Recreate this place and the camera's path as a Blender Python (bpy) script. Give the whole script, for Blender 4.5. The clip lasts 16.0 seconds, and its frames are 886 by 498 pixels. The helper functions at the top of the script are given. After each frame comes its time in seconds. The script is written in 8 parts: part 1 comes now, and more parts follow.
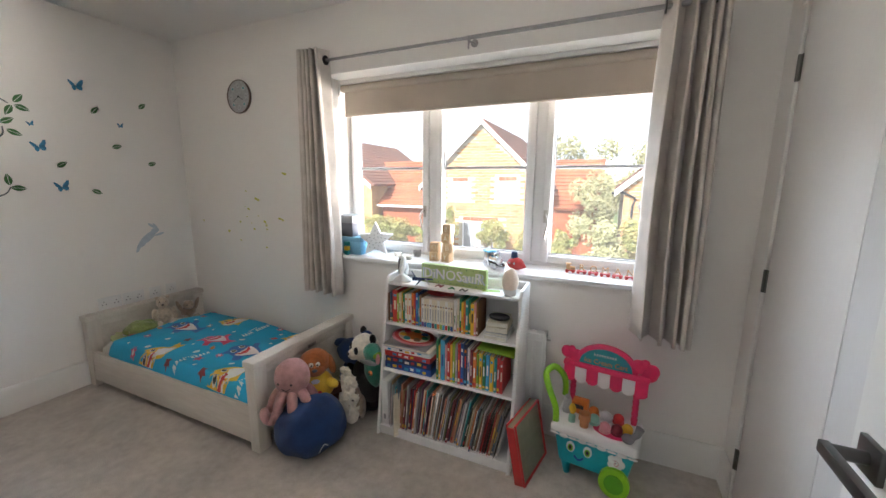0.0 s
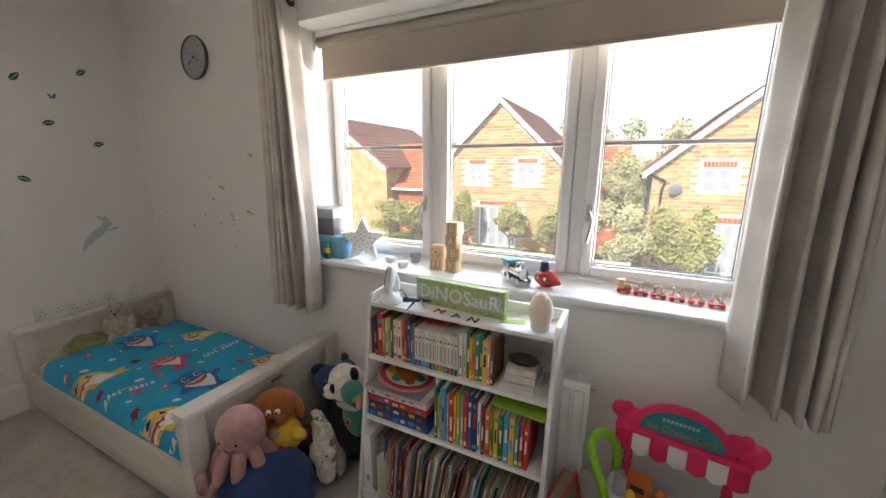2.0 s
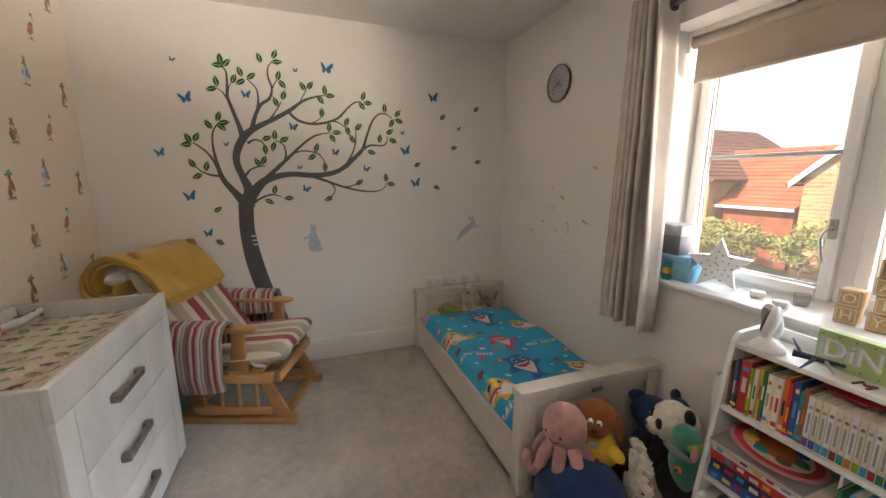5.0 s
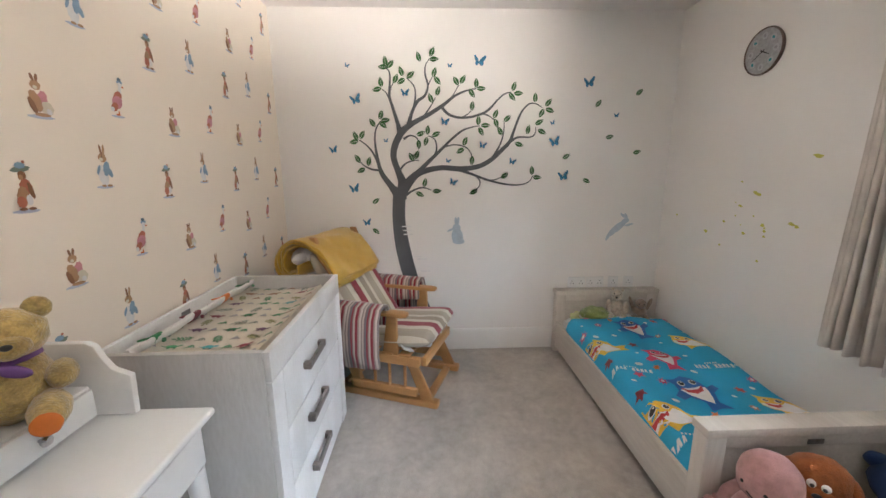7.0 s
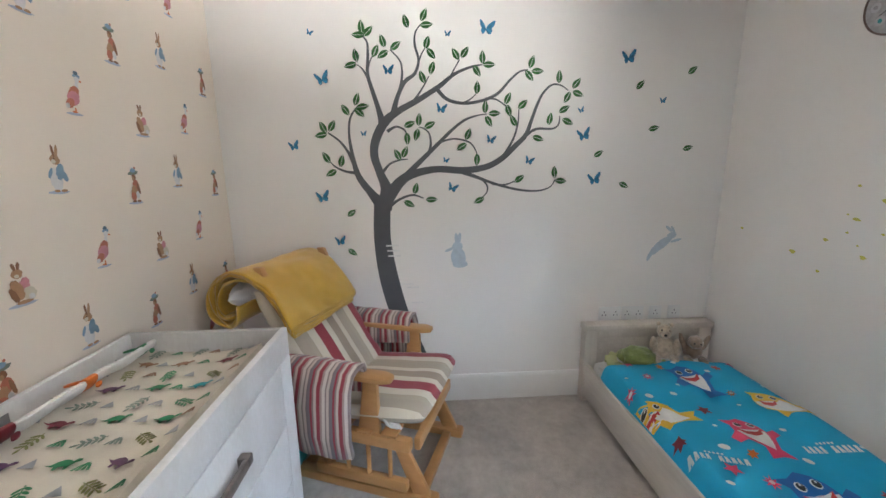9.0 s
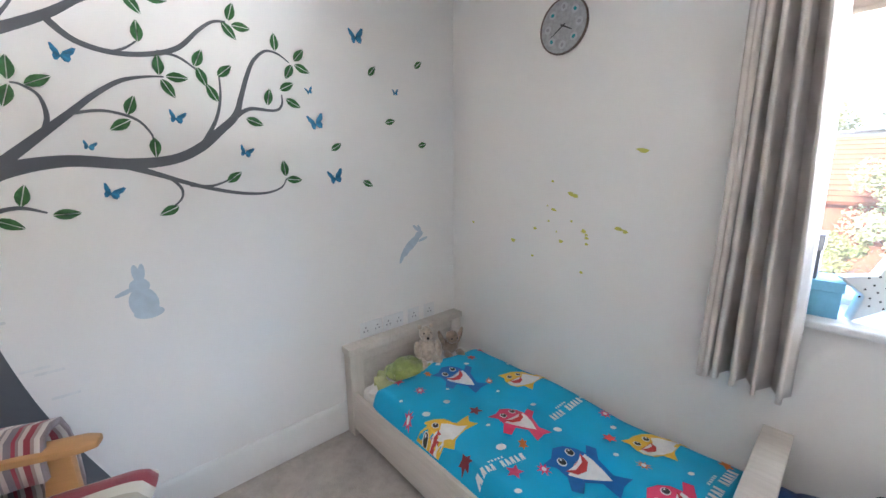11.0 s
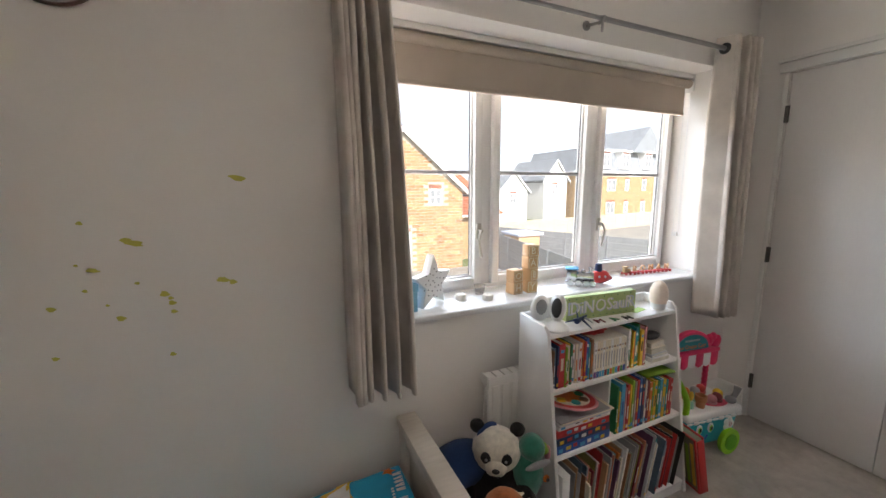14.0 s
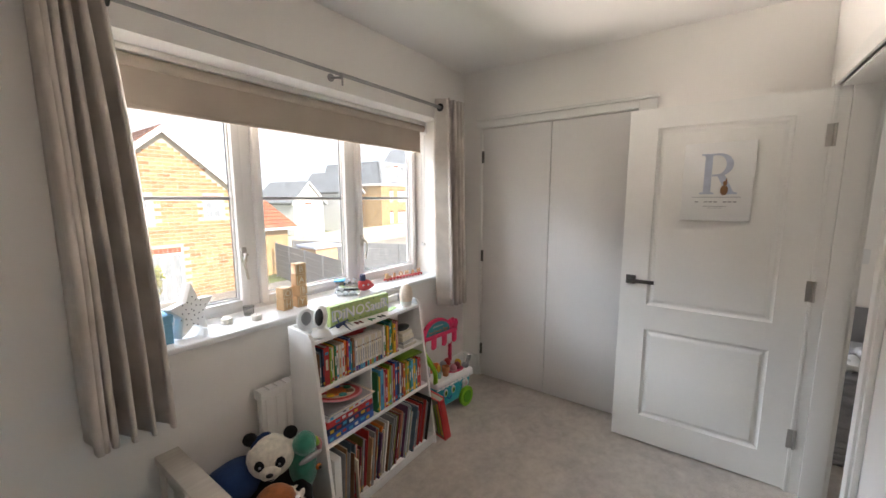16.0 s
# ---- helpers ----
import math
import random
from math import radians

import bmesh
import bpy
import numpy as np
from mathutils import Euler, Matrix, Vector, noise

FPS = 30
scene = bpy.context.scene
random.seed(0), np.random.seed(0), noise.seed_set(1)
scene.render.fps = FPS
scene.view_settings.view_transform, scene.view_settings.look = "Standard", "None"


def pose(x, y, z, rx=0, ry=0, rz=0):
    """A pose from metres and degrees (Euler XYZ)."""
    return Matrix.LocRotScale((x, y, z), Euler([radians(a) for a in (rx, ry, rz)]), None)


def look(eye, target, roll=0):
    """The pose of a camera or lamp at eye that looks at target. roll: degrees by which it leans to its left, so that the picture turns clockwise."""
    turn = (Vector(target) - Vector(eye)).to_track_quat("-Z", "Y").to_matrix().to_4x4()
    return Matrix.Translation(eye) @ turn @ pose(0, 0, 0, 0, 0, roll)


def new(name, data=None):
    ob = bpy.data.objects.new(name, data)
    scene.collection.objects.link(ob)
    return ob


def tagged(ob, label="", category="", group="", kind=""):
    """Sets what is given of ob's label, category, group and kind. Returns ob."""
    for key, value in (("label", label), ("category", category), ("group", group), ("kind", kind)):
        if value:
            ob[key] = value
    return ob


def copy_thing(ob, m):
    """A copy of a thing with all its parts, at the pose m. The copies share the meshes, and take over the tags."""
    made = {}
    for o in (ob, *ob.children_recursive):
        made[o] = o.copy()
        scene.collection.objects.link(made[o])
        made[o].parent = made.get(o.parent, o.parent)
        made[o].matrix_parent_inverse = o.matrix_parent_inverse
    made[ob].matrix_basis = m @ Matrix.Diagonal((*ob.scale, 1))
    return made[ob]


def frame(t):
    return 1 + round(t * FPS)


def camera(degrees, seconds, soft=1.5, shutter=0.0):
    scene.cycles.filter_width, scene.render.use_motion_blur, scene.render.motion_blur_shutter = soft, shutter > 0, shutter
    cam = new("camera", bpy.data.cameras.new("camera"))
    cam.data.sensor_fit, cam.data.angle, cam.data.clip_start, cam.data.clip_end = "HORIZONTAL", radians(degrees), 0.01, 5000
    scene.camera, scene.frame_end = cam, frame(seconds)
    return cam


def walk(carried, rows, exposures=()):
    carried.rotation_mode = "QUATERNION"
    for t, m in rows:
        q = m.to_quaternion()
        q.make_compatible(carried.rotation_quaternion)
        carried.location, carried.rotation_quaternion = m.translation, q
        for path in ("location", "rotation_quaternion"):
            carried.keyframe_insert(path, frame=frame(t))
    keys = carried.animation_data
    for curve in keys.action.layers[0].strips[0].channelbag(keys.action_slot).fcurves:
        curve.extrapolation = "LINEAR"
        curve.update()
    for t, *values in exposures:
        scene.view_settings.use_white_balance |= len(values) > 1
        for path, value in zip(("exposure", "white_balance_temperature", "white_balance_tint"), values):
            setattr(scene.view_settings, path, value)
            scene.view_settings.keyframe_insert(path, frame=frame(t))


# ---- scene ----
cam = camera(99.7, 16.0)
PATH = [
    (0, (-0.938, 0.819, 1.389), (-1.74, 2.619, 1.045), 0.5),
    (0.5, (-0.999, 0.94, 1.364), (-1.759, 2.753, 0.998), 0.6),
    (1, (-1.046, 1.114, 1.367), (-1.834, 2.909, 0.97), 0.2),
    (1.5, (-1.077, 1.243, 1.393), (-1.932, 2.997, 0.953), 0.3),
    (2, (-1.123, 1.372, 1.395), (-1.999, 3.117, 0.962), 0.3),
    (2.5, (-1.163, 1.428, 1.385), (-2.042, 3.176, 0.968), 0.3),
    (3, (-1.201, 1.42, 1.413), (-2.266, 3.061, 0.997), -0.1),
    (3.5, (-1.232, 1.369, 1.428), (-2.558, 2.82, 1.057), 0.0),
    (4, (-1.258, 1.309, 1.41), (-2.803, 2.528, 1.054), 0.1),
    (4.5, (-1.271, 1.263, 1.4), (-2.989, 2.219, 1.031), 0.0),
    (5, (-1.274, 1.207, 1.393), (-3.116, 1.887, 1.017), 0.1),
    (5.2, (-1.274, 1.182, 1.396), (-3.153, 1.756, 1.018), 0.0),
    (7.3, (-1.446, 1.044, 1.391), (-3.401, 1.091, 0.971), -0.5),
    (7.5, (-1.499, 1.05, 1.381), (-3.453, 1.085, 0.954), -0.6),
    (8, (-1.672, 1.026, 1.384), (-3.628, 1.008, 0.968), -0.3),
    (8.2, (-1.746, 1.036, 1.376), (-3.706, 0.961, 0.982), -0.7),
    (10.3, (-2.331, 1.048, 1.413), (-4.09, 1.91, 1.006), -0.6),
    (10.5, (-2.345, 1.096, 1.408), (-4.04, 2.074, 0.997), -0.6),
    (11, (-2.454, 1.205, 1.375), (-3.912, 2.512, 0.966), -0.4),
    (11.5, (-2.546, 1.31, 1.39), (-3.666, 2.92, 1.0), -0.4),
    (12, (-2.63, 1.354, 1.405), (-3.332, 3.196, 1.067), -0.3),
    (12.5, (-2.74, 1.367, 1.434), (-2.915, 3.332, 1.106), -0.2),
    (13, (-2.828, 1.451, 1.387), (-2.662, 3.427, 1.127), -0.1),
    (13.5, (-2.891, 1.514, 1.4), (-2.379, 3.423, 1.095), -0.2),
    (14, (-2.964, 1.456, 1.413), (-2.151, 3.255, 1.094), -0.3),
    (14.5, (-3.059, 1.334, 1.445), (-2.016, 3.013, 1.141), -0.2),
    (15, (-3.074, 1.225, 1.472), (-1.821, 2.754, 1.171), -0.3),
    (15.5, (-3.036, 1.174, 1.485), (-1.583, 2.52, 1.204), -0.2),
    (16, (-2.989, 1.134, 1.486), (-1.378, 2.289, 1.218), -0.1),
]
EXPOSURES = [(0.0, 1.3, 5950, 9), (1.0, 1.22, 6050, 9), (2.0, 0.92, 6200, 10), (2.5, 0.75, 6800, 11), (3.0, 0.50, 6900, 12), (4.0, 0.46, 6750, 12), (5.0, 0.98, 6800, 13), (7.5, 1.66, 5850, 10), (8.0, 1.66, 5750, 8), (10.5, 1.9, 5350, 8), (11.0, 2.0, 5300, 9), (12.0, 1.33, 5350, 8), (12.5, 1.15, 5250, 8), (13.0, 1.08, 6200, 11), (14.0, 0.9, 6250, 12), (16.0, 1.08, 6350, 12)]
walk(cam, [(t, look(eye, target, roll)) for t, eye, target, roll in PATH], EXPOSURES)

# ---- world, sun, large lights ----
SUN_EL, SUN_AZ = radians(34), radians(192)
world = bpy.data.worlds.new("sky")
scene.world = world
world.use_nodes = True
wn = world.node_tree.nodes
sky = wn.new("ShaderNodeTexSky")
sky.sky_type, sky.sun_disc = "NISHITA", False
sky.sun_elevation, sky.sun_rotation = SUN_EL, SUN_AZ
sky.dust_density = 2.0
# thin bright cloud over the blue
cn, cm_, cr_ = wn.new("ShaderNodeTexNoise"), wn.new("ShaderNodeMix"), wn.new("ShaderNodeMapRange")
ctc, cmp_ = wn.new("ShaderNodeTexCoord"), wn.new("ShaderNodeMapping")
cmp_.inputs["Scale"].default_value = (1.0, 1.0, 4.0)
cn.inputs["Scale"].default_value, cn.inputs["Detail"].default_value = 2.2, 5
cr_.inputs["From Min"].default_value, cr_.inputs["From Max"].default_value = 0.30, 0.62
cr_.inputs["To Min"].default_value, cr_.inputs["To Max"].default_value = 0.55, 0.95
cm_.data_type = "RGBA"
cm_.inputs[7].default_value = (4.9, 5.1, 5.4, 1)
wl = world.node_tree.links
wl.new(ctc.outputs["Generated"], cmp_.inputs["Vector"])
wl.new(cmp_.outputs["Vector"], cn.inputs["Vector"])
wl.new(cn.outputs["Fac"], cr_.inputs["Value"])
wl.new(cr_.outputs["Result"], cm_.inputs[0])
wl.new(sky.outputs["Color"], cm_.inputs[6])
wl.new(cm_.outputs[2], wn["Background"].inputs["Color"])
wn["Background"].inputs["Strength"].default_value = 0.15
sun = new("sun", bpy.data.lights.new("sun", "SUN"))
sun.data.energy, sun.data.angle, sun.data.color = 5.0, radians(0.5), (1.0, 0.95, 0.87)
sun.matrix_world = look((math.sin(SUN_AZ) * 20, math.cos(SUN_AZ) * 20, math.tan(SUN_EL) * 20), (0, 0, 0))
# unseen lamps added outside, standing in for sky light and sunlit-garden bounce through the window
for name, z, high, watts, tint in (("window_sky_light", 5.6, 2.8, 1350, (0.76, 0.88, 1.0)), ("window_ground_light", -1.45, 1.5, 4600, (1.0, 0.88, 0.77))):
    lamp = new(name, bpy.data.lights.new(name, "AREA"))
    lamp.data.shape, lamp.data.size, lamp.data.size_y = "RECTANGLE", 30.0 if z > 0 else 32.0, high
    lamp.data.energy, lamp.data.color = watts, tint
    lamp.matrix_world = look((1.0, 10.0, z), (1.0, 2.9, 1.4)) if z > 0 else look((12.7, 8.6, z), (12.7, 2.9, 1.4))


# ---- materials ----
def mat(name, color, rough=0.6, var=0.08, scale=6.0, bump=0.15, fine=90.0, metal=0.0, stretch=(1, 1, 1), other=None, random_hue=0.0, sheen=0.0):
    """A painted or natural surface: broad and fine variation of its colour, relief and gloss."""
    m = bpy.data.materials.new(name)
    m.use_nodes = True
    nt = m.node_tree
    bsdf = nt.nodes["Principled BSDF"]
    co = nt.nodes.new("ShaderNodeTexCoord")
    mp = nt.nodes.new("ShaderNodeMapping")
    mp.inputs["Scale"].default_value = stretch
    nt.links.new(co.outputs["Object"], mp.inputs["Vector"])
    big, small = nt.nodes.new("ShaderNodeTexNoise"), nt.nodes.new("ShaderNodeTexNoise")
    for n, s, d in ((big, scale, 3), (small, fine, 2)):
        n.inputs["Scale"].default_value, n.inputs["Detail"].default_value = s, d
        nt.links.new(mp.outputs["Vector"], n.inputs["Vector"])
    mix = nt.nodes.new("ShaderNodeMix")
    mix.data_type = "RGBA"
    other = other or tuple(max(0.0, c * (1 - var * 2)) for c in color)
    lift = tuple(min(1.0, c * (1 + var * 0.6)) for c in color)
    mix.inputs[6].default_value, mix.inputs[7].default_value = (*lift, 1), (*other, 1)
    ad = nt.nodes.new("ShaderNodeMath")
    ad.operation = "MULTIPLY_ADD"
    ad.inputs[1].default_value, ad.inputs[2].default_value = 0.3, -0.15
    nt.links.new(small.outputs["Fac"], ad.inputs[0])
    ramp = nt.nodes.new("ShaderNodeMapRange")
    ramp.inputs["From Min"].default_value, ramp.inputs["From Max"].default_value = 0.3, 0.72
    ad2 = nt.nodes.new("ShaderNodeMath")
    ad2.operation = "ADD"
    nt.links.new(big.outputs["Fac"], ad2.inputs[0])
    nt.links.new(ad.outputs[0], ad2.inputs[1])
    nt.links.new(ad2.outputs[0], ramp.inputs["Value"])
    nt.links.new(ramp.outputs["Result"], mix.inputs[0])
    out = mix.outputs[2]
    if random_hue:
        oi, hs = nt.nodes.new("ShaderNodeObjectInfo"), nt.nodes.new("ShaderNodeHueSaturation")
        rr = nt.nodes.new("ShaderNodeMapRange")
        rr.inputs["To Min"].default_value, rr.inputs["To Max"].default_value = 1 - random_hue, 1 + random_hue
        nt.links.new(oi.outputs["Random"], rr.inputs["Value"])
        nt.links.new(rr.outputs["Result"], hs.inputs["Value"])
        nt.links.new(out, hs.inputs["Color"])
        out = hs.outputs["Color"]
    nt.links.new(out, bsdf.inputs["Base Color"])
    bsdf.inputs["Roughness"].default_value, bsdf.inputs["Metallic"].default_value = rough, metal
    if sheen:
        bsdf.inputs["Sheen Weight"].default_value = sheen
        bsdf.inputs["Sheen Roughness"].default_value = 0.5
    if bump:
        b = nt.nodes.new("ShaderNodeBump")
        b.inputs["Strength"].default_value, b.inputs["Distance"].default_value = bump, 0.004
        nt.links.new(small.outputs["Fac"], b.inputs["Height"])
        nt.links.new(b.outputs["Normal"], bsdf.inputs["Normal"])
    return m


def stripes(name, colors, width, axis=0, rough=0.9):
    """Woven cloth in stripes across one axis, each of its own width."""
    m = mat(name, colors[0], rough, 0.06, 10, 0.3, 400, sheen=0.2)
    nt = m.node_tree
    co, sep = nt.nodes.new("ShaderNodeTexCoord"), nt.nodes.new("ShaderNodeSeparateXYZ")
    nt.links.new(co.outputs["UV"], sep.inputs[0])
    mul, fr = nt.nodes.new("ShaderNodeMath"), nt.nodes.new("ShaderNodeMath")
    mul.operation, fr.operation = "DIVIDE", "FRACT"
    mul.inputs[1].default_value = width
    nt.links.new(sep.outputs[axis], mul.inputs[0])
    nt.links.new(mul.outputs[0], fr.inputs[0])
    ramp = nt.nodes.new("ShaderNodeValToRGB")
    ramp.color_ramp.interpolation = "CONSTANT"
    els = ramp.color_ramp.elements
    els[0].position, els[0].color = 0, (*colors[0], 1)
    els.remove(els[1])
    weights = [0.6 + 0.8 * ((i * 7) % 5) / 4 for i in range(len(colors))]
    at = 0
    for c, w in zip(colors[1:], weights):
        at += w / sum(weights)
        e = els.new(at)
        e.color = (*c, 1)
    nt.links.new(fr.outputs[0], ramp.inputs[0])
    nt.links.new(ramp.outputs[0], nt.nodes["Principled BSDF"].inputs["Base Color"])
    return m


WALL = mat("wall_paint", (0.84, 0.815, 0.78), 0.85, 0.012, 1.2, 0.10, 180)
PAPER = mat("wallpaper_ground", (0.90, 0.82, 0.71), 0.8, 0.012, 1.0, 0.08, 200)
CEIL = mat("ceiling_paint", (0.84, 0.82, 0.79), 0.9, 0.01, 1.0, 0.05, 150)
TRIM = mat("trim_gloss_white", (0.80, 0.79, 0.76), 0.38, 0.02, 3, 0.04, 60)
UPVC = mat("window_white", (0.80, 0.80, 0.80), 0.32, 0.02, 3, 0.03, 80)
WARD = mat("wardrobe_door_white", (0.74, 0.72, 0.70), 0.42, 0.03, 2, 0.12, 160, stretch=(1, 1, 0.15))
CARPET = mat("carpet_beige", (0.485, 0.43, 0.375), 0.97, 0.10, 3.2, 1.0, 200, sheen=0.3, other=(0.36, 0.325, 0.29))
_n = CARPET.node_tree
_w, _k = _n.nodes.new("ShaderNodeTexNoise"), _n.nodes.new("ShaderNodeMix")
_w.inputs["Scale"].default_value, _w.inputs["Detail"].default_value, _w.inputs["Roughness"].default_value = 17.0, 6, 0.7
_k.data_type, _k.blend_type = "RGBA", "SOFT_LIGHT"
_k.inputs[0].default_value = 0.75
_n.links.new(_n.nodes["Texture Coordinate"].outputs["Object"], _w.inputs["Vector"])
_n.links.new(_n.nodes["Mix"].outputs[2], _k.inputs[6])
_n.links.new(_w.outputs["Fac"], _k.inputs[7])
_n.links.new(_k.outputs[2], _n.nodes["Principled BSDF"].inputs["Base Color"])
DARKST = mat("dark_steel", (0.13, 0.125, 0.12), 0.35, 0.05, 20, 0.02, 200, metal=0.9)
CHROME = mat("brushed_chrome", (0.55, 0.53, 0.50), 0.28, 0.05, 20, 0.02, 200, metal=1.0)
STEEL = mat("satin_steel_pole", (0.32, 0.31, 0.31), 0.35, 0.05, 20, 0.02, 200, metal=0.9)
BLACK = mat("black_plastic", (0.02, 0.02, 0.022), 0.4, 0.1, 20, 0.05, 100)
WHITE = mat("white_plastic", (0.78, 0.78, 0.77), 0.35, 0.02, 8, 0.03, 100)
GREYP = mat("grey_plastic", (0.22, 0.22, 0.23), 0.45, 0.05, 8, 0.03, 100)
BLIND = mat("blind_taupe", (0.40, 0.345, 0.285), 0.9, 0.04, 5, 0.25, 500)
CURT = mat("curtain_oatmeal", (0.60, 0.545, 0.49), 0.95, 0.12, 7, 0.4, 450, sheen=0.3)
LINING = mat("curtain_lining", (0.70, 0.66, 0.62), 0.95, 0.03, 4, 0.3, 450)
WASHED = mat("washed_wood", (0.66, 0.615, 0.55), 0.6, 0.10, 3, 0.35, 70, stretch=(0.12, 1, 1), other=(0.50, 0.45, 0.39))
WASHED_V = mat("washed_wood_upright", (0.66, 0.615, 0.55), 0.6, 0.10, 3, 0.35, 70, stretch=(1, 1, 0.12), other=(0.50, 0.45, 0.39))
SHELFW = mat("white_foil_board", (0.80, 0.79, 0.775), 0.45, 0.02, 4, 0.05, 120)
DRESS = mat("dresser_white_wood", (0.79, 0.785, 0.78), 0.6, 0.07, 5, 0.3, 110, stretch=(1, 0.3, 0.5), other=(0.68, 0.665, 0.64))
# the side panels' tone is greyer and darker than the front's
DRESSIDE = mat("dresser_side_greyer", (0.56, 0.55, 0.53), 0.6, 0.10, 3.5, 0.3, 90, stretch=(1, 1, 0.3), other=(0.44, 0.42, 0.39))
PEWTER = mat("pewter_handle", (0.30, 0.27, 0.25), 0.45, 0.15, 40, 0.2, 150, metal=0.8)
OAK = mat("honey_beech", (0.50, 0.27, 0.10), 0.42, 0.12, 4, 0.15, 60, stretch=(0.2, 1, 1), other=(0.38, 0.19, 0.065))
PINEB = mat("pale_block_wood", (0.60, 0.40, 0.22), 0.6, 0.12, 12, 0.2, 120, stretch=(1, 1, 0.15), other=(0.48, 0.29, 0.14))
MUSTARD = mat("mustard_fleece", (0.60, 0.36, 0.035), 0.98, 0.10, 7, 0.6, 260, sheen=0.5)
DUVET = mat("duvet_turquoise", (0.03, 0.38, 0.64), 0.9, 0.08, 5, 0.35, 380)
SHEET = mat("white_cotton", (0.78, 0.76, 0.73), 0.95, 0.04, 8, 0.4, 300)
GREYDEC = mat("sticker_charcoal", (0.115, 0.12, 0.13), 0.6, 0.05, 10, 0.05, 200)
LEAFDEC = mat("sticker_green", (0.045, 0.15, 0.035), 0.55, 0.25, 60, 0.05, 200, other=(0.02, 0.08, 0.02))
BLUEDEC = mat("sticker_blue", (0.035, 0.22, 0.42), 0.5, 0.25, 60, 0.05, 200)
PALEDEC = mat("sticker_pale_blue", (0.50, 0.58, 0.64), 0.6, 0.05, 30, 0.05, 200)
CREAMF = mat("cream_plush", (0.62, 0.52, 0.40), 0.98, 0.18, 40, 1.0, 220, sheen=0.6)
WHITEF = mat("ivory_plush", (0.75, 0.69, 0.58), 0.98, 0.12, 40, 1.0, 220, sheen=0.6)
BLACKF = mat("black_plush", (0.012, 0.011, 0.012), 0.98, 0.3, 40, 1.0, 220, sheen=0.05)
NAVYF = mat("navy_velour", (0.012, 0.04, 0.14), 0.95, 0.25, 9, 0.6, 200, sheen=0.08)
ROSEF = mat("dusty_rose_plush", (0.50, 0.27, 0.26), 0.97, 0.12, 30, 0.8, 260, sheen=0.2)
BROWNF = mat("russet_plush", (0.33, 0.10, 0.025), 0.97, 0.15, 30, 0.8, 260, sheen=0.1)
TANF = mat("taupe_plush", (0.36, 0.27, 0.20), 0.97, 0.18, 40, 1.0, 220, sheen=0.5)
GREENF = mat("sea_green_plush", (0.035, 0.24, 0.16), 0.97, 0.15, 30, 0.8, 260, sheen=0.5)
OLIVEF = mat("olive_cushion_cloth", (0.25, 0.31, 0.09), 0.97, 0.2, 25, 0.7, 220, sheen=0.4)
HONEYF = mat("honey_bear_plush", (0.50, 0.36, 0.12), 0.98, 0.22, 50, 1.0, 200, sheen=0.6)


def plain(name, c, rough=0.5):
    return mat(name, c, rough, 0.06, 25, 0.05, 120)


PAL = {n: plain("print_" + n, c) for n, c in {
    "red": (0.50, 0.03, 0.03), "orange": (0.65, 0.17, 0.02), "yellow": (0.75, 0.48, 0.03), "lime": (0.25, 0.42, 0.03),
    "cobalt": (0.01, 0.13, 0.44), "green": (0.02, 0.20, 0.07), "teal": (0.02, 0.27, 0.29), "sky": (0.06, 0.33, 0.58), "blue": (0.02, 0.09, 0.36),
    "navy": (0.015, 0.03, 0.10), "purple": (0.16, 0.06, 0.25), "pink": (0.70, 0.05, 0.15), "rose": (0.62, 0.27, 0.30),
    "cream": (0.72, 0.66, 0.52), "white": (0.78, 0.77, 0.75), "grey": (0.32, 0.32, 0.33), "brown": (0.20, 0.09, 0.04),
    "black": (0.02, 0.02, 0.02), "maroon": (0.20, 0.02, 0.035), "silver": (0.50, 0.51, 0.53), "stain": (0.58, 0.55, 0.10),
    "umber": (0.27, 0.13, 0.06), "fawn": (0.46, 0.27, 0.14), "powder": (0.24, 0.37, 0.50), "brick": (0.50, 0.17, 0.10), "moss": (0.20, 0.25, 0.20), "plum": (0.13, 0.05, 0.12), "olive": (0.22, 0.22, 0.06), "slate": (0.10, 0.16, 0.22), "lilac": (0.50, 0.55, 0.66)}.items()}
PAGES = mat("page_edges", (0.70, 0.66, 0.57), 0.9, 0.08, 30, 0.5, 500, stretch=(1, 1, 0.05))
SILVER = mat("silver_plate", (0.62, 0.63, 0.66), 0.18, 0.2, 30, 0.1, 80, metal=1.0)
MINTP = plain("mint_plastic", (0.30, 0.58, 0.47), 0.35)
CARTB = plain("turquoise_plastic", (0.02, 0.38, 0.46), 0.35)
CARTP = plain("hot_pink_plastic", (0.66, 0.02, 0.11), 0.35)
LIMEP = plain("lime_plastic", (0.25, 0.55, 0.015), 0.35)
EGG = plain("egg_lamp_shell", (0.86, 0.72, 0.60), 0.35)
SIGN = plain("sign_green", (0.40, 0.50, 0.20), 0.6)
BRICKM = mat("yellow_stock_brick", (0.50, 0.27, 0.12), 0.9, 0.2, 3, 0.4, 30, random_hue=0.3)
GLASS = bpy.data.materials.new("window_glass")
GLASS.use_nodes = True
_b = GLASS.node_tree.nodes["Principled BSDF"]
_b.inputs["Transmission Weight"].default_value, _b.inputs["Roughness"].default_value, _b.inputs["IOR"].default_value = 1.0, 0.0, 1.02
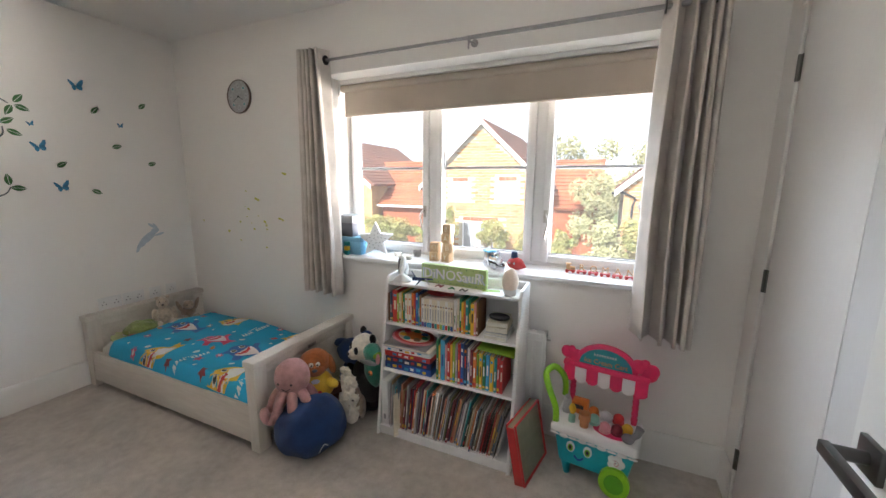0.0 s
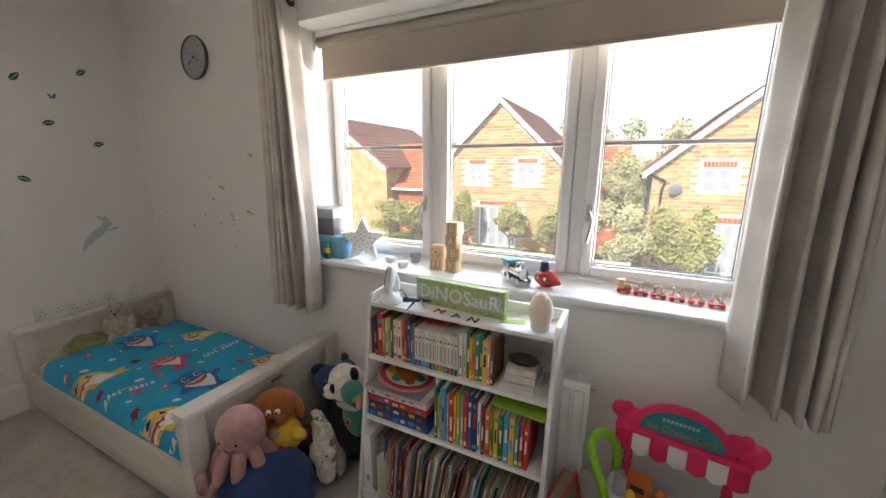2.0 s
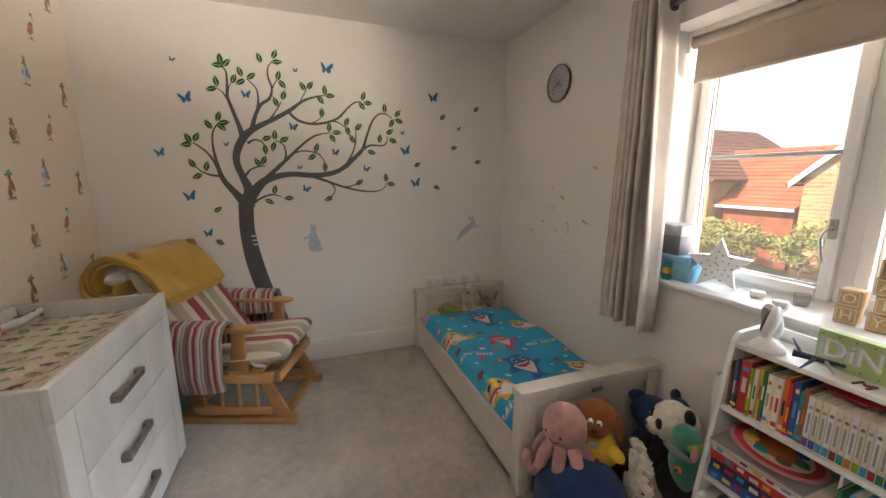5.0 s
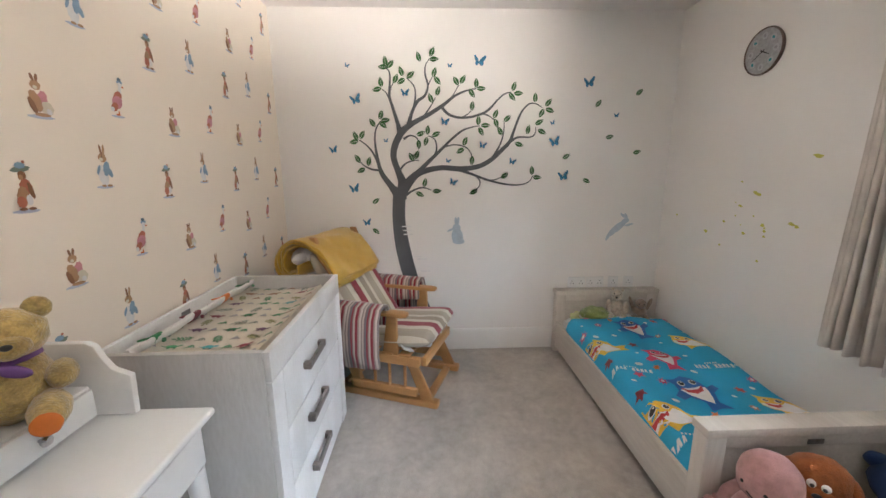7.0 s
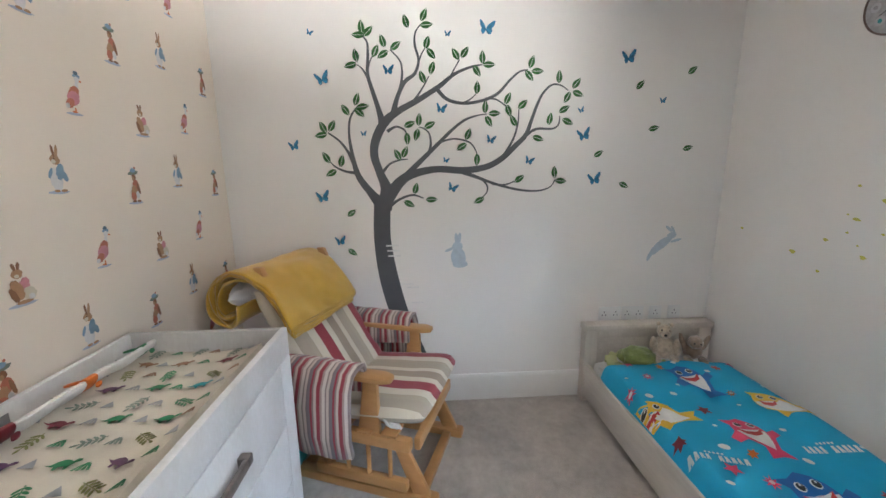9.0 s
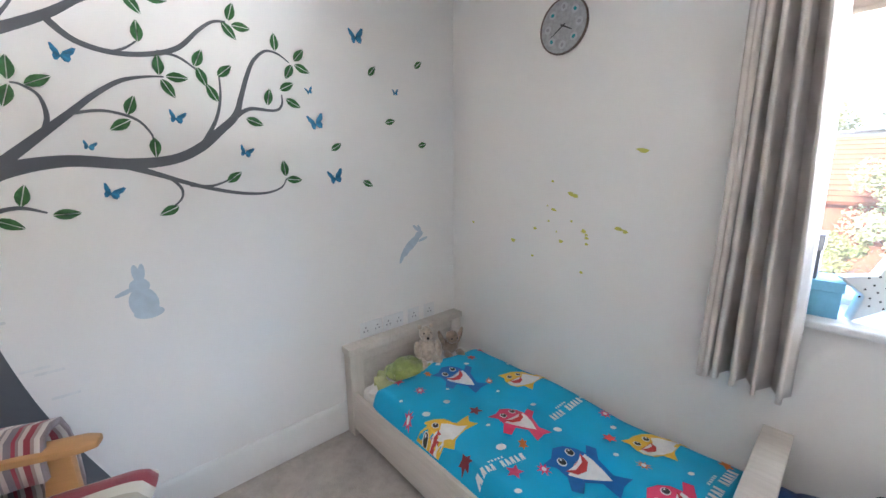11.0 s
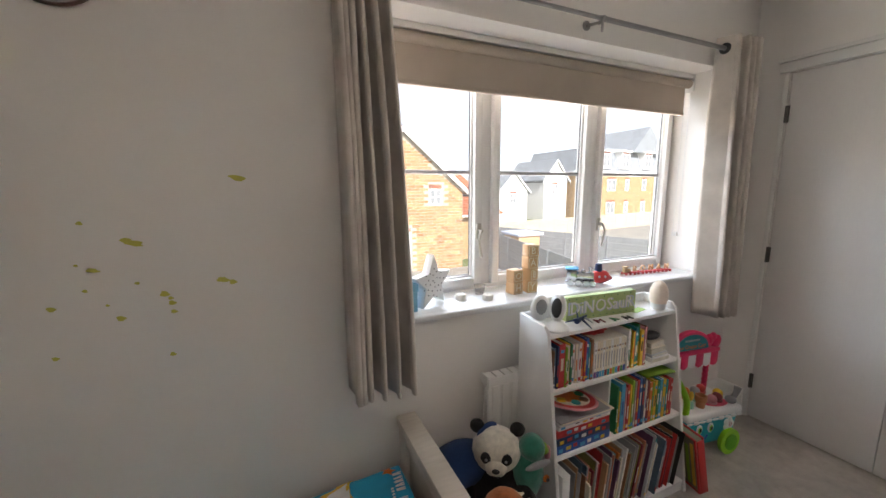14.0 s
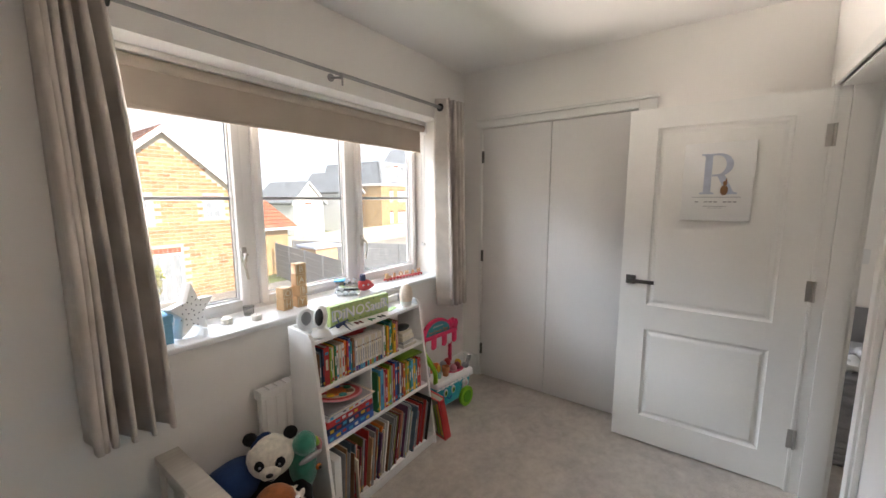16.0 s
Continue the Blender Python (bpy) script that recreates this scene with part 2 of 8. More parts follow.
# translucent white mixed into the pane lays a pale haze over the view
_nt = GLASS.node_tree
_tr, _mx = _nt.nodes.new("ShaderNodeBsdfTranslucent"), _nt.nodes.new("ShaderNodeMixShader")
_tr.inputs["Color"].default_value = (0.95, 0.95, 0.95, 1)
_mx.inputs[0].default_value = 0.012
_nt.links.new(_b.outputs[0], _mx.inputs[1])
_nt.links.new(_tr.outputs[0], _mx.inputs[2])
_nt.links.new(_mx.outputs[0], _nt.nodes["Material Output"].inputs["Surface"])
CLEAR = bpy.data.materials.new("tumbler_glass")
CLEAR.use_nodes = True
_b = CLEAR.node_tree.nodes["Principled BSDF"]
_b.inputs["Transmission Weight"].default_value, _b.inputs["Roughness"].default_value, _b.inputs["IOR"].default_value = 1.0, 0.02, 1.4
DARKGLASS = mat("dark_pane", (0.30, 0.31, 0.32), 0.06, 0.1, 3, 0.0, 20)


# ---- mesh tools ----
def box(bm, a, b, bev=0.0, seg=2):
    a, b = Vector(a), Vector(b)
    r = bmesh.ops.create_cube(bm, size=1.0)["verts"]
    for v in r:
        v.co = Vector([(a[i] + b[i]) / 2 + v.co[i] * (b[i] - a[i]) for i in range(3)])
    if bev:
        bmesh.ops.bevel(bm, geom=list({e for v in r for e in v.link_edges}), offset=bev, segments=seg, affect="EDGES", profile=0.5)


def moved(bm, start, m):
    """Moves the vertices made since the count start by the matrix m."""
    bm.verts.ensure_lookup_table()
    for v in bm.verts[start:]:
        v.co = m @ v.co


def ball(bm, c, r, n=16, rot=(0, 0, 0), bumpy=0.0):
    r = (r, r, r) if isinstance(r, (int, float)) else r
    made = bmesh.ops.create_uvsphere(bm, u_segments=n, v_segments=max(6, n * 2 // 3), radius=1.0)["verts"]
    m = Matrix.LocRotScale(c, Euler([radians(a) for a in rot]), r)
    for v in made:
        if bumpy:
            v.co *= 1 + bumpy * noise.noise(v.co * 2.3 + Vector(c) * 9)
        v.co = m @ v.co


def cyl(bm, p, q, r, r2=None, n=16):
    p, q = Vector(p), Vector(q)
    d = q - p
    r2 = r if r2 is None else r2
    m = Matrix.Translation((p + q) / 2) @ d.to_track_quat("Z", "Y").to_matrix().to_4x4()
    bmesh.ops.create_cone(bm, cap_ends=True, segments=n, radius1=r, radius2=r2, depth=d.length, matrix=m)


def tube(bm, pts, radii, n=10, flat=1.0):
    """A rounded rod through points, with a radius at each; its ends are closed."""
    pts = [Vector(p) for p in pts]
    radii = [radii] * len(pts) if isinstance(radii, (int, float)) else radii
    rings, side = [], None
    for i, p in enumerate(pts):
        d = (pts[min(i + 1, len(pts) - 1)] - pts[max(i - 1, 0)]).normalized()
        side = d.orthogonal().normalized() if side is None else (side - d * side.dot(d)).normalized()
        up = d.cross(side)
        rings.append([bm.verts.new(p + (side * math.cos(a) * flat + up * math.sin(a)) * radii[i]) for a in [math.tau * k / n for k in range(n)]])
    for a, b in zip(rings, rings[1:]):
        for k in range(n):
            bm.faces.new((a[k], a[(k + 1) % n], b[(k + 1) % n], b[k]))
    bm.faces.new(rings[0][::-1])
    bm.faces.new(rings[-1])


def smooth_line(pts, n=8):
    """Points along a curve that glides through pts (values of any length)."""
    out = []
    for i in range(len(pts) - 1):
        p0, p1, p2, p3 = pts[max(i - 1, 0)], pts[i], pts[i + 1], pts[min(i + 2, len(pts) - 1)]
        for k in range(n):
            t = k / n
            out.append(tuple(0.5 * ((2 * b) + (c - a) * t + (2 * a - 5 * b + 4 * c - d) * t * t + (3 * b - a - 3 * c + d) * t ** 3) for a, b, c, d in zip(p0, p1, p2, p3)))
    out.append(tuple(pts[-1]))
    return out


def lathe(bm, prof, c=(0, 0, 0), n=24):
    rings = [[bm.verts.new((c[0] + r * math.cos(a), c[1] + r * math.sin(a), c[2] + z)) for a in [math.tau * k / n for k in range(n)]] for r, z in prof]
    for a, b in zip(rings, rings[1:]):
        for k in range(n):
            bm.faces.new((a[k], a[(k + 1) % n], b[(k + 1) % n], b[k]))
    bm.faces.new(rings[0][::-1])
    bm.faces.new(rings[-1])


def prism(bm, pts, d, bev=0.0):
    """A flat outline (3D points) given the thickness d (a vector)."""
    d = Vector(d)
    a = [bm.verts.new(p) for p in pts]
    b = [bm.verts.new(Vector(p) + d) for p in pts]
    n = len(pts)
    faces = [bm.faces.new(a[::-1]), bm.faces.new(b)]
    for k in range(n):
        faces.append(bm.faces.new((a[k], a[(k + 1) % n], b[(k + 1) % n], b[k])))
    bmesh.ops.recalc_face_normals(bm, faces=faces)
    if bev:
        bmesh.ops.bevel(bm, geom=list({e for f in faces for e in f.edges}), offset=bev, segments=2, affect="EDGES", profile=0.5)


def disc(n, rx, ry, cx=0.0, cy=0.0, turn=0.0):
    t = radians(turn)
    return [(cx + rx * math.cos(a) * math.cos(t) - ry * math.sin(a) * math.sin(t), cy + rx * math.cos(a) * math.sin(t) + ry * math.sin(a) * math.cos(t)) for a in [math.tau * k / n for k in range(n)]]


def obj(name, bm, material, smooth=True, angle=35):
    me = bpy.data.meshes.new(name)
    bm.to_mesh(me)
    bm.free()
    me.materials.append(material)
    if smooth:
        me.shade_smooth()
        me.set_sharp_from_angle(angle=radians(angle))
    return new(name, me)


def part(name, bm, material, parent, label="", smooth=True, angle=35):
    ob = obj(name, bm, material, smooth, angle)
    ob.parent = parent
    if label:
        tagged(ob, label)
    return ob


def thing(name, at, label, category, group="", rz=0.0, rx=0.0, ry=0.0):
    ob = new(name)
    ob.empty_display_size = 0.1
    ob.matrix_world = pose(*at, rx, ry, rz)
    return tagged(ob, label, category, group)


def B():
    return bmesh.new()


def bx(name, a, b, material, parent, bev=0.002, label="", seg=2):
    bm = B()
    box(bm, a, b, bev, seg)
    return part(name, bm, material, parent, label)


def setting(name, boxes, material, bev=0.0, label="", category=""):
    bm = B()
    for a, b in boxes:
        box(bm, a, b, bev)
    return tagged(obj(name, bm, material), label, category, kind="structure")


def text(name, s, size, material, parent, m, depth=0.001, label=""):
    """Raised letters as a mesh, at the pose m under parent."""
    cu = bpy.data.curves.new(name, "FONT")
    cu.body, cu.size, cu.extrude, cu.resolution_u = s, size, depth, 2
    cu.align_x, cu.align_y = "CENTER", "CENTER"
    tmp = new("tmp_text", cu)
    dg = bpy.context.evaluated_depsgraph_get()
    me = bpy.data.meshes.new_from_object(tmp.evaluated_get(dg))
    bpy.data.objects.remove(tmp)
    me.name = name
    me.materials.clear()
    me.materials.append(material)
    me.transform(m)
    ob = new(name, me)
    ob.parent = parent
    if label:
        tagged(ob, label)
    return ob

# ---- the room ----
XW, XE, YS, YN, H = -4.15, -0.357, 0.0, 2.815, 2.455
YD = 0.715           # the wall with the doorway
WX0, WX1, WZ0, WZ1 = -2.66, -0.68, 0.885, 2.06   # window opening
tagged(obj("floor", (lambda b: (box(b, (XW - 0.2, -2.2, -0.12), (1.2, YN + 0.3, 0.0)), b)[1])(B()), CARPET), "fitted beige carpet, slightly worn", "carpet", kind="structure")
setting("wall_north", [((XW - 0.2, YN, 0), (WX0, YN + 0.32, H)), ((WX1, YN, 0), (1.2, YN + 0.32, H)), ((WX0, YN, 0), (WX1, YN + 0.32, WZ0)), ((WX0, YN, WZ1), (WX1, YN + 0.32, H))], WALL, label="white painted wall with a wide window", category="wall")
setting("wall_west", [((XW - 0.2, YS - 0.2, 0), (XW, YN, H))], WALL, label="white painted wall with a tree sticker", category="wall")
setting("wall_south", [((XW, YS - 0.2, 0), (-1.50, YS, H))], PAPER, label="cream wallpaper printed with small animals", category="wall")
setting("wall_return", [((-1.62, YS, 0), (-1.50, YD - 0.12, H)), ((-1.62, YD - 0.12, 0), (-1.50, YD, H))], WALL, label="white painted wall", category="wall")
DX0, DX1, DH = -1.40, -0.558, 1.992
setting("wall_door", [((-1.50, YD - 0.12, 0), (DX0, YD, H)), ((DX1, YD - 0.12, 0), (XE, YD, H)), ((DX0, YD - 0.12, DH), (DX1, YD, H))], WALL, label="white painted wall around the doorway", category="wall")
WY0, WY1, WH = 1.545, 2.628, 2.022   # wardrobe opening
setting("wall_east", [((XE, YD - 0.12, 0), (XE + 0.12, WY0, H)), ((XE, WY1, 0), (XE + 0.12, YN, H)), ((XE, WY0, WH), (XE + 0.12, WY1, H)), ((XE + 0.12, WY0 - 0.5, 0), (XE + 0.7, WY0 - 0.42, H)), ((XE + 0.62, WY0 - 0.42, 0), (XE + 0.7, YN, H))], WALL, label="white painted wall around the wardrobe", category="wall")
setting("ceiling", [((XW - 0.2, -2.2, H), (1.2, YN + 0.32, H + 0.15))], CEIL, label="flat white ceiling", category="ceiling")
# unseen south and west walls added to block sun; the south gap admits some
setting("hall_wall", [((0.25, -2.2, 0), (0.4, YD - 0.12, H)), ((-1.6, -2.2, 0), (-1.0, -2.05, H)), ((-0.45, -2.2, 0), (0.25, -2.05, H)), ((-1.0, -2.2, 0), (-0.45, -2.05, 1.1)), ((-1.0, -2.2, 1.8), (-0.45, -2.05, H)), ((-1.75, -2.2, 0), (-1.6, -0.2, H)), ((-1.75, -0.2, 0), (-1.62, 0.0, H))], WALL, label="white painted landing wall", category="wall")

# skirting boards
SK = 0.168
def skirt(name, a, b, out):
    a, b, out = Vector(a), Vector(b), Vector(out)
    bm = B()
    prof = [(0, 0), (0.016, 0), (0.016, SK - 0.02), (0.010, SK - 0.006), (0.006, SK), (0, SK)]
    prism(bm, [a + out * (p[0] + 0.0005) + Vector((0, 0, p[1])) for p in prof], b - a)
    tagged(obj(name, bm, TRIM), "white painted skirting board", "skirting board", kind="structure")


skirt("baseboard_west", (XW, YS + 0.018, 0), (XW, YN - 0.018, 0), (1, 0, 0))
skirt("baseboard_north", (XW + 0.001, YN, 0), (XE - 0.001, YN, 0), (0, -1, 0))
skirt("baseboard_south", (XW + 0.001, YS, 0), (-1.62, YS, 0), (0, 1, 0))
skirt("baseboard_east", (XE, WY1 + 0.03, 0), (XE, YN - 0.018, 0), (-1, 0, 0))
skirt("baseboard_east_door", (XE, YD + 0.018, 0), (XE, WY0 - 0.06, 0), (-1, 0, 0))
skirt("baseboard_hall", (0.25, -2.05, 0), (0.25, YD - 0.13, 0), (-1, 0, 0))

# window
win = tagged(new("window_1"), "white three-light casement window with a glazing bar", "window", kind="structure")
FY0, FY1 = YN + 0.245, YN + 0.31
def rim(name, x0, x1, z0, z1, w, y0, y1, m, parent, bev=0.004):
    bm = B()
    box(bm, (x0, y0, z0), (x0 + w, y1, z1), bev)
    box(bm, (x1 - w, y0, z0), (x1, y1, z1), bev)
    box(bm, (x0 + w, y0, z0), (x1 - w, y1, z0 + w), bev)
    box(bm, (x0 + w, y0, z1 - w), (x1 - w, y1, z1), bev)
    return part(name, bm, m, parent)


rim("window_frame", WX0, WX1, 0.912, WZ1, 0.021, FY0, FY1, UPVC, win)
for xm in (-2.009, -1.326):
    bx("mullion", (xm - 0.028, FY0, 0.9335), (xm + 0.028, FY1, WZ1 - 0.0215), UPVC, win, 0.004)
SEAL = mat("grey_rubber_seal", (0.10, 0.10, 0.105), 0.6, 0.05, 20, 0.05, 200)
# the bars' backlit look is put into this grey
BARM = mat("glazing_bar_backlit_grey", (0.42, 0.42, 0.43), 0.4, 0.03, 20, 0.03, 200)
for x0, x1 in ((-2.637, -2.0385), (-1.9795, -1.3555), (-1.2965, -0.703)):
    w = 0.042
    s = rim("sash", x0, x1, 0.935, WZ1 - 0.024, w, FY0 - 0.022, FY1 - 0.02, UPVC, win, 0.007)
    gx0, gx1, gz0, gz1 = x0 + w, x1 - w, 0.935 + w, WZ1 - 0.024 - w
    rim("glazing_bead", gx0 + 0.0005, gx1 - 0.0005, gz0, gz1, 0.0095, FY0 + 0.002, FY0 + 0.018, UPVC, s, 0.004)
    rim("rubber_seal", gx0 + 0.0101, gx1 - 0.0101, gz0 + 0.0096, gz1 - 0.0096, 0.0030, FY0 + 0.012, FY0 + 0.0185, SEAL, s, 0.0)
    pane = bx("pane", (gx0 + 0.001, FY0 + 0.02, gz0 + 0.001), (gx1 - 0.001, FY0 + 0.024, gz1 - 0.001), GLASS, s, 0)
    pane.visible_shadow = False
    bx("glazing_bar", (gx0 + 0.0135, FY0 + 0.0055, 1.479), (gx1 - 0.0135, FY0 + 0.0185, 1.497), BARM, s, 0.003)


def window_handle(x, z, lean):
    h = B()
    box(h, (x - 0.013, FY0 - 0.034, z - 0.045), (x + 0.013, FY0 - 0.022, z + 0.03), 0.005)
    cyl(h, (x, FY0 - 0.034, z - 0.005), (x, FY0 - 0.055, z - 0.005), 0.009)
    tube(h, smooth_line([(x, FY0 - 0.052, z), (x + lean * 0.3, FY0 - 0.06, z - 0.035), (x + lean * 0.2, FY0 - 0.058, z - 0.08), (x, FY0 - 0.056, z - 0.13)], 4), 0.0065, 8)
    part("window_handle", h, CHROME, win, "satin chrome window handle")


window_handle(-2.060, 1.215, -0.05)
window_handle(-1.276, 1.215, 0.05)
bm = B()
box(bm, (WX0 - 0.012, YN - 0.035, 0.886), (WX1 - 0.03, YN + 0.0, 0.912), 0.008, 3)
box(bm, (WX0 + 0.001, YN - 0.004, 0.886), (WX1 - 0.001, FY0 + 0.01, 0.911), 0.003)
tagged(obj("window_sill", bm, UPVC), "deep white gloss window sill", "window sill", kind="structure")

# roller blind
bl = thing("roller_blind", (0, 0, 0), "taupe roller blind, mostly rolled up", "blind")
BLY = YN + 0.125
bm = B()
cyl(bm, (WX0 + 0.014, BLY + 0.028, 2.008), (WX1 - 0.014, BLY + 0.028, 2.008), 0.024, n=24)
part("roll", bm, BLIND, bl)
bm = B()
nx = 24
prev = None
for i in range(nx + 1):
    x = WX0 + 0.034 + (WX1 - WX0 - 0.085) * i / nx
    w = 0.0015 * math.sin(i * 1.7)
    col = [bm.verts.new((x, BLY + y + w, z)) for y, z in ((0.024, 1.99), (0.024, 1.93), (0.024, 1.88), (0.024, 1.838), (0.028, 1.838), (0.028, 1.88), (0.028, 1.93), (0.028, 1.99))]
    if prev:
        for k in range(7):
            bm.faces.new((prev[k], prev[k + 1], col[k + 1], col[k]))
    prev = col
part("fabric", bm, BLIND, bl)
bx("bottom_bar", (WX0 + 0.034, BLY + 0.018, 1.828), (WX1 - 0.051, BLY + 0.034, 1.846), BLIND, bl, 0.004)
bx("headrail", (WX0 + 0.012, BLY + 0.005, 2.0335), (WX1 - 0.012, BLY + 0.05, WZ1 - 0.001), TRIM, bl, 0.002, "cream headrail above the rolled cloth")
for x in (WX0 + 0.001, WX1 - 0.013):
    bx("bracket", (x, BLY + 0.0, 1.965), (x + 0.011, BLY + 0.058, WZ1 - 0.001), WHITE, bl, 0.003)
bm = B()
tube(bm, [(WX1 - 0.006, BLY + 0.02, 1.99), (WX1 - 0.006, BLY + 0.02, 1.13)], 0.0016, 6)
tube(bm, [(WX1 - 0.006, BLY + 0.05, 1.99), (WX1 - 0.006, BLY + 0.05, 1.13)], 0.0016, 6)
part("pull_chain", bm, WHITE, bl)
bx("chain_clip", (WX1 - 0.02, BLY + 0.02, 1.115), (WX1 - 0.001, BLY + 0.05, 1.14), WHITE, bl, 0.004)

# curtain pole and curtains
RY, RZ = YN - 0.085, 2.115
pole = thing("curtain_pole", (0, 0, 0), "thin satin steel curtain pole with dark end caps", "curtain pole")
bm = B()
cyl(bm, (-2.70, RY, RZ), (-1.66, RY, RZ), 0.0085, n=12)
cyl(bm, (-1.66, RY, RZ), (-0.635, RY, RZ), 0.0105, n=12)
part("rod", bm, STEEL, pole)
for x in (-2.715, -0.62):
    bm = B()
    cyl(bm, (x - 0.016, RY, RZ), (x + 0.016, RY, RZ), 0.019, n=20)
    part("finial", bm, BLACK, pole, "black end cap")
bm = B()
cyl(bm, (-1.655, YN, RZ), (-1.655, YN - 0.006, RZ), 0.02)
tube(bm, [(-1.655, YN, RZ), (-1.655, RY - 0.005, RZ - 0.016)], 0.006, 8)
tube(bm, [(-1.655, RY - 0.018, RZ + 0.004), (-1.655, RY - 0.012, RZ - 0.016), (-1.655, RY + 0.012, RZ - 0.016)], 0.006, 8)
cyl(bm, (-1.655, RY - 0.008, RZ - 0.015), (-1.655, RY - 0.008, RZ - 0.055), 0.005, n=8)
part("bracket", bm, STEEL, pole)


def curtain(x0, x1, bx0, bx1, z0, z1, folds, phase, lead, label):
    """Hanging cloth in folds; they are tight at the wall side and broad at the leading edge (lead 1: right, -1: left)."""
    c = thing("curtain", (0, 0, 0), label, "curtain", "curtains at the window")
    nu, nv = folds * 18, 26
    bm = B()
    grid = []
    for j in range(nv + 1):
        v = j / nv
        z = z1 + (z0 - z1) * v
        row = []
        for i in range(nu + 1):
            u = i / nu
            p = u ** 0.72 if lead > 0 else 1 - (1 - u) ** 0.72
            q = u ** 1.35 if lead > 0 else 1 - (1 - u) ** 1.35
            ph = math.tau * folds * p + phase + 0.5 * v * math.sin(5 * u + phase)
            x = (x0 + (x1 - x0) * q) * (1 - v) + (bx0 + (bx1 - bx0) * q) * v
            amp = (0.066 + 0.022 * v) * (0.85 + 0.35 * noise.noise(Vector((u * 3.1, v * 0.8, phase * 5))))
            y = RY - 0.012 * v + amp * math.sin(ph) + 0.008 * math.sin(5 * u + 3 * v + phase) * v
            x += 0.008 * noise.noise(Vector((u * 9, v * 2.2, phase))) + 0.012 * math.sin(2 * ph) + lead * 0.010 * math.sin(math.pi * v) * (u if lead > 0 else 1 - u)
            row.append(bm.verts.new((x, min(y, YN - 0.008), z + 0.012 * math.sin(4 * u + phase) * v)))
        grid.append(row)
    for a, b in zip(grid, grid[1:]):
        for k in range(nu):
            bm.faces.new((a[k], a[k + 1], b[k + 1], b[k]))
    ob = part("cloth", bm, CURT, c, angle=180)
    so = ob.modifiers.new("thickness", "SOLIDIFY")
    so.thickness, so.offset = 0.004, 0.0
    ex = x1 + 0.012 if lead > 0 else x0 - 0.012
    bm = B()
    cyl(bm, (ex - 0.003, RY, RZ), (ex + 0.003, RY, RZ), 0.027, n=24)
    part("eyelet", bm, BLACK, c, "dark metal eyelet ring round the pole")
    return c


curtain(-2.742, -2.585, -2.742, -2.515, 0.675, 2.178, 6, 0.6, 1, "oatmeal eyelet curtain drawn open, hanging above the bed")
curtain(-0.782, -0.585, -0.800, -0.575, 0.692, 2.178, 5, 2.2, -1, "oatmeal eyelet curtain drawn open, hanging beside the wardrobe")

# radiator
rad = thing("radiator", (-2.19, YN - 0.105, 0.15), "white ridged panel radiator under the window", "radiator")
bm = B()
box(bm, (0, 0, 0), (1.0, 0.012, 0.47), 0.005)
fp = part("front_panel", bm, TRIM, rad)
for i in range(20):
    x = 0.035 + i * 0.049
    bx("ridge", (x - 0.018, -0.007, 0.035), (x + 0.018, -0.0005, 0.435), TRIM, fp, 0.003)
bx("back_panel", (0.01, 0.05, 0.01), (0.99, 0.062, 0.46), TRIM, rad, 0.004)
bm = B()
for i in range(24):
    box(bm, (0.008 + i * 0.041, 0.013, 0.462), (0.042 + i * 0.041, 0.06, 0.469))
box(bm, (0, 0.012, 0.43), (0.004, 0.062, 0.475))
box(bm, (0.996, 0.012, 0.43), (1.0, 0.062, 0.475))
part("top_grille", bm, TRIM, rad)
bm = B()
cyl(bm, (-0.02, 0.03, 0.03), (0.012, 0.03, 0.03), 0.008)
cyl(bm, (-0.02, 0.03, -0.15), (-0.02, 0.03, 0.03), 0.0075)
part("valve", bm, CHROME, rad)
bm = B()
cyl(bm, (1.0005, 0.03, 0.44), (1.02, 0.03, 0.44), 0.010)
part("bleed_plug", bm, CHROME, rad)

# wardrobe
ward = thing("wardrobe", (0, 0, 0), "built-in wardrobe with two tall flush white doors", "wardrobe")
for y0, y1 in ((WY0 + 0.003, 2.082), (2.086, WY1 - 0.003)):
    d = bx("door", (XE - 0.004, y0, 0.012), (XE + 0.018, y1, WH - 0.004), WARD, ward, 0.0015)
    if y1 > 2.3:
        for z in (1.805, 1.025, 0.24):
            bm = B()
            cyl(bm, (XE - 0.010, WY1 + 0.001, z - 0.045), (XE - 0.010, WY1 + 0.001, z + 0.045), 0.007, n=12)
            box(bm, (XE - 0.007, WY1 - 0.012, z - 0.045), (XE - 0.0045, WY1 + 0.012, z + 0.045))
            part("hinge", bm, DARKST, d, "dark steel butt hinge")
setting("wardrobe_trim", [((XE - 0.014, WY0 - 0.1, 0), (XE, WY0 - 0.003, WH + 0.056)), ((XE - 0.014, WY0 - 0.003, WH + 0.004), (XE, WY1 + 0.055, WH + 0.056)), ((XE - 0.026, WY0 - 0.105, WH + 0.056), (XE, WY1 + 0.06, WH + 0.076)), ((XE - 0.012, WY1 + 0.004, 0), (XE, WY1 + 0.028, WH + 0.004))], TRIM, 0.003, "white architrave round the wardrobe", "trim")

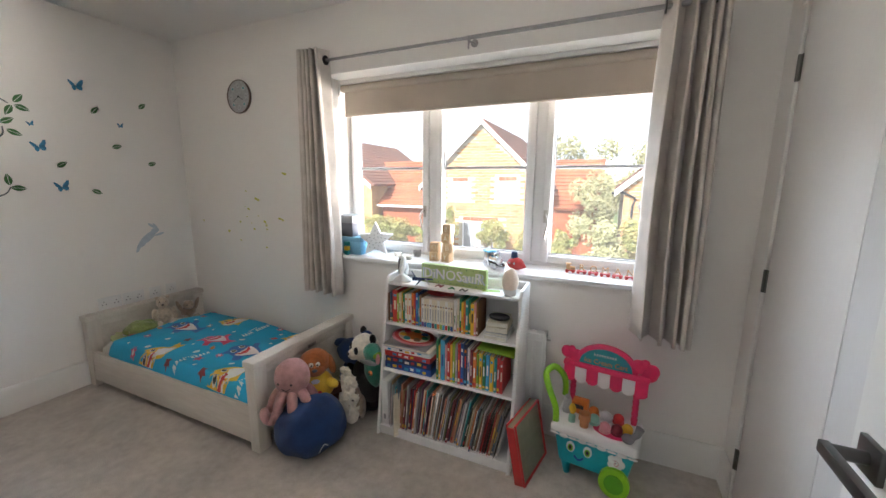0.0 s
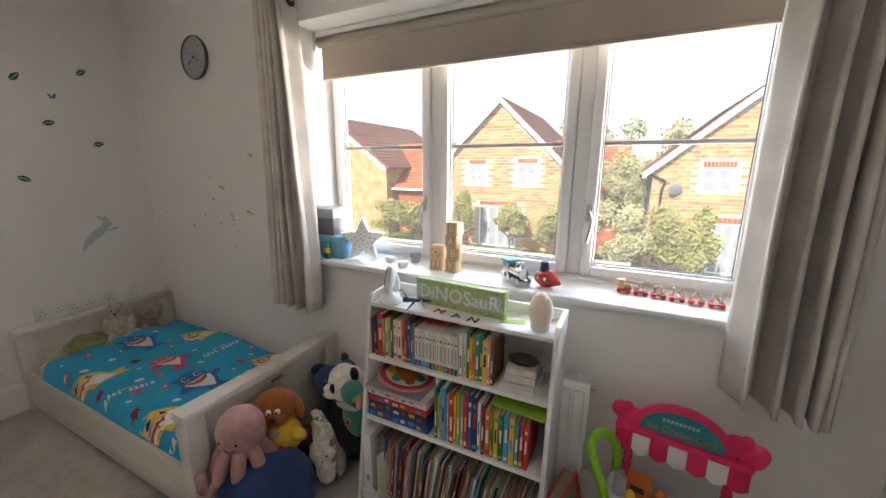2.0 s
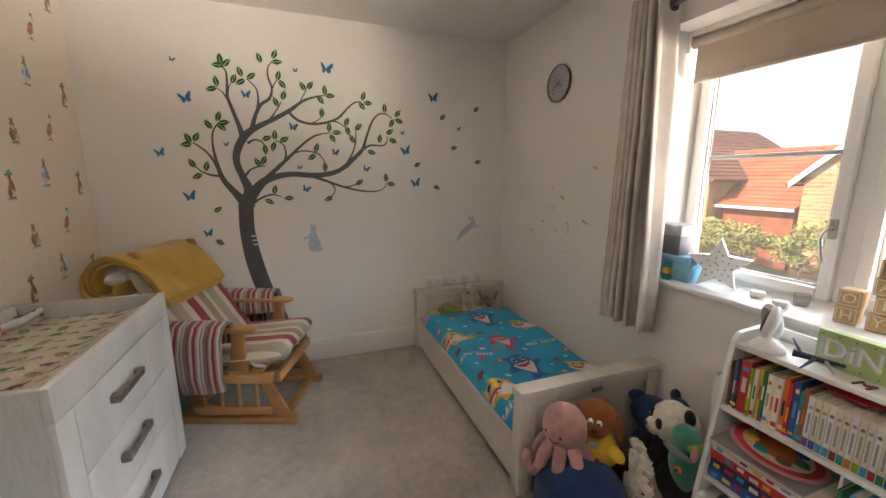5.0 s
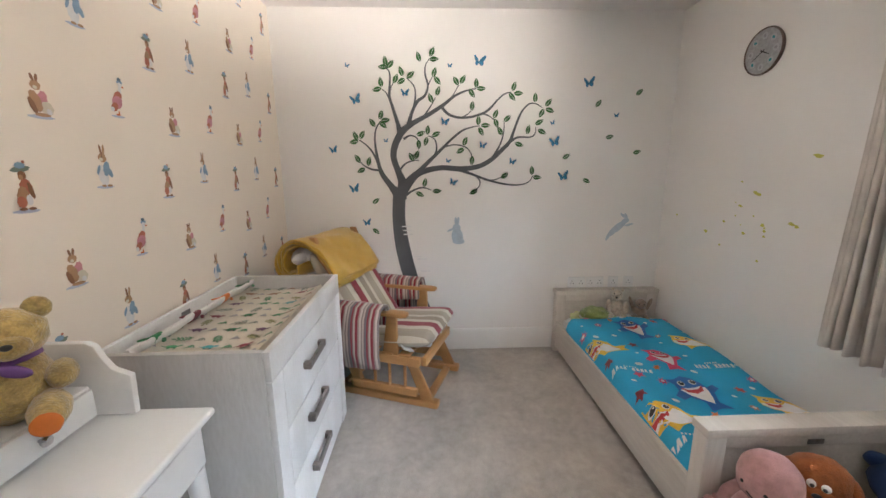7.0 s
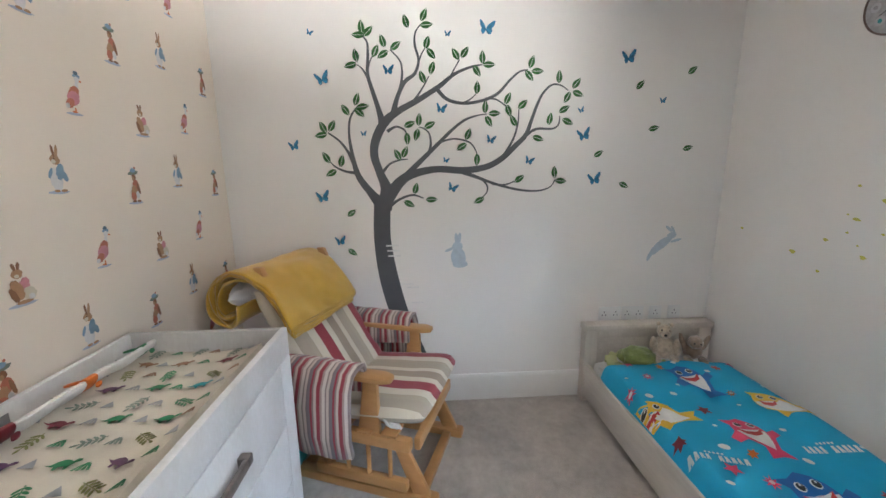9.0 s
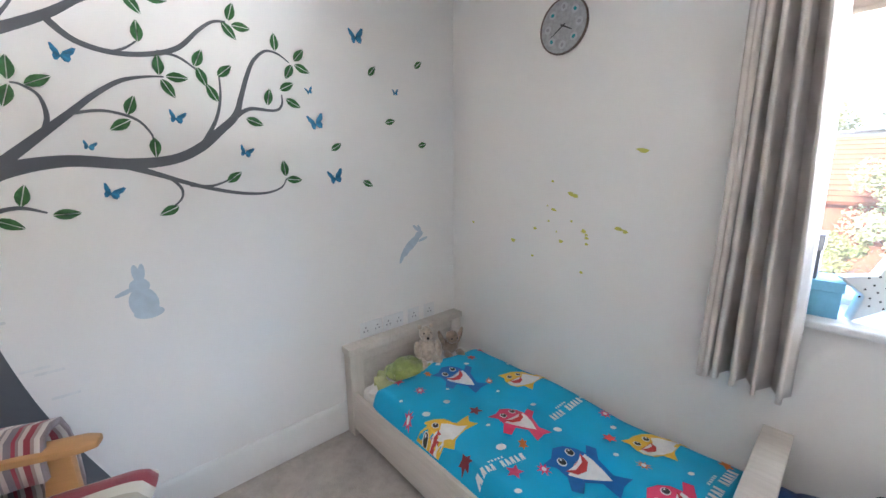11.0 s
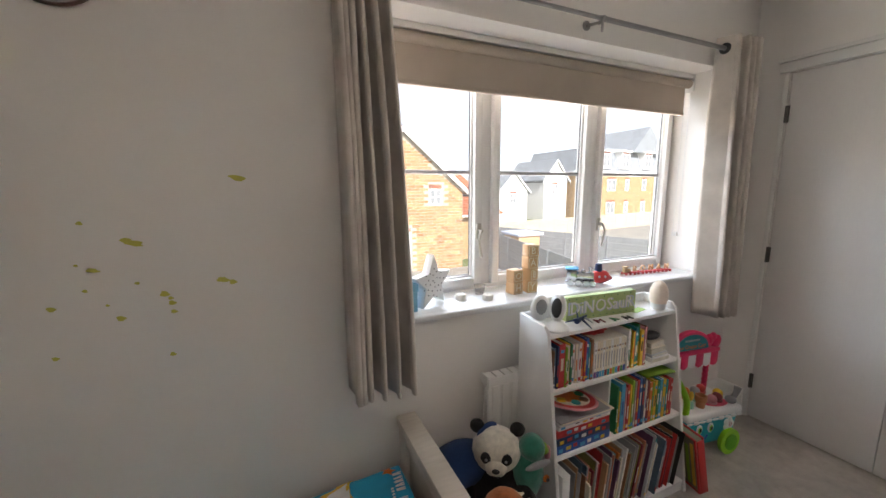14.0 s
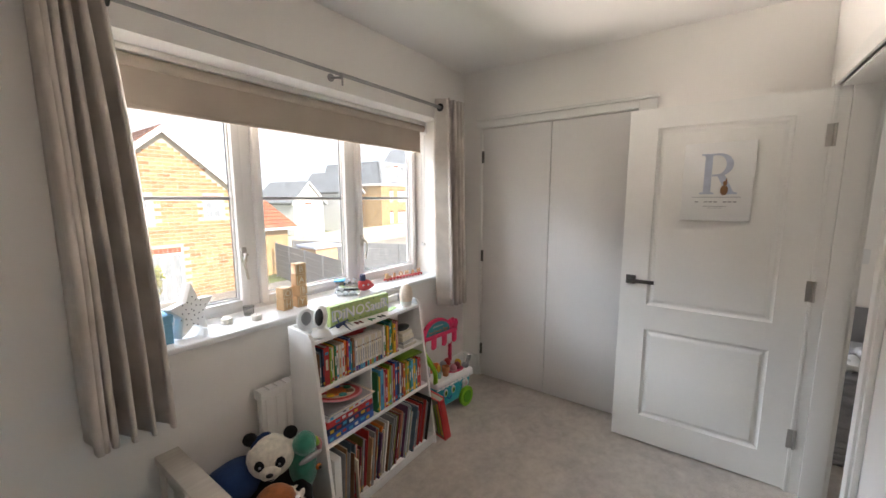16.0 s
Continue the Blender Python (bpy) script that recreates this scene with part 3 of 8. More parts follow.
# doorway and open door
def architrave(y, s):
    w, t = 0.062, 0.016 * s
    bm = B()
    for a, b in (((DX0 - w + 0.015, 0), (DX0 + 0.015, DH + w - 0.015)), ((DX1 - 0.015, 0), (DX1 + w - 0.015, DH + w - 0.015)), ((DX0 + 0.015, DH - 0.015), (DX1 - 0.015, DH + w - 0.015))):
        box(bm, (a[0], min(y, y + t), a[1]), (b[0], max(y, y + t), b[1]), 0.003)
        box(bm, (a[0] + 0.012, min(y, y + t * 1.5), a[1]), (b[0] - 0.012, max(y, y + t * 1.5), b[1] - (0.012 if a[1] == 0 else 0)), 0.003)
    return tagged(obj("architrave", bm, TRIM), "white moulded architrave round the doorway", "architrave", kind="structure")


architrave(YD, 1)
architrave(YD - 0.12, -1)
for piece in [((DX0, YD - 0.121, 0), (DX0 + 0.024, YD + 0.001, DH)), ((DX1 - 0.0245, YD - 0.121, 0), (DX1, YD - 0.04, DH)), ((DX1 - 0.012, YD - 0.04, 0), (DX1, YD + 0.001, DH)), ((DX0 + 0.024, YD - 0.121, DH - 0.024), (DX1 - 0.0245, YD + 0.001, DH)), ((DX0 + 0.024, YD - 0.075, 0), (DX0 + 0.036, YD - 0.04, DH - 0.024))]:
    setting("door_lining", [piece], TRIM, 0.002, "white door lining", "door frame")
DOORX = -0.570
dr = tagged(new("door_1"), "open white two-panel interior door with a steel lever handle", "door", kind="structure")
DY0, DY1, DZ0, DZ1, DT = YD + 0.006, YD + 0.835, 0.012, 1.972, 0.035
panels = ((0.178, 0.722), (0.866, 1.866))
bm = B()
py0, py1 = DY0 + 0.126, DY1 - 0.142
box(bm, (DOORX, DY0, DZ0), (DOORX + DT, py0, DZ1))
box(bm, (DOORX, py1, DZ0), (DOORX + DT, DY1, DZ1))
zs = [DZ0, *[z for p in panels for z in p], DZ1]
for a, b in zip(zs[::2], zs[1::2]):
    box(bm, (DOORX, py0, a), (DOORX + DT, py1, b))
part("leaf", bm, TRIM, dr, "white door leaf")
for z0, z1 in panels:
    bm = B()
    for s, x in ((1, DOORX), (-1, DOORX + DT)):
        rings = []
        for inset, dx in ((0.0, 0.0), (0.004, 0.006), (0.012, 0.0115), (0.020, 0.0115), (0.030, 0.006), (0.038, 0.002), (0.042, 0.0015)):
            rings.append([bm.verts.new((x + s * dx, yy, zz)) for yy, zz in ((py0 + inset, z0 + inset), (py1 - inset, z0 + inset), (py1 - inset, z1 - inset), (py0 + inset, z1 - inset))])
        for a, b in zip(rings, rings[1:]):
            for k in range(4):
                f = (a[k], a[(k + 1) % 4], b[(k + 1) % 4], b[k])
                bm.faces.new(f if s < 0 else f[::-1])
        bm.faces.new(rings[-1] if s < 0 else rings[-1][::-1])
    part("moulded_panel", bm, TRIM, dr, angle=20)
bm = B()
hy = DY1 - 0.055
box(bm, (DOORX - 0.009, hy - 0.026, 0.985), (DOORX, hy + 0.026, 1.037), 0.002)
cyl(bm, (DOORX - 0.009, hy, 1.011), (DOORX - 0.05, hy, 1.011), 0.010)
box(bm, (DOORX - 0.060, hy - 0.125, 1.001), (DOORX - 0.046, hy + 0.011, 1.021), 0.003)
part("door_handle", bm, DARKST, dr, "dark steel lever handle on a square rose")
for z in (1.765, 1.045, 0.29):
    bm = B()
    cyl(bm, (DOORX - 0.005, DY0 - 0.006, z - 0.05), (DOORX - 0.005, DY0 - 0.006, z + 0.05), 0.007, n=12)
    box(bm, (DOORX + 0.0, DY0 - 0.004, z - 0.05), (DOORX + 0.032, DY0 - 0.001, z + 0.05))
    box(bm, (DOORX - 0.0035, DY0 - 0.006, z - 0.05), (DOORX - 0.001, DY0 + 0.022, z + 0.05))
    part("hinge", bm, CHROME, dr, "steel butt hinge")

pic = thing("canvas_picture", (DOORX - 0.004, 0.978, 1.37), "white canvas print with a grey letter R on the door", "picture")
bx("canvas", (-0.020, 0, 0), (0, 0.295, 0.395), WHITE, pic, 0.003)
bm = B()
for pts in ([(0.219, 0.135), (0.157, 0.135), (0.157, 0.142), (0.172, 0.147), (0.172, 0.328), (0.157, 0.333), (0.157, 0.340), (0.219, 0.340), (0.219, 0.333), (0.203, 0.328), (0.203, 0.147), (0.219, 0.142)], [(0.150, 0.232), (0.118, 0.232), (0.078, 0.147), (0.062, 0.142), (0.062, 0.135), (0.104, 0.135)]):
    prism(bm, [(-0.0204, a, b) for a, b in pts], (-0.0008, 0, 0))
arc = [math.pi / 2 - math.pi * k / 16 for k in range(17)]
prism(bm, [(-0.0204, 0.1565, 0.340)] + [(-0.0204, 0.145 - 0.060 * math.cos(a), 0.283 + 0.057 * math.sin(a)) for a in arc] + [(-0.0204, 0.171, 0.226), (-0.0204, 0.171, 0.234)] + [(-0.0204, 0.148 - 0.034 * math.cos(a), 0.283 + 0.047 * math.sin(a)) for a in arc[::-1]] + [(-0.0204, 0.1565, 0.330)], (-0.0008, 0, 0))
part("letter", bm, PAL["lilac"], pic, "pale grey-blue serif letter R", smooth=False)
bm = B()
for cy, cz, ry, rz2 in ((0.115, 0.155, 0.016, 0.026), (0.113, 0.190, 0.009, 0.012), (0.109, 0.205, 0.003, 0.012)):
    prism(bm, [(-0.0205, cy + a, cz + b) for a, b in disc(12, ry, rz2)], (-0.002, 0, 0))
part("small_figure", bm, PAL["umber"], pic)
for z, w, t in ((0.093, 0.09, 0.006), (0.072, 0.05, 0.003), (0.064, 0.03, 0.002)):
    for k in range(9):
        if k % 4 != 3 or w < 0.06:
            bx("lettering_bar", (-0.0212, 0.15 - w + k * w * 2 / 9, z), (-0.0200, 0.15 - w + (k + 0.75) * w * 2 / 9, z + t), PAL["grey"], pic, 0)
pl = bx("pencil_line", (-0.0210, 0.045, 0.118), (-0.0202, 0.25, 0.122), PAL["silver"], pic, 0)

sw = thing("light_switch", (0.249, 0.40, 1.14), "white plastic light switch on the landing wall", "light switch")
bx("plate", (-0.010, -0.043, -0.043), (0, 0.043, 0.043), WHITE, sw, 0.003)
bx("rocker", (-0.014, -0.006, -0.012), (-0.0102, 0.006, 0.012), WHITE, sw, 0.001)
hm = thing("laundry_hamper", (0.03, 0.36, 0), "dark woven laundry hamper on the landing", "laundry basket")
bm = B()
box(bm, (-0.2, -0.22, 0), (0.2, 0.22, 0.52), 0.02)
part("basket", bm, GREYP, hm)
for i in range(13):
    bx("woven_band", (-0.206, -0.226, 0.02 + i * 0.038), (0.206, 0.226, 0.043 + i * 0.038), GREYP, hm, 0.006)
bx("raised_lid", (0.175, -0.22, 0.55), (0.19, 0.22, 0.84), GREYP, hm, 0.004)
for k, (dx, dz, r, m) in enumerate(((0.0, 0.57, 0.09, PAL["white"]), (0.02, 0.60, 0.10, PAL["grey"]), (-0.05, 0.565, 0.08, PAL["white"]))):
    bm = B()
    ball(bm, (dx, -0.05 + k * 0.06, dz), (r * 1.3, r, r * 0.55), 20, bumpy=0.5)
    part("cloth", bm, m, hm, "crumpled laundry")
sh = thing("shelf_unit", (0.08, -0.33, 0), "dark shelf unit on the landing", "shelf unit")
bx("body", (-0.15, -0.2, 0.0), (0.15, 0.2, 0.85), GREYP, sh, 0.004)

# sockets over the bed
for y in (2.19, 2.335, 2.48, 2.60):
    k = thing("wall_socket", (XW, y, 0.535), "flat white socket plate on the wall above the headboard", "socket", "socket plates over the bed")
    w = 0.145 if y in (2.19, 2.335) else 0.086
    bx("plate", (0, -w / 2 + 0.004, -0.043), (0.009, w / 2 - 0.004, 0.043), WHITE, k, 0.003)
    for s in ((-0.036, 0.036) if w > 0.1 else (0,)):
        for dy, dz in ((0, 0.012), (-0.011, -0.008), (0.011, -0.008)):
            bx("slot", (0.0088, s + dy - 0.003, dz - 0.004), (0.0096, s + dy + 0.003, dz + 0.004), GREYP, k, 0)

# clock
ck = thing("wall_clock", (-3.437, YN, 1.992), "round grey wall clock with round picture medallions for hours", "clock")
flip = pose(0, 0, 0, 90)
bm = B()
lathe(bm, [(0.0, 0), (0.112, 0), (0.116, 0.008), (0.116, 0.016), (0.113, 0.021), (0.1095, 0.018), (0.1095, 0.012)], n=48)
moved(bm, 0, flip)
part("case", bm, mat("clock_rim", (0.13, 0.085, 0.07), 0.4), ck, "dark brown rim")
bm = B()
lathe(bm, [(0.0, 0.0121), (0.109, 0.0121), (0.109, 0.015), (0.0, 0.015)], n=48)
moved(bm, 0, flip)
part("dial", bm, mat("clock_dial", (0.42, 0.42, 0.43), 0.6, 0.12, 60), ck)
for h in range(8):
    a = math.tau * h / 8
    cx, cz = 0.076 * math.sin(a), 0.076 * math.cos(a)
    bm = B()
    prism(bm, [(cx + p, -0.0152, cz + q) for p, q in disc(16, 0.017, 0.017)], (0, -0.001, 0))
    md = part("medallion", bm, PAL["silver"], ck)
    bm = B()
    prism(bm, [(cx + p, -0.0163, cz + q) for p, q in disc(10, 0.007, 0.009, turn=h * 40)], (0, -0.0006, 0))
    part("emblem", bm, PAL["teal"] if h % 2 else PAL["grey"], md)
for ang, ln, w, nm in ((118, 0.05, 0.004, "hour_hand"), (-122, 0.068, 0.003, "minute_hand")):
    bm = B()
    a = radians(ang)
    d, s = Vector((math.sin(a), 0, math.cos(a))), Vector((math.cos(a), 0, -math.sin(a)))
    prism(bm, [d * -0.012 + s * w + Vector((0, -0.018, 0)), d * ln + s * w * 0.4 + Vector((0, -0.018, 0)), d * ln - s * w * 0.4 + Vector((0, -0.018, 0)), d * -0.012 - s * w + Vector((0, -0.018, 0))], (0, -0.001, 0))
    part(nm, bm, BLACK, ck)

# small yellow marks on the window wall
for y, z, r in ((-3.061, 1.449, 0.018), (-3.34, 1.259, 0.017), (-3.444, 1.188, 0.0125), (-3.126, 1.128, 0.016), (-3.681, 1.006, 0.011), (-3.397, 1.038, 0.009), (-3.284, 1.100, 0.010), (-3.268, 1.07, 0.008), (-3.266, 1.042, 0.007), (-3.976, 1.077, 0.007), (-3.282, 0.905, 0.007), (-3.457, 1.323, 0.006), (-3.555, 0.942, 0.0065), (-3.546, 1.086, 0.008), (-3.347, 1.14, 0.005), (-3.468, 1.13, 0.005), (-3.423, 1.082, 0.004), (-3.479, 1.205, 0.004), (-3.10, 1.118, 0.009), (-3.36, 1.268, 0.010), (-3.27, 1.085, 0.006)):
    bm = B()
    e = 0.45 if r > 0.012 else 0.8
    prism(bm, [(y + p, YN - 0.0002, z + q) for p, q in [(p * (1 + 0.3 * math.sin(5 * k + y * 40)), q) for k, (p, q) in enumerate(disc(14, r * 1.25, r * 1.1 * e, turn=-12))]], (0, -0.0006, 0))
    tagged(obj("paint_mark", bm, PAL["stain"]), "small yellowish splash mark on the white wall", "paint mark", "splash marks on the wall")

# ---- wall stickers ----
SX = XW + 0.0002
tree = thing("tree_sticker", (SX, 0.9, 0.4), "charcoal tree wall sticker with curling branches and green leaves", "wall sticker")
layer = [0]


def limb(*pts):
    """A tapering branch, flat on the wall: y, z and half width at each point."""
    layer[0] += 1
    line = smooth_line(pts, 6)
    bm = B()
    rows = []
    x = 0.0004 + layer[0] * 0.00006
    for i, (y, z, w) in enumerate(line):
        a, b = line[max(i - 1, 0)], line[min(i + 1, len(line) - 1)]
        dy, dz = b[0] - a[0], b[1] - a[1]
        l = math.hypot(dy, dz) or 1
        w = max(w, 0.0022)
        rows.append([bm.verts.new((x, y - 0.9 - dz / l * w, z - 0.4 + dy / l * w)), bm.verts.new((x, y - 0.9 + dz / l * w, z - 0.4 - dy / l * w))])
    for a, b in zip(rows, rows[1:]):
        bm.faces.new((a[0], a[1], b[1], b[0]))
    ext = bmesh.ops.extrude_face_region(bm, geom=bm.faces[:])
    for g in ext["geom"]:
        if isinstance(g, bmesh.types.BMVert):
            g.co.x -= 0.0004
    bmesh.ops.recalc_face_normals(bm, faces=bm.faces[:])
    part("branch" if layer[0] > 1 else "trunk", bm, GREYDEC, tree, smooth=False)


def leaf_mesh(bm, y, z, ang, ln=0.068, x=0.003):
    a = radians(ang)
    d, s = Vector((0, math.cos(a), math.sin(a))), Vector((0, -math.sin(a), math.cos(a)))
    c = Vector((x, y, z))
    for side, g in ((1, 0.0012), (-1, -0.0012)):
        pts = [c + d * (ln * (t - 0.5)) + s * (side * ln * 0.235 * math.sin(math.pi * t ** 0.85) + g) for t in (0.02, 0.2, 0.4, 0.6, 0.8, 1.0)]
        pts += [c + d * (ln * 0.5) + s * g, c + d * (-ln * 0.48) + s * g]
        prism(bm, pts if side > 0 else pts[::-1], (0.0005, 0, 0))


def spray(*leaves):
    for y, z, ang in leaves:
        bm = B()
        leaf_mesh(bm, y - 0.9, z - 0.4, ang)
        part("leaf", bm, LEAFDEC, tree, smooth=False)


limb((0.835, 1.242, 0.0445), (0.829, 1.168, 0.0465), (0.826, 1.017, 0.0475), (0.853, 0.803, 0.0540), (0.908, 0.581, 0.0530), (0.993, 0.373, 0.0435), (1.113, 0.113, 0.0285))
limb((0.841, 1.205, 0.0410), (0.776, 1.286, 0.0225), (0.712, 1.377, 0.0165), (0.686, 1.477, 0.0110), (0.672, 1.599, 0.0065), (0.683, 1.685, 0.0055), (0.720, 1.739, 0.0035))
limb((0.699, 1.416, 0.0110), (0.665, 1.502, 0.0075), (0.621, 1.565, 0.0055), (0.561, 1.610, 0.0040))
limb((0.706, 1.398, 0.0090), (0.644, 1.406, 0.0065), (0.590, 1.431, 0.0045), (0.562, 1.460, 0.0025))
limb((0.841, 1.197, 0.0450), (0.858, 1.307, 0.0315), (0.827, 1.398, 0.0220), (0.800, 1.494, 0.0220), (0.816, 1.581, 0.0235), (0.868, 1.667, 0.0235), (0.941, 1.721, 0.0175), (1.048, 1.777, 0.0145), (1.153, 1.840, 0.0125), (1.240, 1.905, 0.0085), (1.327, 1.940, 0.0060), (1.389, 1.952, 0.0035))
limb((0.854, 1.646, 0.0235), (0.837, 1.718, 0.0140), (0.804, 1.829, 0.0105), (0.785, 1.902, 0.0090), (0.791, 1.999, 0.0070), (0.789, 2.057, 0.0050), (0.762, 2.089, 0.0035))
limb((0.784, 1.885, 0.0065), (0.761, 1.925, 0.0040), (0.734, 1.948, 0.0025))
limb((0.789, 1.934, 0.0055), (0.801, 1.967, 0.0035), (0.819, 1.996, 0.0025))
limb((0.912, 1.711, 0.0160), (0.938, 1.795, 0.0110), (0.978, 1.867, 0.0105), (1.030, 1.906, 0.0085), (1.052, 1.971, 0.0065), (1.034, 2.045, 0.0060), (1.038, 2.102, 0.0040), (1.066, 2.143, 0.0025))
limb((0.938, 1.795, 0.0070), (0.960, 1.867, 0.0070), (0.964, 1.933, 0.0050), (0.951, 1.975, 0.0045), (0.906, 2.021, 0.0030))
limb((1.052, 1.965, 0.0045), (1.069, 2.003, 0.0035), (1.086, 2.029, 0.0025))
limb((1.008, 1.754, 0.0065), (1.062, 1.824, 0.0045), (1.104, 1.893, 0.0030))
limb((1.143, 1.833, 0.0105), (1.200, 1.779, 0.0090), (1.285, 1.759, 0.0080), (1.384, 1.771, 0.0080), (1.471, 1.807, 0.0080), (1.538, 1.876, 0.0060), (1.589, 1.918, 0.0050), (1.634, 1.928, 0.0035))
limb((1.285, 1.759, 0.0050), (1.324, 1.779, 0.0035), (1.355, 1.805, 0.0025))
limb((1.408, 1.785, 0.0050), (1.468, 1.777, 0.0045), (1.519, 1.744, 0.0030))
limb((1.213, 1.882, 0.0055), (1.240, 1.931, 0.0035), (1.267, 1.976, 0.0030))
limb((0.875, 1.615, 0.0090), (0.922, 1.639, 0.0055), (0.965, 1.625, 0.0045), (0.982, 1.594, 0.0025))
limb((0.838, 1.394, 0.0090), (0.883, 1.444, 0.0055), (0.938, 1.465, 0.0045), (0.981, 1.468, 0.0025))
limb((0.850, 1.242, 0.0405), (0.936, 1.347, 0.0275), (1.010, 1.389, 0.0220), (1.138, 1.414, 0.0180), (1.284, 1.406, 0.0185), (1.412, 1.423, 0.0165), (1.501, 1.468, 0.0160), (1.571, 1.531, 0.0145), (1.633, 1.593, 0.0125), (1.661, 1.668, 0.0090), (1.689, 1.746, 0.0080), (1.720, 1.809, 0.0065), (1.767, 1.852, 0.0050), (1.816, 1.851, 0.0040), (1.860, 1.825, 0.0025))
limb((0.955, 1.368, 0.0165), (1.065, 1.471, 0.0130), (1.155, 1.555, 0.0100), (1.227, 1.623, 0.0080), (1.297, 1.674, 0.0065), (1.368, 1.697, 0.0040), (1.418, 1.704, 0.0025))
limb((1.087, 1.485, 0.0070), (1.108, 1.541, 0.0065), (1.101, 1.603, 0.0045), (1.069, 1.631, 0.0035), (1.047, 1.635, 0.0025))
limb((1.159, 1.558, 0.0050), (1.238, 1.575, 0.0045), (1.318, 1.557, 0.0045), (1.355, 1.515, 0.0035), (1.363, 1.480, 0.0030))
limb((1.501, 1.465, 0.0090), (1.562, 1.569, 0.0060), (1.587, 1.655, 0.0045), (1.591, 1.730, 0.0025))
limb((1.626, 1.583, 0.0090), (1.688, 1.624, 0.0070), (1.781, 1.626, 0.0050), (1.815, 1.650, 0.0045), (1.819, 1.694, 0.0025))
limb((1.248, 1.410, 0.0145), (1.358, 1.370, 0.0090), (1.469, 1.329, 0.0075), (1.599, 1.296, 0.0065), (1.710, 1.288, 0.0050), (1.782, 1.309, 0.0035), (1.809, 1.349, 0.0030))
limb((1.395, 1.355, 0.0055), (1.422, 1.319, 0.0050), (1.419, 1.282, 0.0035), (1.387, 1.250, 0.0030))
limb((1.451, 1.329, 0.0060), (1.525, 1.325, 0.0045), (1.600, 1.354, 0.0025))
limb((0.856, 1.197, 0.0110), (0.924, 1.248, 0.0070), (1.002, 1.274, 0.0060), (1.065, 1.255, 0.0030))
spray((0.745, 2.089, 180), (0.763, 2.127, 95), (0.797, 2.107, 45))
spray((0.699, 1.945, 195), (0.728, 1.993, 100))
spray((0.830, 2.015, 65))
spray((0.869, 2.062, 108), (0.934, 2.040, 38), (0.867, 1.998, 212))
spray((0.990, 2.156, 108), (1.083, 2.187, 65), (1.096, 2.140, 5))
spray((1.097, 2.057, 75), (1.118, 2.003, -50))
spray((1.121, 1.935, 72), (1.069, 1.890, 112))
spray((1.246, 2.002, 122), (1.294, 2.011, 55))
spray((1.388, 1.988, 92), (1.424, 1.952, 0), (1.359, 1.920, -55))
spray((1.653, 1.967, 72), (1.686, 1.921, 0), (1.642, 1.898, -50))
spray((1.806, 1.894, 90), (1.903, 1.861, 50), (1.914, 1.808, -20), (1.855, 1.788, 242))
spray((1.611, 1.753, 42), (1.561, 1.669, 118))
spray((1.528, 1.784, 65), (1.534, 1.720, -70))
spray((1.361, 1.838, 88))
spray((1.406, 1.741, 88), (1.457, 1.707, 2), (1.426, 1.666, -60))
spray((1.363, 1.462, -92))
spray((1.313, 1.599, 68), (1.278, 1.533, 212))
spray((1.047, 1.676, 85), (1.105, 1.648, 28), (1.033, 1.597, 252))
spray((0.997, 1.652, 22), (0.982, 1.576, -88))
spray((0.927, 1.493, 118), (0.967, 1.507, 65))
spray((0.721, 1.779, 72), (0.752, 1.742, 8), (0.734, 1.712, -42), (0.659, 1.726, 125))
spray((0.537, 1.638, 118), (0.584, 1.645, 60), (0.524, 1.597, 190))
spray((0.544, 1.481, 122), (0.624, 1.463, 75), (0.566, 1.399, 208))
spray((1.842, 1.728, 30), (1.864, 1.663, -25), (1.764, 1.678, 78))
spray((1.702, 1.575, -18))
spray((1.803, 1.392, 95), (1.842, 1.342, -5))
spray((1.604, 1.357, 35))
spray((1.376, 1.239, 205))
spray((1.109, 1.248, 2), (1.021, 1.310, 75), (0.983, 1.226, -28))
LOOSE_LEAVES = [(0.662, 1.180, 35), (0.654, 0.956, -38), (0.491, 0.903, -50), (2.053, 1.490, 32), (2.214, 1.314, -25), (2.552, 1.931, 38), (2.263, 1.855, 48), (2.362, 1.626, 15), (2.574, 1.518, 15)]
BUTTERFLIES = [(0.500, 2.097, 0.034), (0.548, 1.874, 0.078), (0.376, 1.539, 0.058), (0.508, 1.265, 0.075), (0.588, 1.018, 0.061), (0.748, 1.602, 0.033), (0.890, 1.920, 0.059), (1.203, 2.098, 0.034), (1.405, 2.125, 0.086), (1.165, 1.729, 0.060), (1.436, 1.567, 0.054), (1.189, 1.460, 0.036), (1.654, 1.453, 0.054), (1.223, 1.309, 0.059), (1.938, 1.721, 0.036), (1.959, 1.587, 0.079), (2.036, 1.344, 0.080), (2.183, 1.988, 0.082), (2.398, 1.771, 0.039)]

for z0, y0 in ((0.985, 0.845), (0.955, 0.85), (0.925, 0.855), (0.755, 0.925), (0.735, 0.955), (0.64, 0.98)):
    bm = B()
    box(bm, (SX + 0.0035, y0, z0), (SX + 0.0042, y0 + 0.07, z0 + 0.009))
    o = obj("bark_mark", bm, PAL["white"])
    o.parent, o.matrix_parent_inverse = tree, tree.matrix_world.inverted()
for y, z, ang in LOOSE_LEAVES:
    bm = B()
    leaf_mesh(bm, 0, 0, ang, 0.062, 0.0005)
    o = tagged(obj("leaf_sticker", bm, LEAFDEC, False), "small green leaf wall sticker drifting from the tree", "leaf sticker", "loose leaf stickers")
    o.location = (SX, y, z)
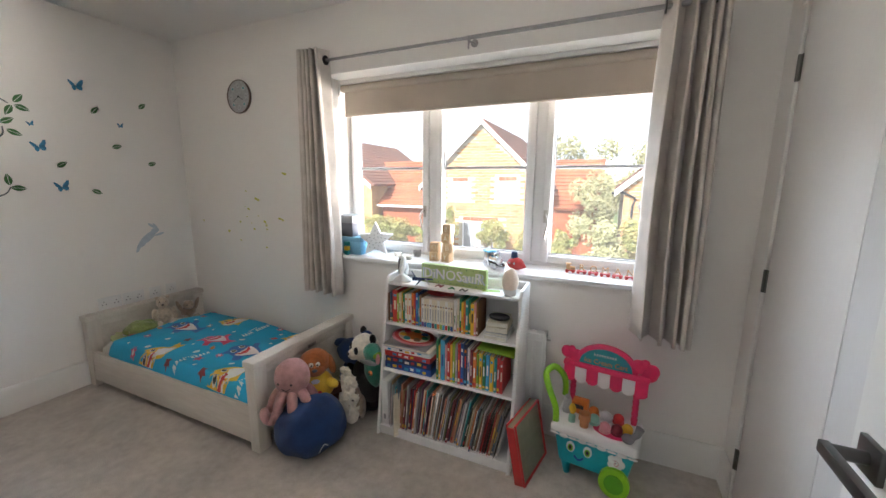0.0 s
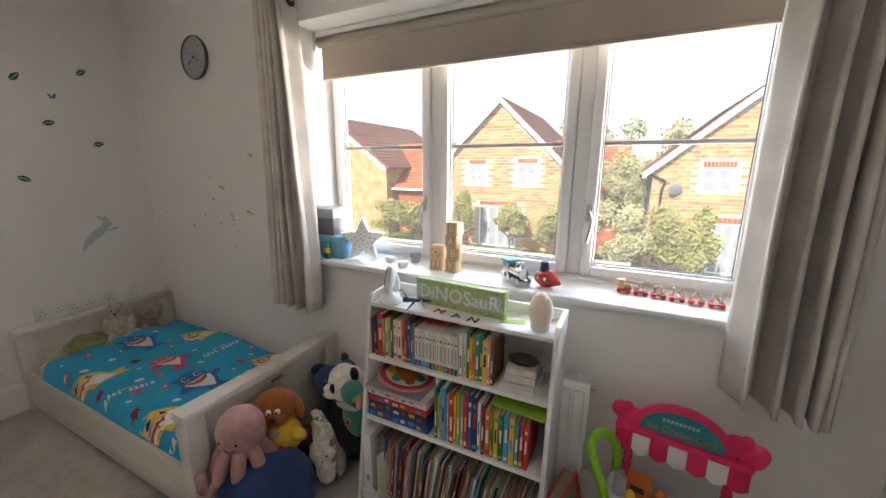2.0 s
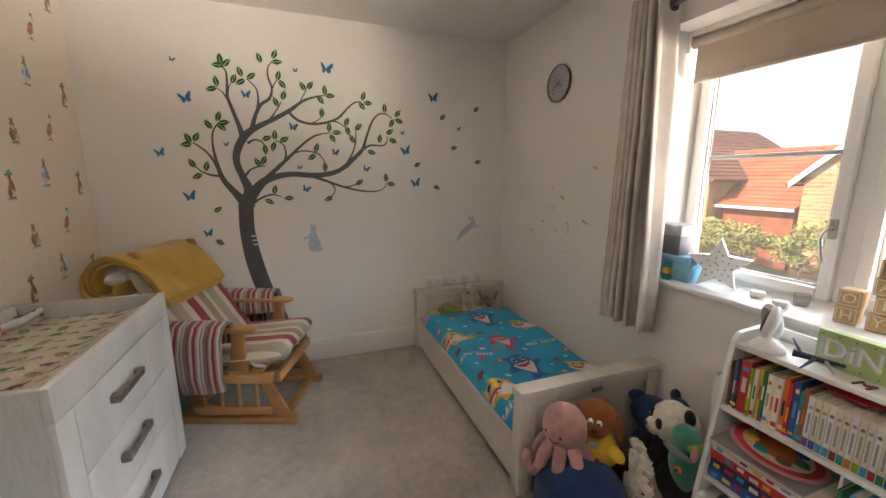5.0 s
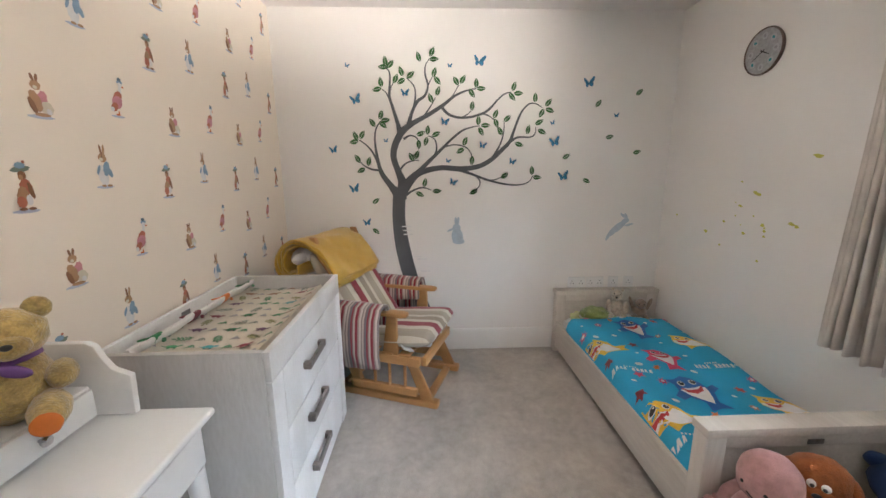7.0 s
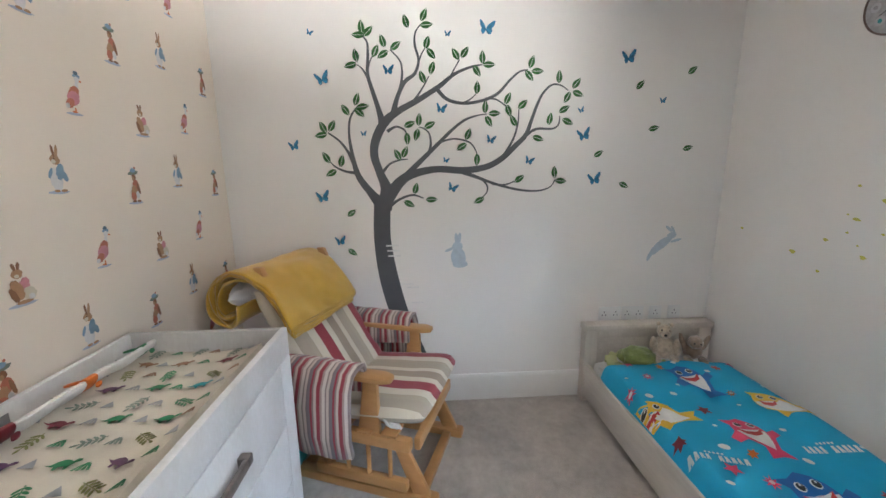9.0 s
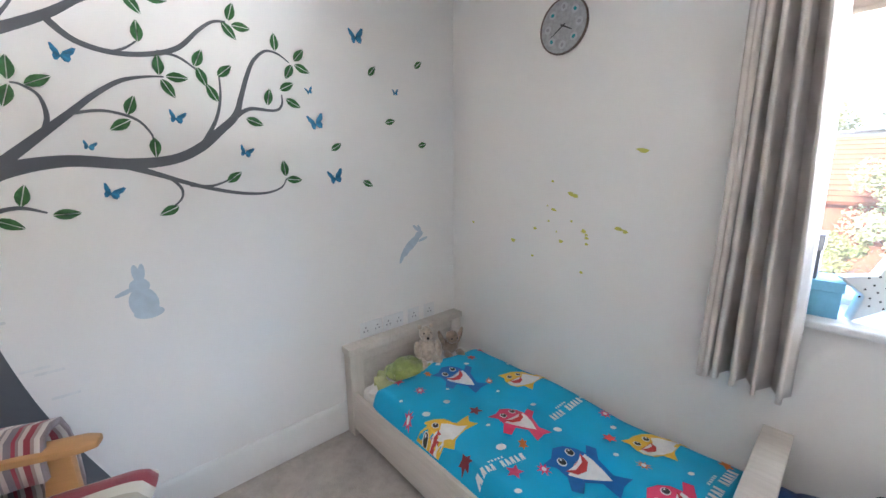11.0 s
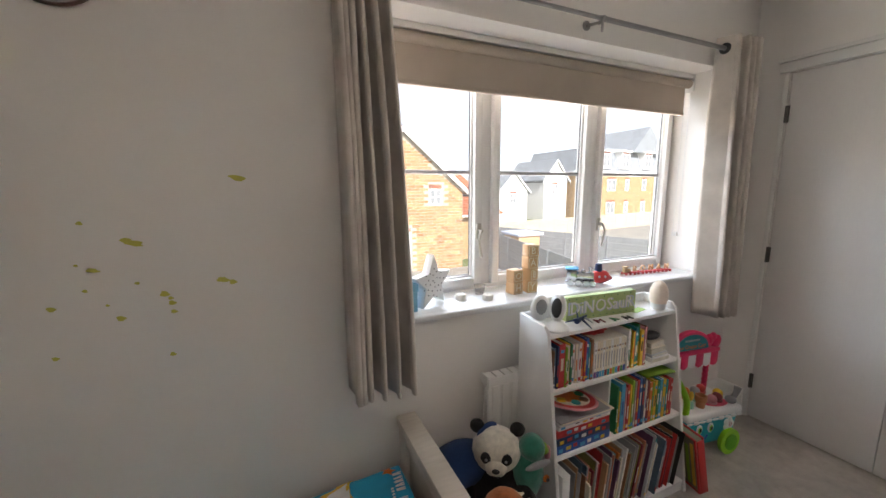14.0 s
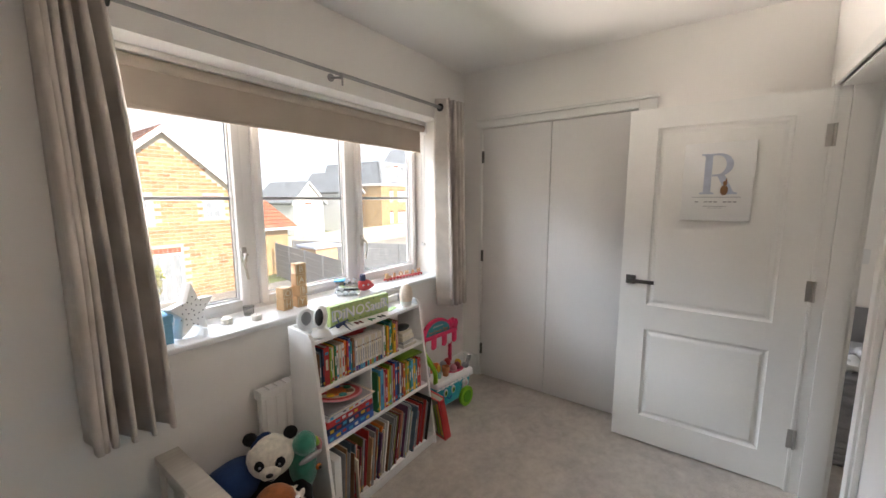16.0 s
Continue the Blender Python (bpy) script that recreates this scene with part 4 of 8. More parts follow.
for k, (y, z, s) in enumerate(BUTTERFLIES):
    bm = B()
    t = -20 + (k * 37) % 40
    wing = [(0.0, 0.0), (0.12, 0.25), (0.55, 0.62), (0.72, 0.60), (0.62, 0.25), (0.45, 0.05), (0.50, -0.12), (0.38, -0.36), (0.18, -0.34), (0.0, -0.12)]
    for sg, q in ((1, 1.0), (-1, 0.72)):
        pts = []
        for a, b in wing:
            a, b = a * sg * q, b
            ca, sa = math.cos(radians(t)), math.sin(radians(t))
            pts.append((0.0004, (a * ca - b * sa) * s * 0.8, (a * sa + b * ca) * s * 0.8))
        prism(bm, pts, (0.0006, 0, 0))
    o = tagged(obj("butterfly_sticker", bm, BLUEDEC, False), "%s blue butterfly wall sticker" % ("tiny" if s < 0.045 else "small" if s < 0.07 else "large"), "butterfly sticker", "butterfly stickers")
    o.location = (SX, y, z)


def sticker(name, blobs, at, m, label):
    bm = B()
    for k, (y, z, ry, rz2, t) in enumerate(blobs):
        prism(bm, [(0.0003 + k * 0.00005, y + p, z + q) for p, q in disc(20, ry, rz2, turn=t)], (0.0005, 0, 0))
    o = tagged(obj(name, bm, m, False), label, "wall sticker")
    o.location = at


sticker("rabbit_sticker", [(0.0, -0.035, 0.043, 0.060, 8), (0.01, -0.075, 0.045, 0.022, 0), (-0.005, 0.03, 0.03, 0.028, 0), (-0.01, 0.075, 0.011, 0.034, 5), (0.006, 0.078, 0.010, 0.032, -6), (-0.045, 0.015, 0.035, 0.008, 22)], (SX, 1.258, 0.946), PALEDEC, "pale blue sitting rabbit wall sticker")
sticker("hare_sticker", [(0.0, 0.0, 0.075, 0.026, 38), (0.055, 0.05, 0.030, 0.020, 20), (0.035, 0.09, 0.028, 0.009, 140), (0.06, 0.085, 0.026, 0.008, 120), (0.085, 0.02, 0.035, 0.008, 15), (-0.065, -0.06, 0.045, 0.012, 65), (-0.04, -0.035, 0.035, 0.022, 50)], (SX, 2.481, 0.963), PALEDEC, "pale blue leaping hare wall sticker")

# wallpaper figures: plain shapes on the paper
def figure(kind, x, z, s=1.0):
    sets = {
        "rabbit": (("lilac", 0.006, -0.056, 0.032, 0.005, 0), ("fawn", 0.0, 0.036, 0.015, 0.014, 20), ("fawn", -0.008, 0.060, 0.0045, 0.018, 10), ("umber", 0.003, 0.060, 0.0040, 0.018, -6), ("cream", 0.006, 0.031, 0.007, 0.006, 0), ("white", 0.008, -0.020, 0.019, 0.033, -6), ("powder", -0.008, 0.002, 0.012, 0.024, 14), ("powder", -0.020, -0.010, 0.008, 0.017, -20), ("powder", 0.022, -0.002, 0.005, 0.016, 24), ("fawn", -0.010, -0.052, 0.010, 0.004, 0), ("fawn", 0.012, -0.052, 0.009, 0.004, 0), ("black", 0.004, 0.039, 0.0018, 0.002, 0)),
        "duck": (("lilac", 0.008, -0.060, 0.028, 0.004, 0), ("powder", -0.020, 0.054, 0.012, 0.007, 0), ("slate", -0.019, 0.063, 0.008, 0.006, 0), ("white", -0.019, 0.044, 0.009, 0.009, 0), ("orange", -0.030, 0.040, 0.005, 0.0025, 15), ("white", -0.015, 0.026, 0.006, 0.014, 10), ("brick", 0.000, 0.000, 0.016, 0.026, 32), ("rose", 0.004, -0.014, 0.019, 0.024, 40), ("brick", 0.018, -0.030, 0.012, 0.017, 45), ("white", 0.028, -0.038, 0.007, 0.008, 40), ("orange", 0.008, -0.054, 0.009, 0.003, 0), ("orange", 0.004, -0.048, 0.0025, 0.007, 0)),
        "hat": (("lilac", 0.006, -0.058, 0.034, 0.005, 0), ("moss", 0.0, 0.050, 0.024, 0.008, -8), ("powder", 0.0, 0.059, 0.013, 0.008, 0), ("brick", -0.010, 0.068, 0.004, 0.004, 0), ("umber", 0.0, 0.034, 0.010, 0.011, 0), ("fawn", 0.004, 0.029, 0.006, 0.007, 0), ("brick", -0.004, 0.005, 0.015, 0.020, 0), ("umber", -0.015, -0.006, 0.006, 0.022, -12), ("fawn", 0.008, -0.018, 0.014, 0.024, 8), ("brick", 0.014, -0.034, 0.012, 0.015, 0), ("white", -0.006, -0.030, 0.008, 0.014, 0), ("umber", -0.008, -0.052, 0.010, 0.004, 0), ("umber", 0.014, -0.052, 0.010, 0.004, 0)),
        "squirrel": (("lilac", 0.004, -0.052, 0.036, 0.005, 0), ("fawn", 0.004, 0.030, 0.014, 0.013, 0), ("umber", -0.002, 0.050, 0.0045, 0.010, 12), ("umber", 0.010, 0.049, 0.0045, 0.010, -14), ("cream", 0.006, 0.024, 0.006, 0.005, 0), ("rose", -0.008, -0.004, 0.013, 0.022, 15), ("cream", -0.016, -0.028, 0.018, 0.019, 0), ("fawn", 0.012, -0.012, 0.015, 0.028, -15), ("umber", 0.022, -0.024, 0.008, 0.022, -20), ("fawn", 0.0, -0.046, 0.022, 0.005, 0), ("white", -0.020, -0.036, 0.008, 0.008, 0))}
    th = thing("wallpaper_figure", (x, YS, z), {"rabbit": "tiny printed rabbit in a blue coat on the wallpaper", "duck": "tiny printed duck in a shawl on the wallpaper", "hat": "tiny printed animal in a wide green hat on the wallpaper", "squirrel": "tiny printed brown squirrel on the wallpaper"}[kind], "wallpaper figure", "figures on the wallpaper")
    for k, (c, px, pz, rx, rz2, t) in enumerate(sets[kind]):
        bm = B()
        out = [(p * (1 + 0.10 * math.sin(i * 2.3 + k)), q * (1 + 0.08 * math.sin(i * 3.1 + k))) for i, (p, q) in enumerate(disc(18, rx, rz2, turn=t))]
        prism(bm, [((px + p) * s, 0.0003 + k * 0.00012, (pz + q) * s) for p, q in out], (0, 0.0004, 0))
        part("shape", bm, PAL[c], th, smooth=False)
    return th


first = {k: figure(k, -2.70, 0.3, 1.0) for k in ("rabbit", "duck", "hat", "squirrel")}
for kind, xo, zo in (("rabbit", -2.66, 0.475), ("duck", -2.765, 0.71), ("hat", -2.95, 0.425), ("squirrel", -3.04, 0.665)):
    for c in range(-1, 4):
        for r in range(0, 5):
            x, z = xo - 0.545 * c, zo + 0.477 * r
            if -4.1 < x < -2.28 and z < H - 0.06:
                copy_thing(first[kind], pose(x, YS, z - 0.025, 0, 0, 0))
for o in first.values():
    for q in (*o.children, o):
        bpy.data.objects.remove(q)

# ---- bed ----
bed = thing("toddler_bed", (-4.14, 2.012, 0), "washed wooden toddler bed with slatted-look ends and low side rail", "bed")
L, Wd = 1.645, 0.785


def bed_end(name, x0, x1, h, parent):
    e = tagged(new(name), "washed wooden bed end")
    e.parent = parent
    bx("post", (x0, 0, 0), (x1, 0.075, h - 0.035), WASHED_V, e, 0.003)
    bx("post", (x0, Wd - 0.075, 0), (x1, Wd, h - 0.035), WASHED_V, e, 0.003)
    bx("panel", (x0 + 0.018, 0.0755, 0.07), (x1 - 0.018, Wd - 0.0755, h - 0.085), WASHED, e, 0.002)
    bx("rail", (x0 + 0.004, 0.0755, h - 0.084), (x1 - 0.004, Wd - 0.0755, h - 0.0355), WASHED, e, 0.002)
    bx("cap", (x0 - 0.008, -0.006, h - 0.035), (x1 + 0.008, Wd + 0.006, h), WASHED, e, 0.004)
    return e


bed_end("headboard", 0.01, 0.075, 0.495, bed)
fe = bed_end("footboard", L - 0.065, L, 0.505, bed)
bx("badge", (L + 0.0001, 0.37, 0.432), (L + 0.003, 0.43, 0.452), PEWTER, fe, 0.001, "small pewter name plate")
for y in (0.004, Wd - 0.029):
    bx("side_rail", (0.0755, y, 0.045), (L - 0.0655, y + 0.025, 0.25), WASHED, bed, 0.004)
mt = thing("mattress", (-4.06, 2.062, 0.12), "white mattress in the low bed", "mattress")
bx("body", (0, 0, 0), (1.49, 0.695, 0.15), SHEET, mt, 0.03, seg=3)
pw = thing("pillow", (-3.945, 2.36, 0.282), "flat white cotton pillow at the head of the bed", "pillow", rz=90)
bm = B()
ball(bm, (0, 0, 0), (0.31, 0.135, 0.05), 26, bumpy=0.10)
part("pillow_case", bm, SHEET, pw)

dv = thing("duvet", (-3.905, 1.998, 0.283), "turquoise duvet with cartoon fish and sea creatures", "duvet")
DL, DW = 1.318, 0.765


def quilt(u, v, lift=0.0):
    """The duvet's top: u along the bed, v from the open side to the wall, in metres."""
    s, t = u / DL, v / DW
    z = 0.058 + 0.008 * math.sin(u * 9 + v * 4) + 0.006 * math.sin(v * 17 - u * 6) + 0.010 * math.sin(u * 4.1 + 1)
    z += 0.008 * noise.noise(Vector((u * 6, v * 6, 1.3)))
    e = 0.06
    if v < e:
        z -= 0.17 * (1 - v / e) ** 2
    if v > DW - 0.07:
        z -= 0.05 * ((v - DW + 0.07) / 0.07) ** 2
    if u < 0.07:
        z -= 0.035 * (1 - u / 0.07) ** 2
    return Vector((u + 0.01 * math.sin(v * 11) * max(0, 1 - u * 6), v + (0.012 * (1 - v / e) if v < e else 0) + 0.008, z + lift))


bm = B()
NU, NV = 88, 56
top = [[bm.verts.new(quilt(DL * i / NU, DW * j / NV)) for j in range(NV + 1)] for i in range(NU + 1)]
for i in range(NU):
    for j in range(NV):
        bm.faces.new((top[i][j], top[i + 1][j], top[i + 1][j + 1], top[i][j + 1]))
cover = part("cover", bm, DUVET, dv, angle=80)
so = cover.modifiers.new("thickness", "SOLIDIFY")
so.thickness, so.offset = 0.018, -1


def patch(bm, pts, lift):
    """A printed shape that follows the quilt's surface."""
    cx, cy = sum(p[0] for p in pts) / len(pts), sum(p[1] for p in pts) / len(pts)
    rings = []
    for f in (1.0, 0.82, 0.62, 0.4, 0.2):
        rings.append([bm.verts.new(quilt(min(max(cx + (x - cx) * f, 0.004), DL - 0.004), min(max(cy + (y - cy) * f, 0.02), DW - 0.004), lift + 0.003)) for x, y in pts])
    n = len(pts)
    for a, b in zip(rings, rings[1:]):
        for k in range(n):
            bm.faces.new((a[k], a[(k + 1) % n], b[(k + 1) % n], b[k]))
    c = bm.verts.new(quilt(min(max(cx, 0.004), DL - 0.004), min(max(cy, 0.02), DW - 0.004), lift + 0.003))
    for k in range(n):
        bm.faces.new((rings[-1][k], rings[-1][(k + 1) % n], c))


def at2(pts, x, y, t, s=1.0):
    c, q = math.cos(radians(t)), math.sin(radians(t))
    return [(x + (a * c - b * q) * s, y + (a * q + b * c) * s) for a, b in pts]


SWIM = {
    "shape": [(-0.085, -0.02), (-0.09, 0.012), (-0.112, 0.032), (-0.075, 0.043), (-0.05, 0.058), (-0.015, 0.066), (0.02, 0.060), (0.045, 0.036), (0.07, 0.022), (0.085, 0.042), (0.108, 0.052), (0.102, 0.022), (0.13, 0.002), (0.10, -0.006), (0.08, -0.012), (0.05, -0.032), (0.035, -0.05), (0.02, -0.09), (-0.01, -0.058), (-0.04, -0.062), (-0.07, -0.046)],
    "belly": [(-0.078, -0.026), (-0.05, -0.016), (-0.02, -0.004), (-0.004, 0.014), (0.004, 0.040), (0.028, 0.034), (0.06, 0.012), (0.09, 0.004), (0.06, -0.022), (0.03, -0.044), (-0.01, -0.054), (-0.05, -0.056), (-0.07, -0.042)],
    "mouth": [(-0.066, -0.018), (-0.04, -0.004), (-0.012, 0.012), (-0.006, -0.012), (-0.022, -0.036), (-0.05, -0.038)],
    "teeth": [(-0.060, -0.019), (-0.038, -0.006), (-0.014, 0.008), (-0.020, -0.008), (-0.04, -0.018)], "eyes": [(-0.062, 0.012), (-0.018, 0.034)]}
STAND = {
    "shape": [(-0.055, 0.01), (-0.052, 0.045), (-0.075, 0.075), (-0.035, 0.072), (0.0, 0.088), (0.032, 0.072), (0.052, 0.045), (0.058, 0.012), (0.09, 0.028), (0.098, 0.0), (0.062, -0.022), (0.045, -0.06), (0.034, -0.085), (0.06, -0.118), (0.022, -0.110), (-0.02, -0.118), (0.006, -0.085), (-0.012, -0.06), (-0.036, -0.03), (-0.072, -0.045), (-0.088, -0.02)],
    "belly": [(-0.048, 0.012), (0.0, 0.018), (0.052, 0.014), (0.048, -0.012), (0.034, -0.05), (0.018, -0.082), (-0.002, -0.058), (-0.03, -0.022)],
    "mouth": [(-0.042, 0.022), (-0.02, 0.016), (0.02, 0.016), (0.044, 0.024), (0.032, -0.006), (0.0, -0.018), (-0.028, -0.006)],
    "teeth": [(-0.036, 0.019), (-0.018, 0.014), (0.018, 0.014), (0.038, 0.020), (0.018, 0.005), (-0.018, 0.005)], "eyes": [(-0.024, 0.044), (0.024, 0.046)]}


def fish(x, y, t, color, s, form):
    f = new("fish_print")
    f.parent = dv
    tagged(f, "printed %s cartoon fish" % color)
    jobs = [("shape", form["shape"], PAL[color], 0.0022), ("belly", form["belly"], PAL["white"], 0.0032), ("mouth", form["mouth"], PAL["red"], 0.0042), ("teeth", form["teeth"], PAL["white"], 0.0052)]
    for ex, ey in form["eyes"]:
        jobs += [("eye", disc(12, 0.0135, 0.0145, ex, ey), PAL["white"], 0.0042), ("pupil", disc(10, 0.0105, 0.0115, ex + 0.001, ey), PAL["black"], 0.0052), ("glint", disc(6, 0.0035, 0.0035, ex + 0.003, ey + 0.005), PAL["white"], 0.0060)]
    for nm, pts, m, lift in jobs:
        bm = B()
        patch(bm, at2(pts, x, y, t, s), lift)
        part(nm, bm, m, f, smooth=False)


for x, y, t, c, s, form in ((0.21, 0.40, 94, "cobalt", 1.22, STAND), (0.45, 0.085, 60, "yellow", 1.18, SWIM), (0.45, 0.63, 50, "yellow", 1.08, SWIM), (0.62, 0.35, 84, "pink", 1.12, STAND), (0.92, 0.33, 92, "cobalt", 1.28, STAND), (1.10, 0.095, 58, "yellow", 1.22, SWIM), (1.06, 0.65, 50, "yellow", 1.08, SWIM), (1.21, 0.40, 84, "pink", 1.1, STAND)):
    fish(x, y, t, c, s, form)
rng = random.Random(4)
for k, (x, y, c) in enumerate(((0.06, 0.14, "pink"), (0.20, 0.17, "pink"), (0.12, 0.60, "red"), (0.46, 0.27, "maroon"), (0.34, 0.50, "orange"), (0.10, 0.30, "orange"), (0.08, 0.72, "pink"), (0.84, 0.69, "pink"), (0.92, 0.56, "red"), (0.78, 0.13, "pink"), (0.84, 0.22, "pink"), (0.72, 0.26, "orange"), (1.10, 0.30, "orange"), (1.07, 0.50, "orange"), (0.62, 0.045, "maroon"), (0.94, 0.045, "maroon"), (0.28, 0.035, "pink"), (1.24, 0.20, "pink"), (1.27, 0.70, "orange"))):
    bm = B()
    r = 0.030 if k % 3 else 0.034
    n = (10, 16, 12)[k % 3]
    patch(bm, at2([((r if i % 2 == 0 else r * (0.5, 0.35, 0.6)[k % 3]) * math.cos(math.tau * i / n), (r if i % 2 == 0 else r * 0.45) * math.sin(math.tau * i / n) * (0.7 if c == "orange" else 1)) for i in range(n)], x, y, k * 25 + 40), 0.0022)
    o = part("sea_creature_print", bm, PAL[c], dv, smooth=False)
    if n == 16:
        bm = B()
        patch(bm, disc(8, 0.009, 0.009, x, y), 0.0032)
        part("face", bm, PAL["white"], o, smooth=False)
for x, y, r in ((0.33, 0.10, 0.016), (0.33, 0.22, 0.014), (0.42, 0.47, 0.008), (0.60, 0.50, 0.011), (0.76, 0.44, 0.016), (0.67, 0.19, 0.018), (0.56, 0.24, 0.008), (0.90, 0.64, 0.012), (0.16, 0.52, 0.012), (0.07, 0.40, 0.012), (0.26, 0.29, 0.008), (0.30, 0.70, 0.010), (0.55, 0.71, 0.009), (0.99, 0.19, 0.016), (0.98, 0.48, 0.010), (1.18, 0.24, 0.018), (1.20, 0.56, 0.010), (0.84, 0.07, 0.012), (0.20, 0.06, 0.008), (1.00, 0.73, 0.008), (1.28, 0.30, 0.009), (0.72, 0.70, 0.007)):
    bm = B()
    patch(bm, at2([(r * 1.15 * math.cos(math.tau * i / 11), r * 0.85 * math.sin(math.tau * i / 11)) for i in range(11)], x, y, 60), 0.0018)
    part("bubble_print", bm, PAL["white"], dv, smooth=False)
for x, y, t in ((0.72, 0.115, 72), (0.71, 0.58, 84), (1.25, 0.08, 72), (1.28, 0.57, 84)):
    for k, w in enumerate((0.017, 0.014, 0.017, 0.013, 0, 0.015, 0.017, 0.015, 0.014, 0.016)):
        if w == 0:
            continue
        a = k * 0.0205 - 0.095
        bm = B()
        patch(bm, at2([(a, -0.020), (a + w * 0.4, -0.020), (a + w * 0.5, -0.004), (a + w * 0.6, -0.020), (a + w, -0.020), (a + w * (1 if k % 2 else 0.7), 0.012), (a + w * 0.2, 0.012)], x, y, t), 0.0022)
        part("lettering_bar", bm, PAL["white"], dv, smooth=False)
    for k in range(5):
        bm = B()
        a = k * 0.014 - 0.03
        patch(bm, at2([(a, 0.020), (a + 0.008, 0.020), (a + 0.008, 0.030), (a, 0.030)], x, y, t), 0.0022)
        part("small_lettering_bar", bm, PAL["white"], dv, smooth=False)

# ---- dresser with changing top ----
dz = thing("changing_dresser", (-3.327, 0.020, 0), "white wooden dresser with a raised changing tray top", "dresser")
DWW, DD, DHH = 0.88, 0.537, 0.857
body = tagged(new("body"), "")
body.parent = dz
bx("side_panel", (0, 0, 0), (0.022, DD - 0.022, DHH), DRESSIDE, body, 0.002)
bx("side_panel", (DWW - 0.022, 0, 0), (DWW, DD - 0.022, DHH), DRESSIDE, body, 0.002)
bx("back_panel", (0.0225, 0, 0.05), (DWW - 0.0225, 0.018, DHH), DRESS, body, 0.002)
bx("tray_floor", (0.0225, 0.0185, 0.72), (DWW - 0.0225, DD - 0.0225, 0.74), DRESS, body, 0.001)
bx("front_rail", (0, DD - 0.0215, 0.757), (DWW, DD, DHH), DRESS, body, 0.002)
bx("plinth", (0.0855, DD - 0.03, 0.03), (DWW - 0.0855, DD - 0.008, 0.071), DRESS, body, 0.001)
bx("front_stile", (0, DD - 0.0215, 0.03), (0.085, DD, 0.754), DRESS, body, 0.002)
bx("front_stile", (DWW - 0.085, DD - 0.0215, 0.03), (DWW, DD, 0.754), DRESS, body, 0.002)
bx("carcass", (0.0725, 0.03, 0.055), (DWW - 0.0725, DD - 0.03, 0.70), BLACK, body, 0)
for z0, z1 in ((0.530, 0.7515), (0.302, 0.525), (0.074, 0.297)):
    d = bx("drawer", (0.0885, DD - 0.02, z0), (DWW - 0.0885, DD - 0.0005, z1), DRESS, dz, 0.002)
    bm = B()
    zc = (z0 + z1) / 2 + 0.02
    for hx0, hx1 in ((0.398, 0.424), (0.586, 0.612)):
        box(bm, (hx0, DD, zc - 0.014), (hx1, DD + 0.030, zc + 0.014), 0.003)
    box(bm, (0.4235, DD + 0.017, zc - 0.014), (0.5865, DD + 0.030, zc + 0.014), 0.003)
    part("drawer_handle", bm, PEWTER, d, "long pewter bar handle")
bx("maker_plate", (0.42, 0.0185, 0.80), (0.475, 0.021, 0.835), GREYP, dz, 0.001, "small dark grey plate inside the tray")

cm = thing("changing_mat", (-3.325, 0.05, 0.741), "cream changing mat printed with little green and red creatures", "changing mat")
bm = B()
W2, D2 = 0.82, 0.44
for name, f in (("mat", 0),):
    N1, N2 = 40, 24
    g = []
    for i in range(N1 + 1):
        row = []
        for j in range(N2 + 1):
            u, v = i / N1, j / N2
            z = 0.045 + 0.028 * (math.exp(-((v) / 0.12) ** 2) + math.exp(-((1 - v) / 0.12) ** 2)) + 0.004 * noise.noise(Vector((u * 7, v * 7, 0)))
            if i in (0, N1) or j in (0, N2):
                z = 0.015
            row.append(bm.verts.new((u * W2, v * D2, z)))
        g.append(row)
    for i in range(N1):
        for j in range(N2):
            bm.faces.new((g[i][j], g[i + 1][j], g[i + 1][j + 1], g[i][j + 1]))
    ring = [g[i][0] for i in range(N1 + 1)] + [g[N1][j] for j in range(1, N2 + 1)] + [g[i][N2] for i in range(N1 - 1, -1, -1)] + [g[0][j] for j in range(N2 - 1, 0, -1)]
    low = [bm.verts.new((v.co.x, v.co.y, 0.001)) for v in ring]
    for k in range(len(ring)):
        bm.faces.new((ring[k], low[k], low[(k + 1) % len(ring)], ring[(k + 1) % len(ring)]))
part("cushion", bm, mat("changing_mat_cloth", (0.66, 0.60, 0.50), 0.75, 0.06, 8, 0.15, 300), cm)


def mat_z(y):
    v = y / D2
    return 0.0495 + 0.028 * (math.exp(-(v / 0.12) ** 2) + math.exp(-((1 - v) / 0.12) ** 2)) + 0.004


def print_on_mat(name, shapes, color, x, y, t, s, label=""):
    """Flat printed shapes on the cloth of the mat."""
    bm = B()
    for pts in shapes:
        prism(bm, [(p, q, mat_z(q)) for p, q in at2(pts, x, y, t, s)], (0, 0, 0.0008))
    part(name, bm, PAL[color], cm, label, smooth=False)


SPRIG = [[(-0.034, -0.001), (0.030, -0.001), (0.030, 0.001), (-0.034, 0.001)]] + [disc(8, 0.010, 0.0036, -0.020 + 0.013 * k, s * 0.009, s * 50) for k in range(4) for s in (-1, 1)] + [disc(8, 0.009, 0.0035, 0.034, 0, 0)]
PEAK = [[(-0.022 + 0.011 * k, -0.012), (-0.016 + 0.011 * k, -0.012), (-0.004 + 0.004 * k, 0.014 - 0.004 * abs(k - 1.5)), (-0.008 + 0.004 * k, 0.012 - 0.004 * abs(k - 1.5))] for k in range(4)]
SOLID = [[(-0.018, -0.012), (0.018, -0.012), (0.0, 0.016)]]
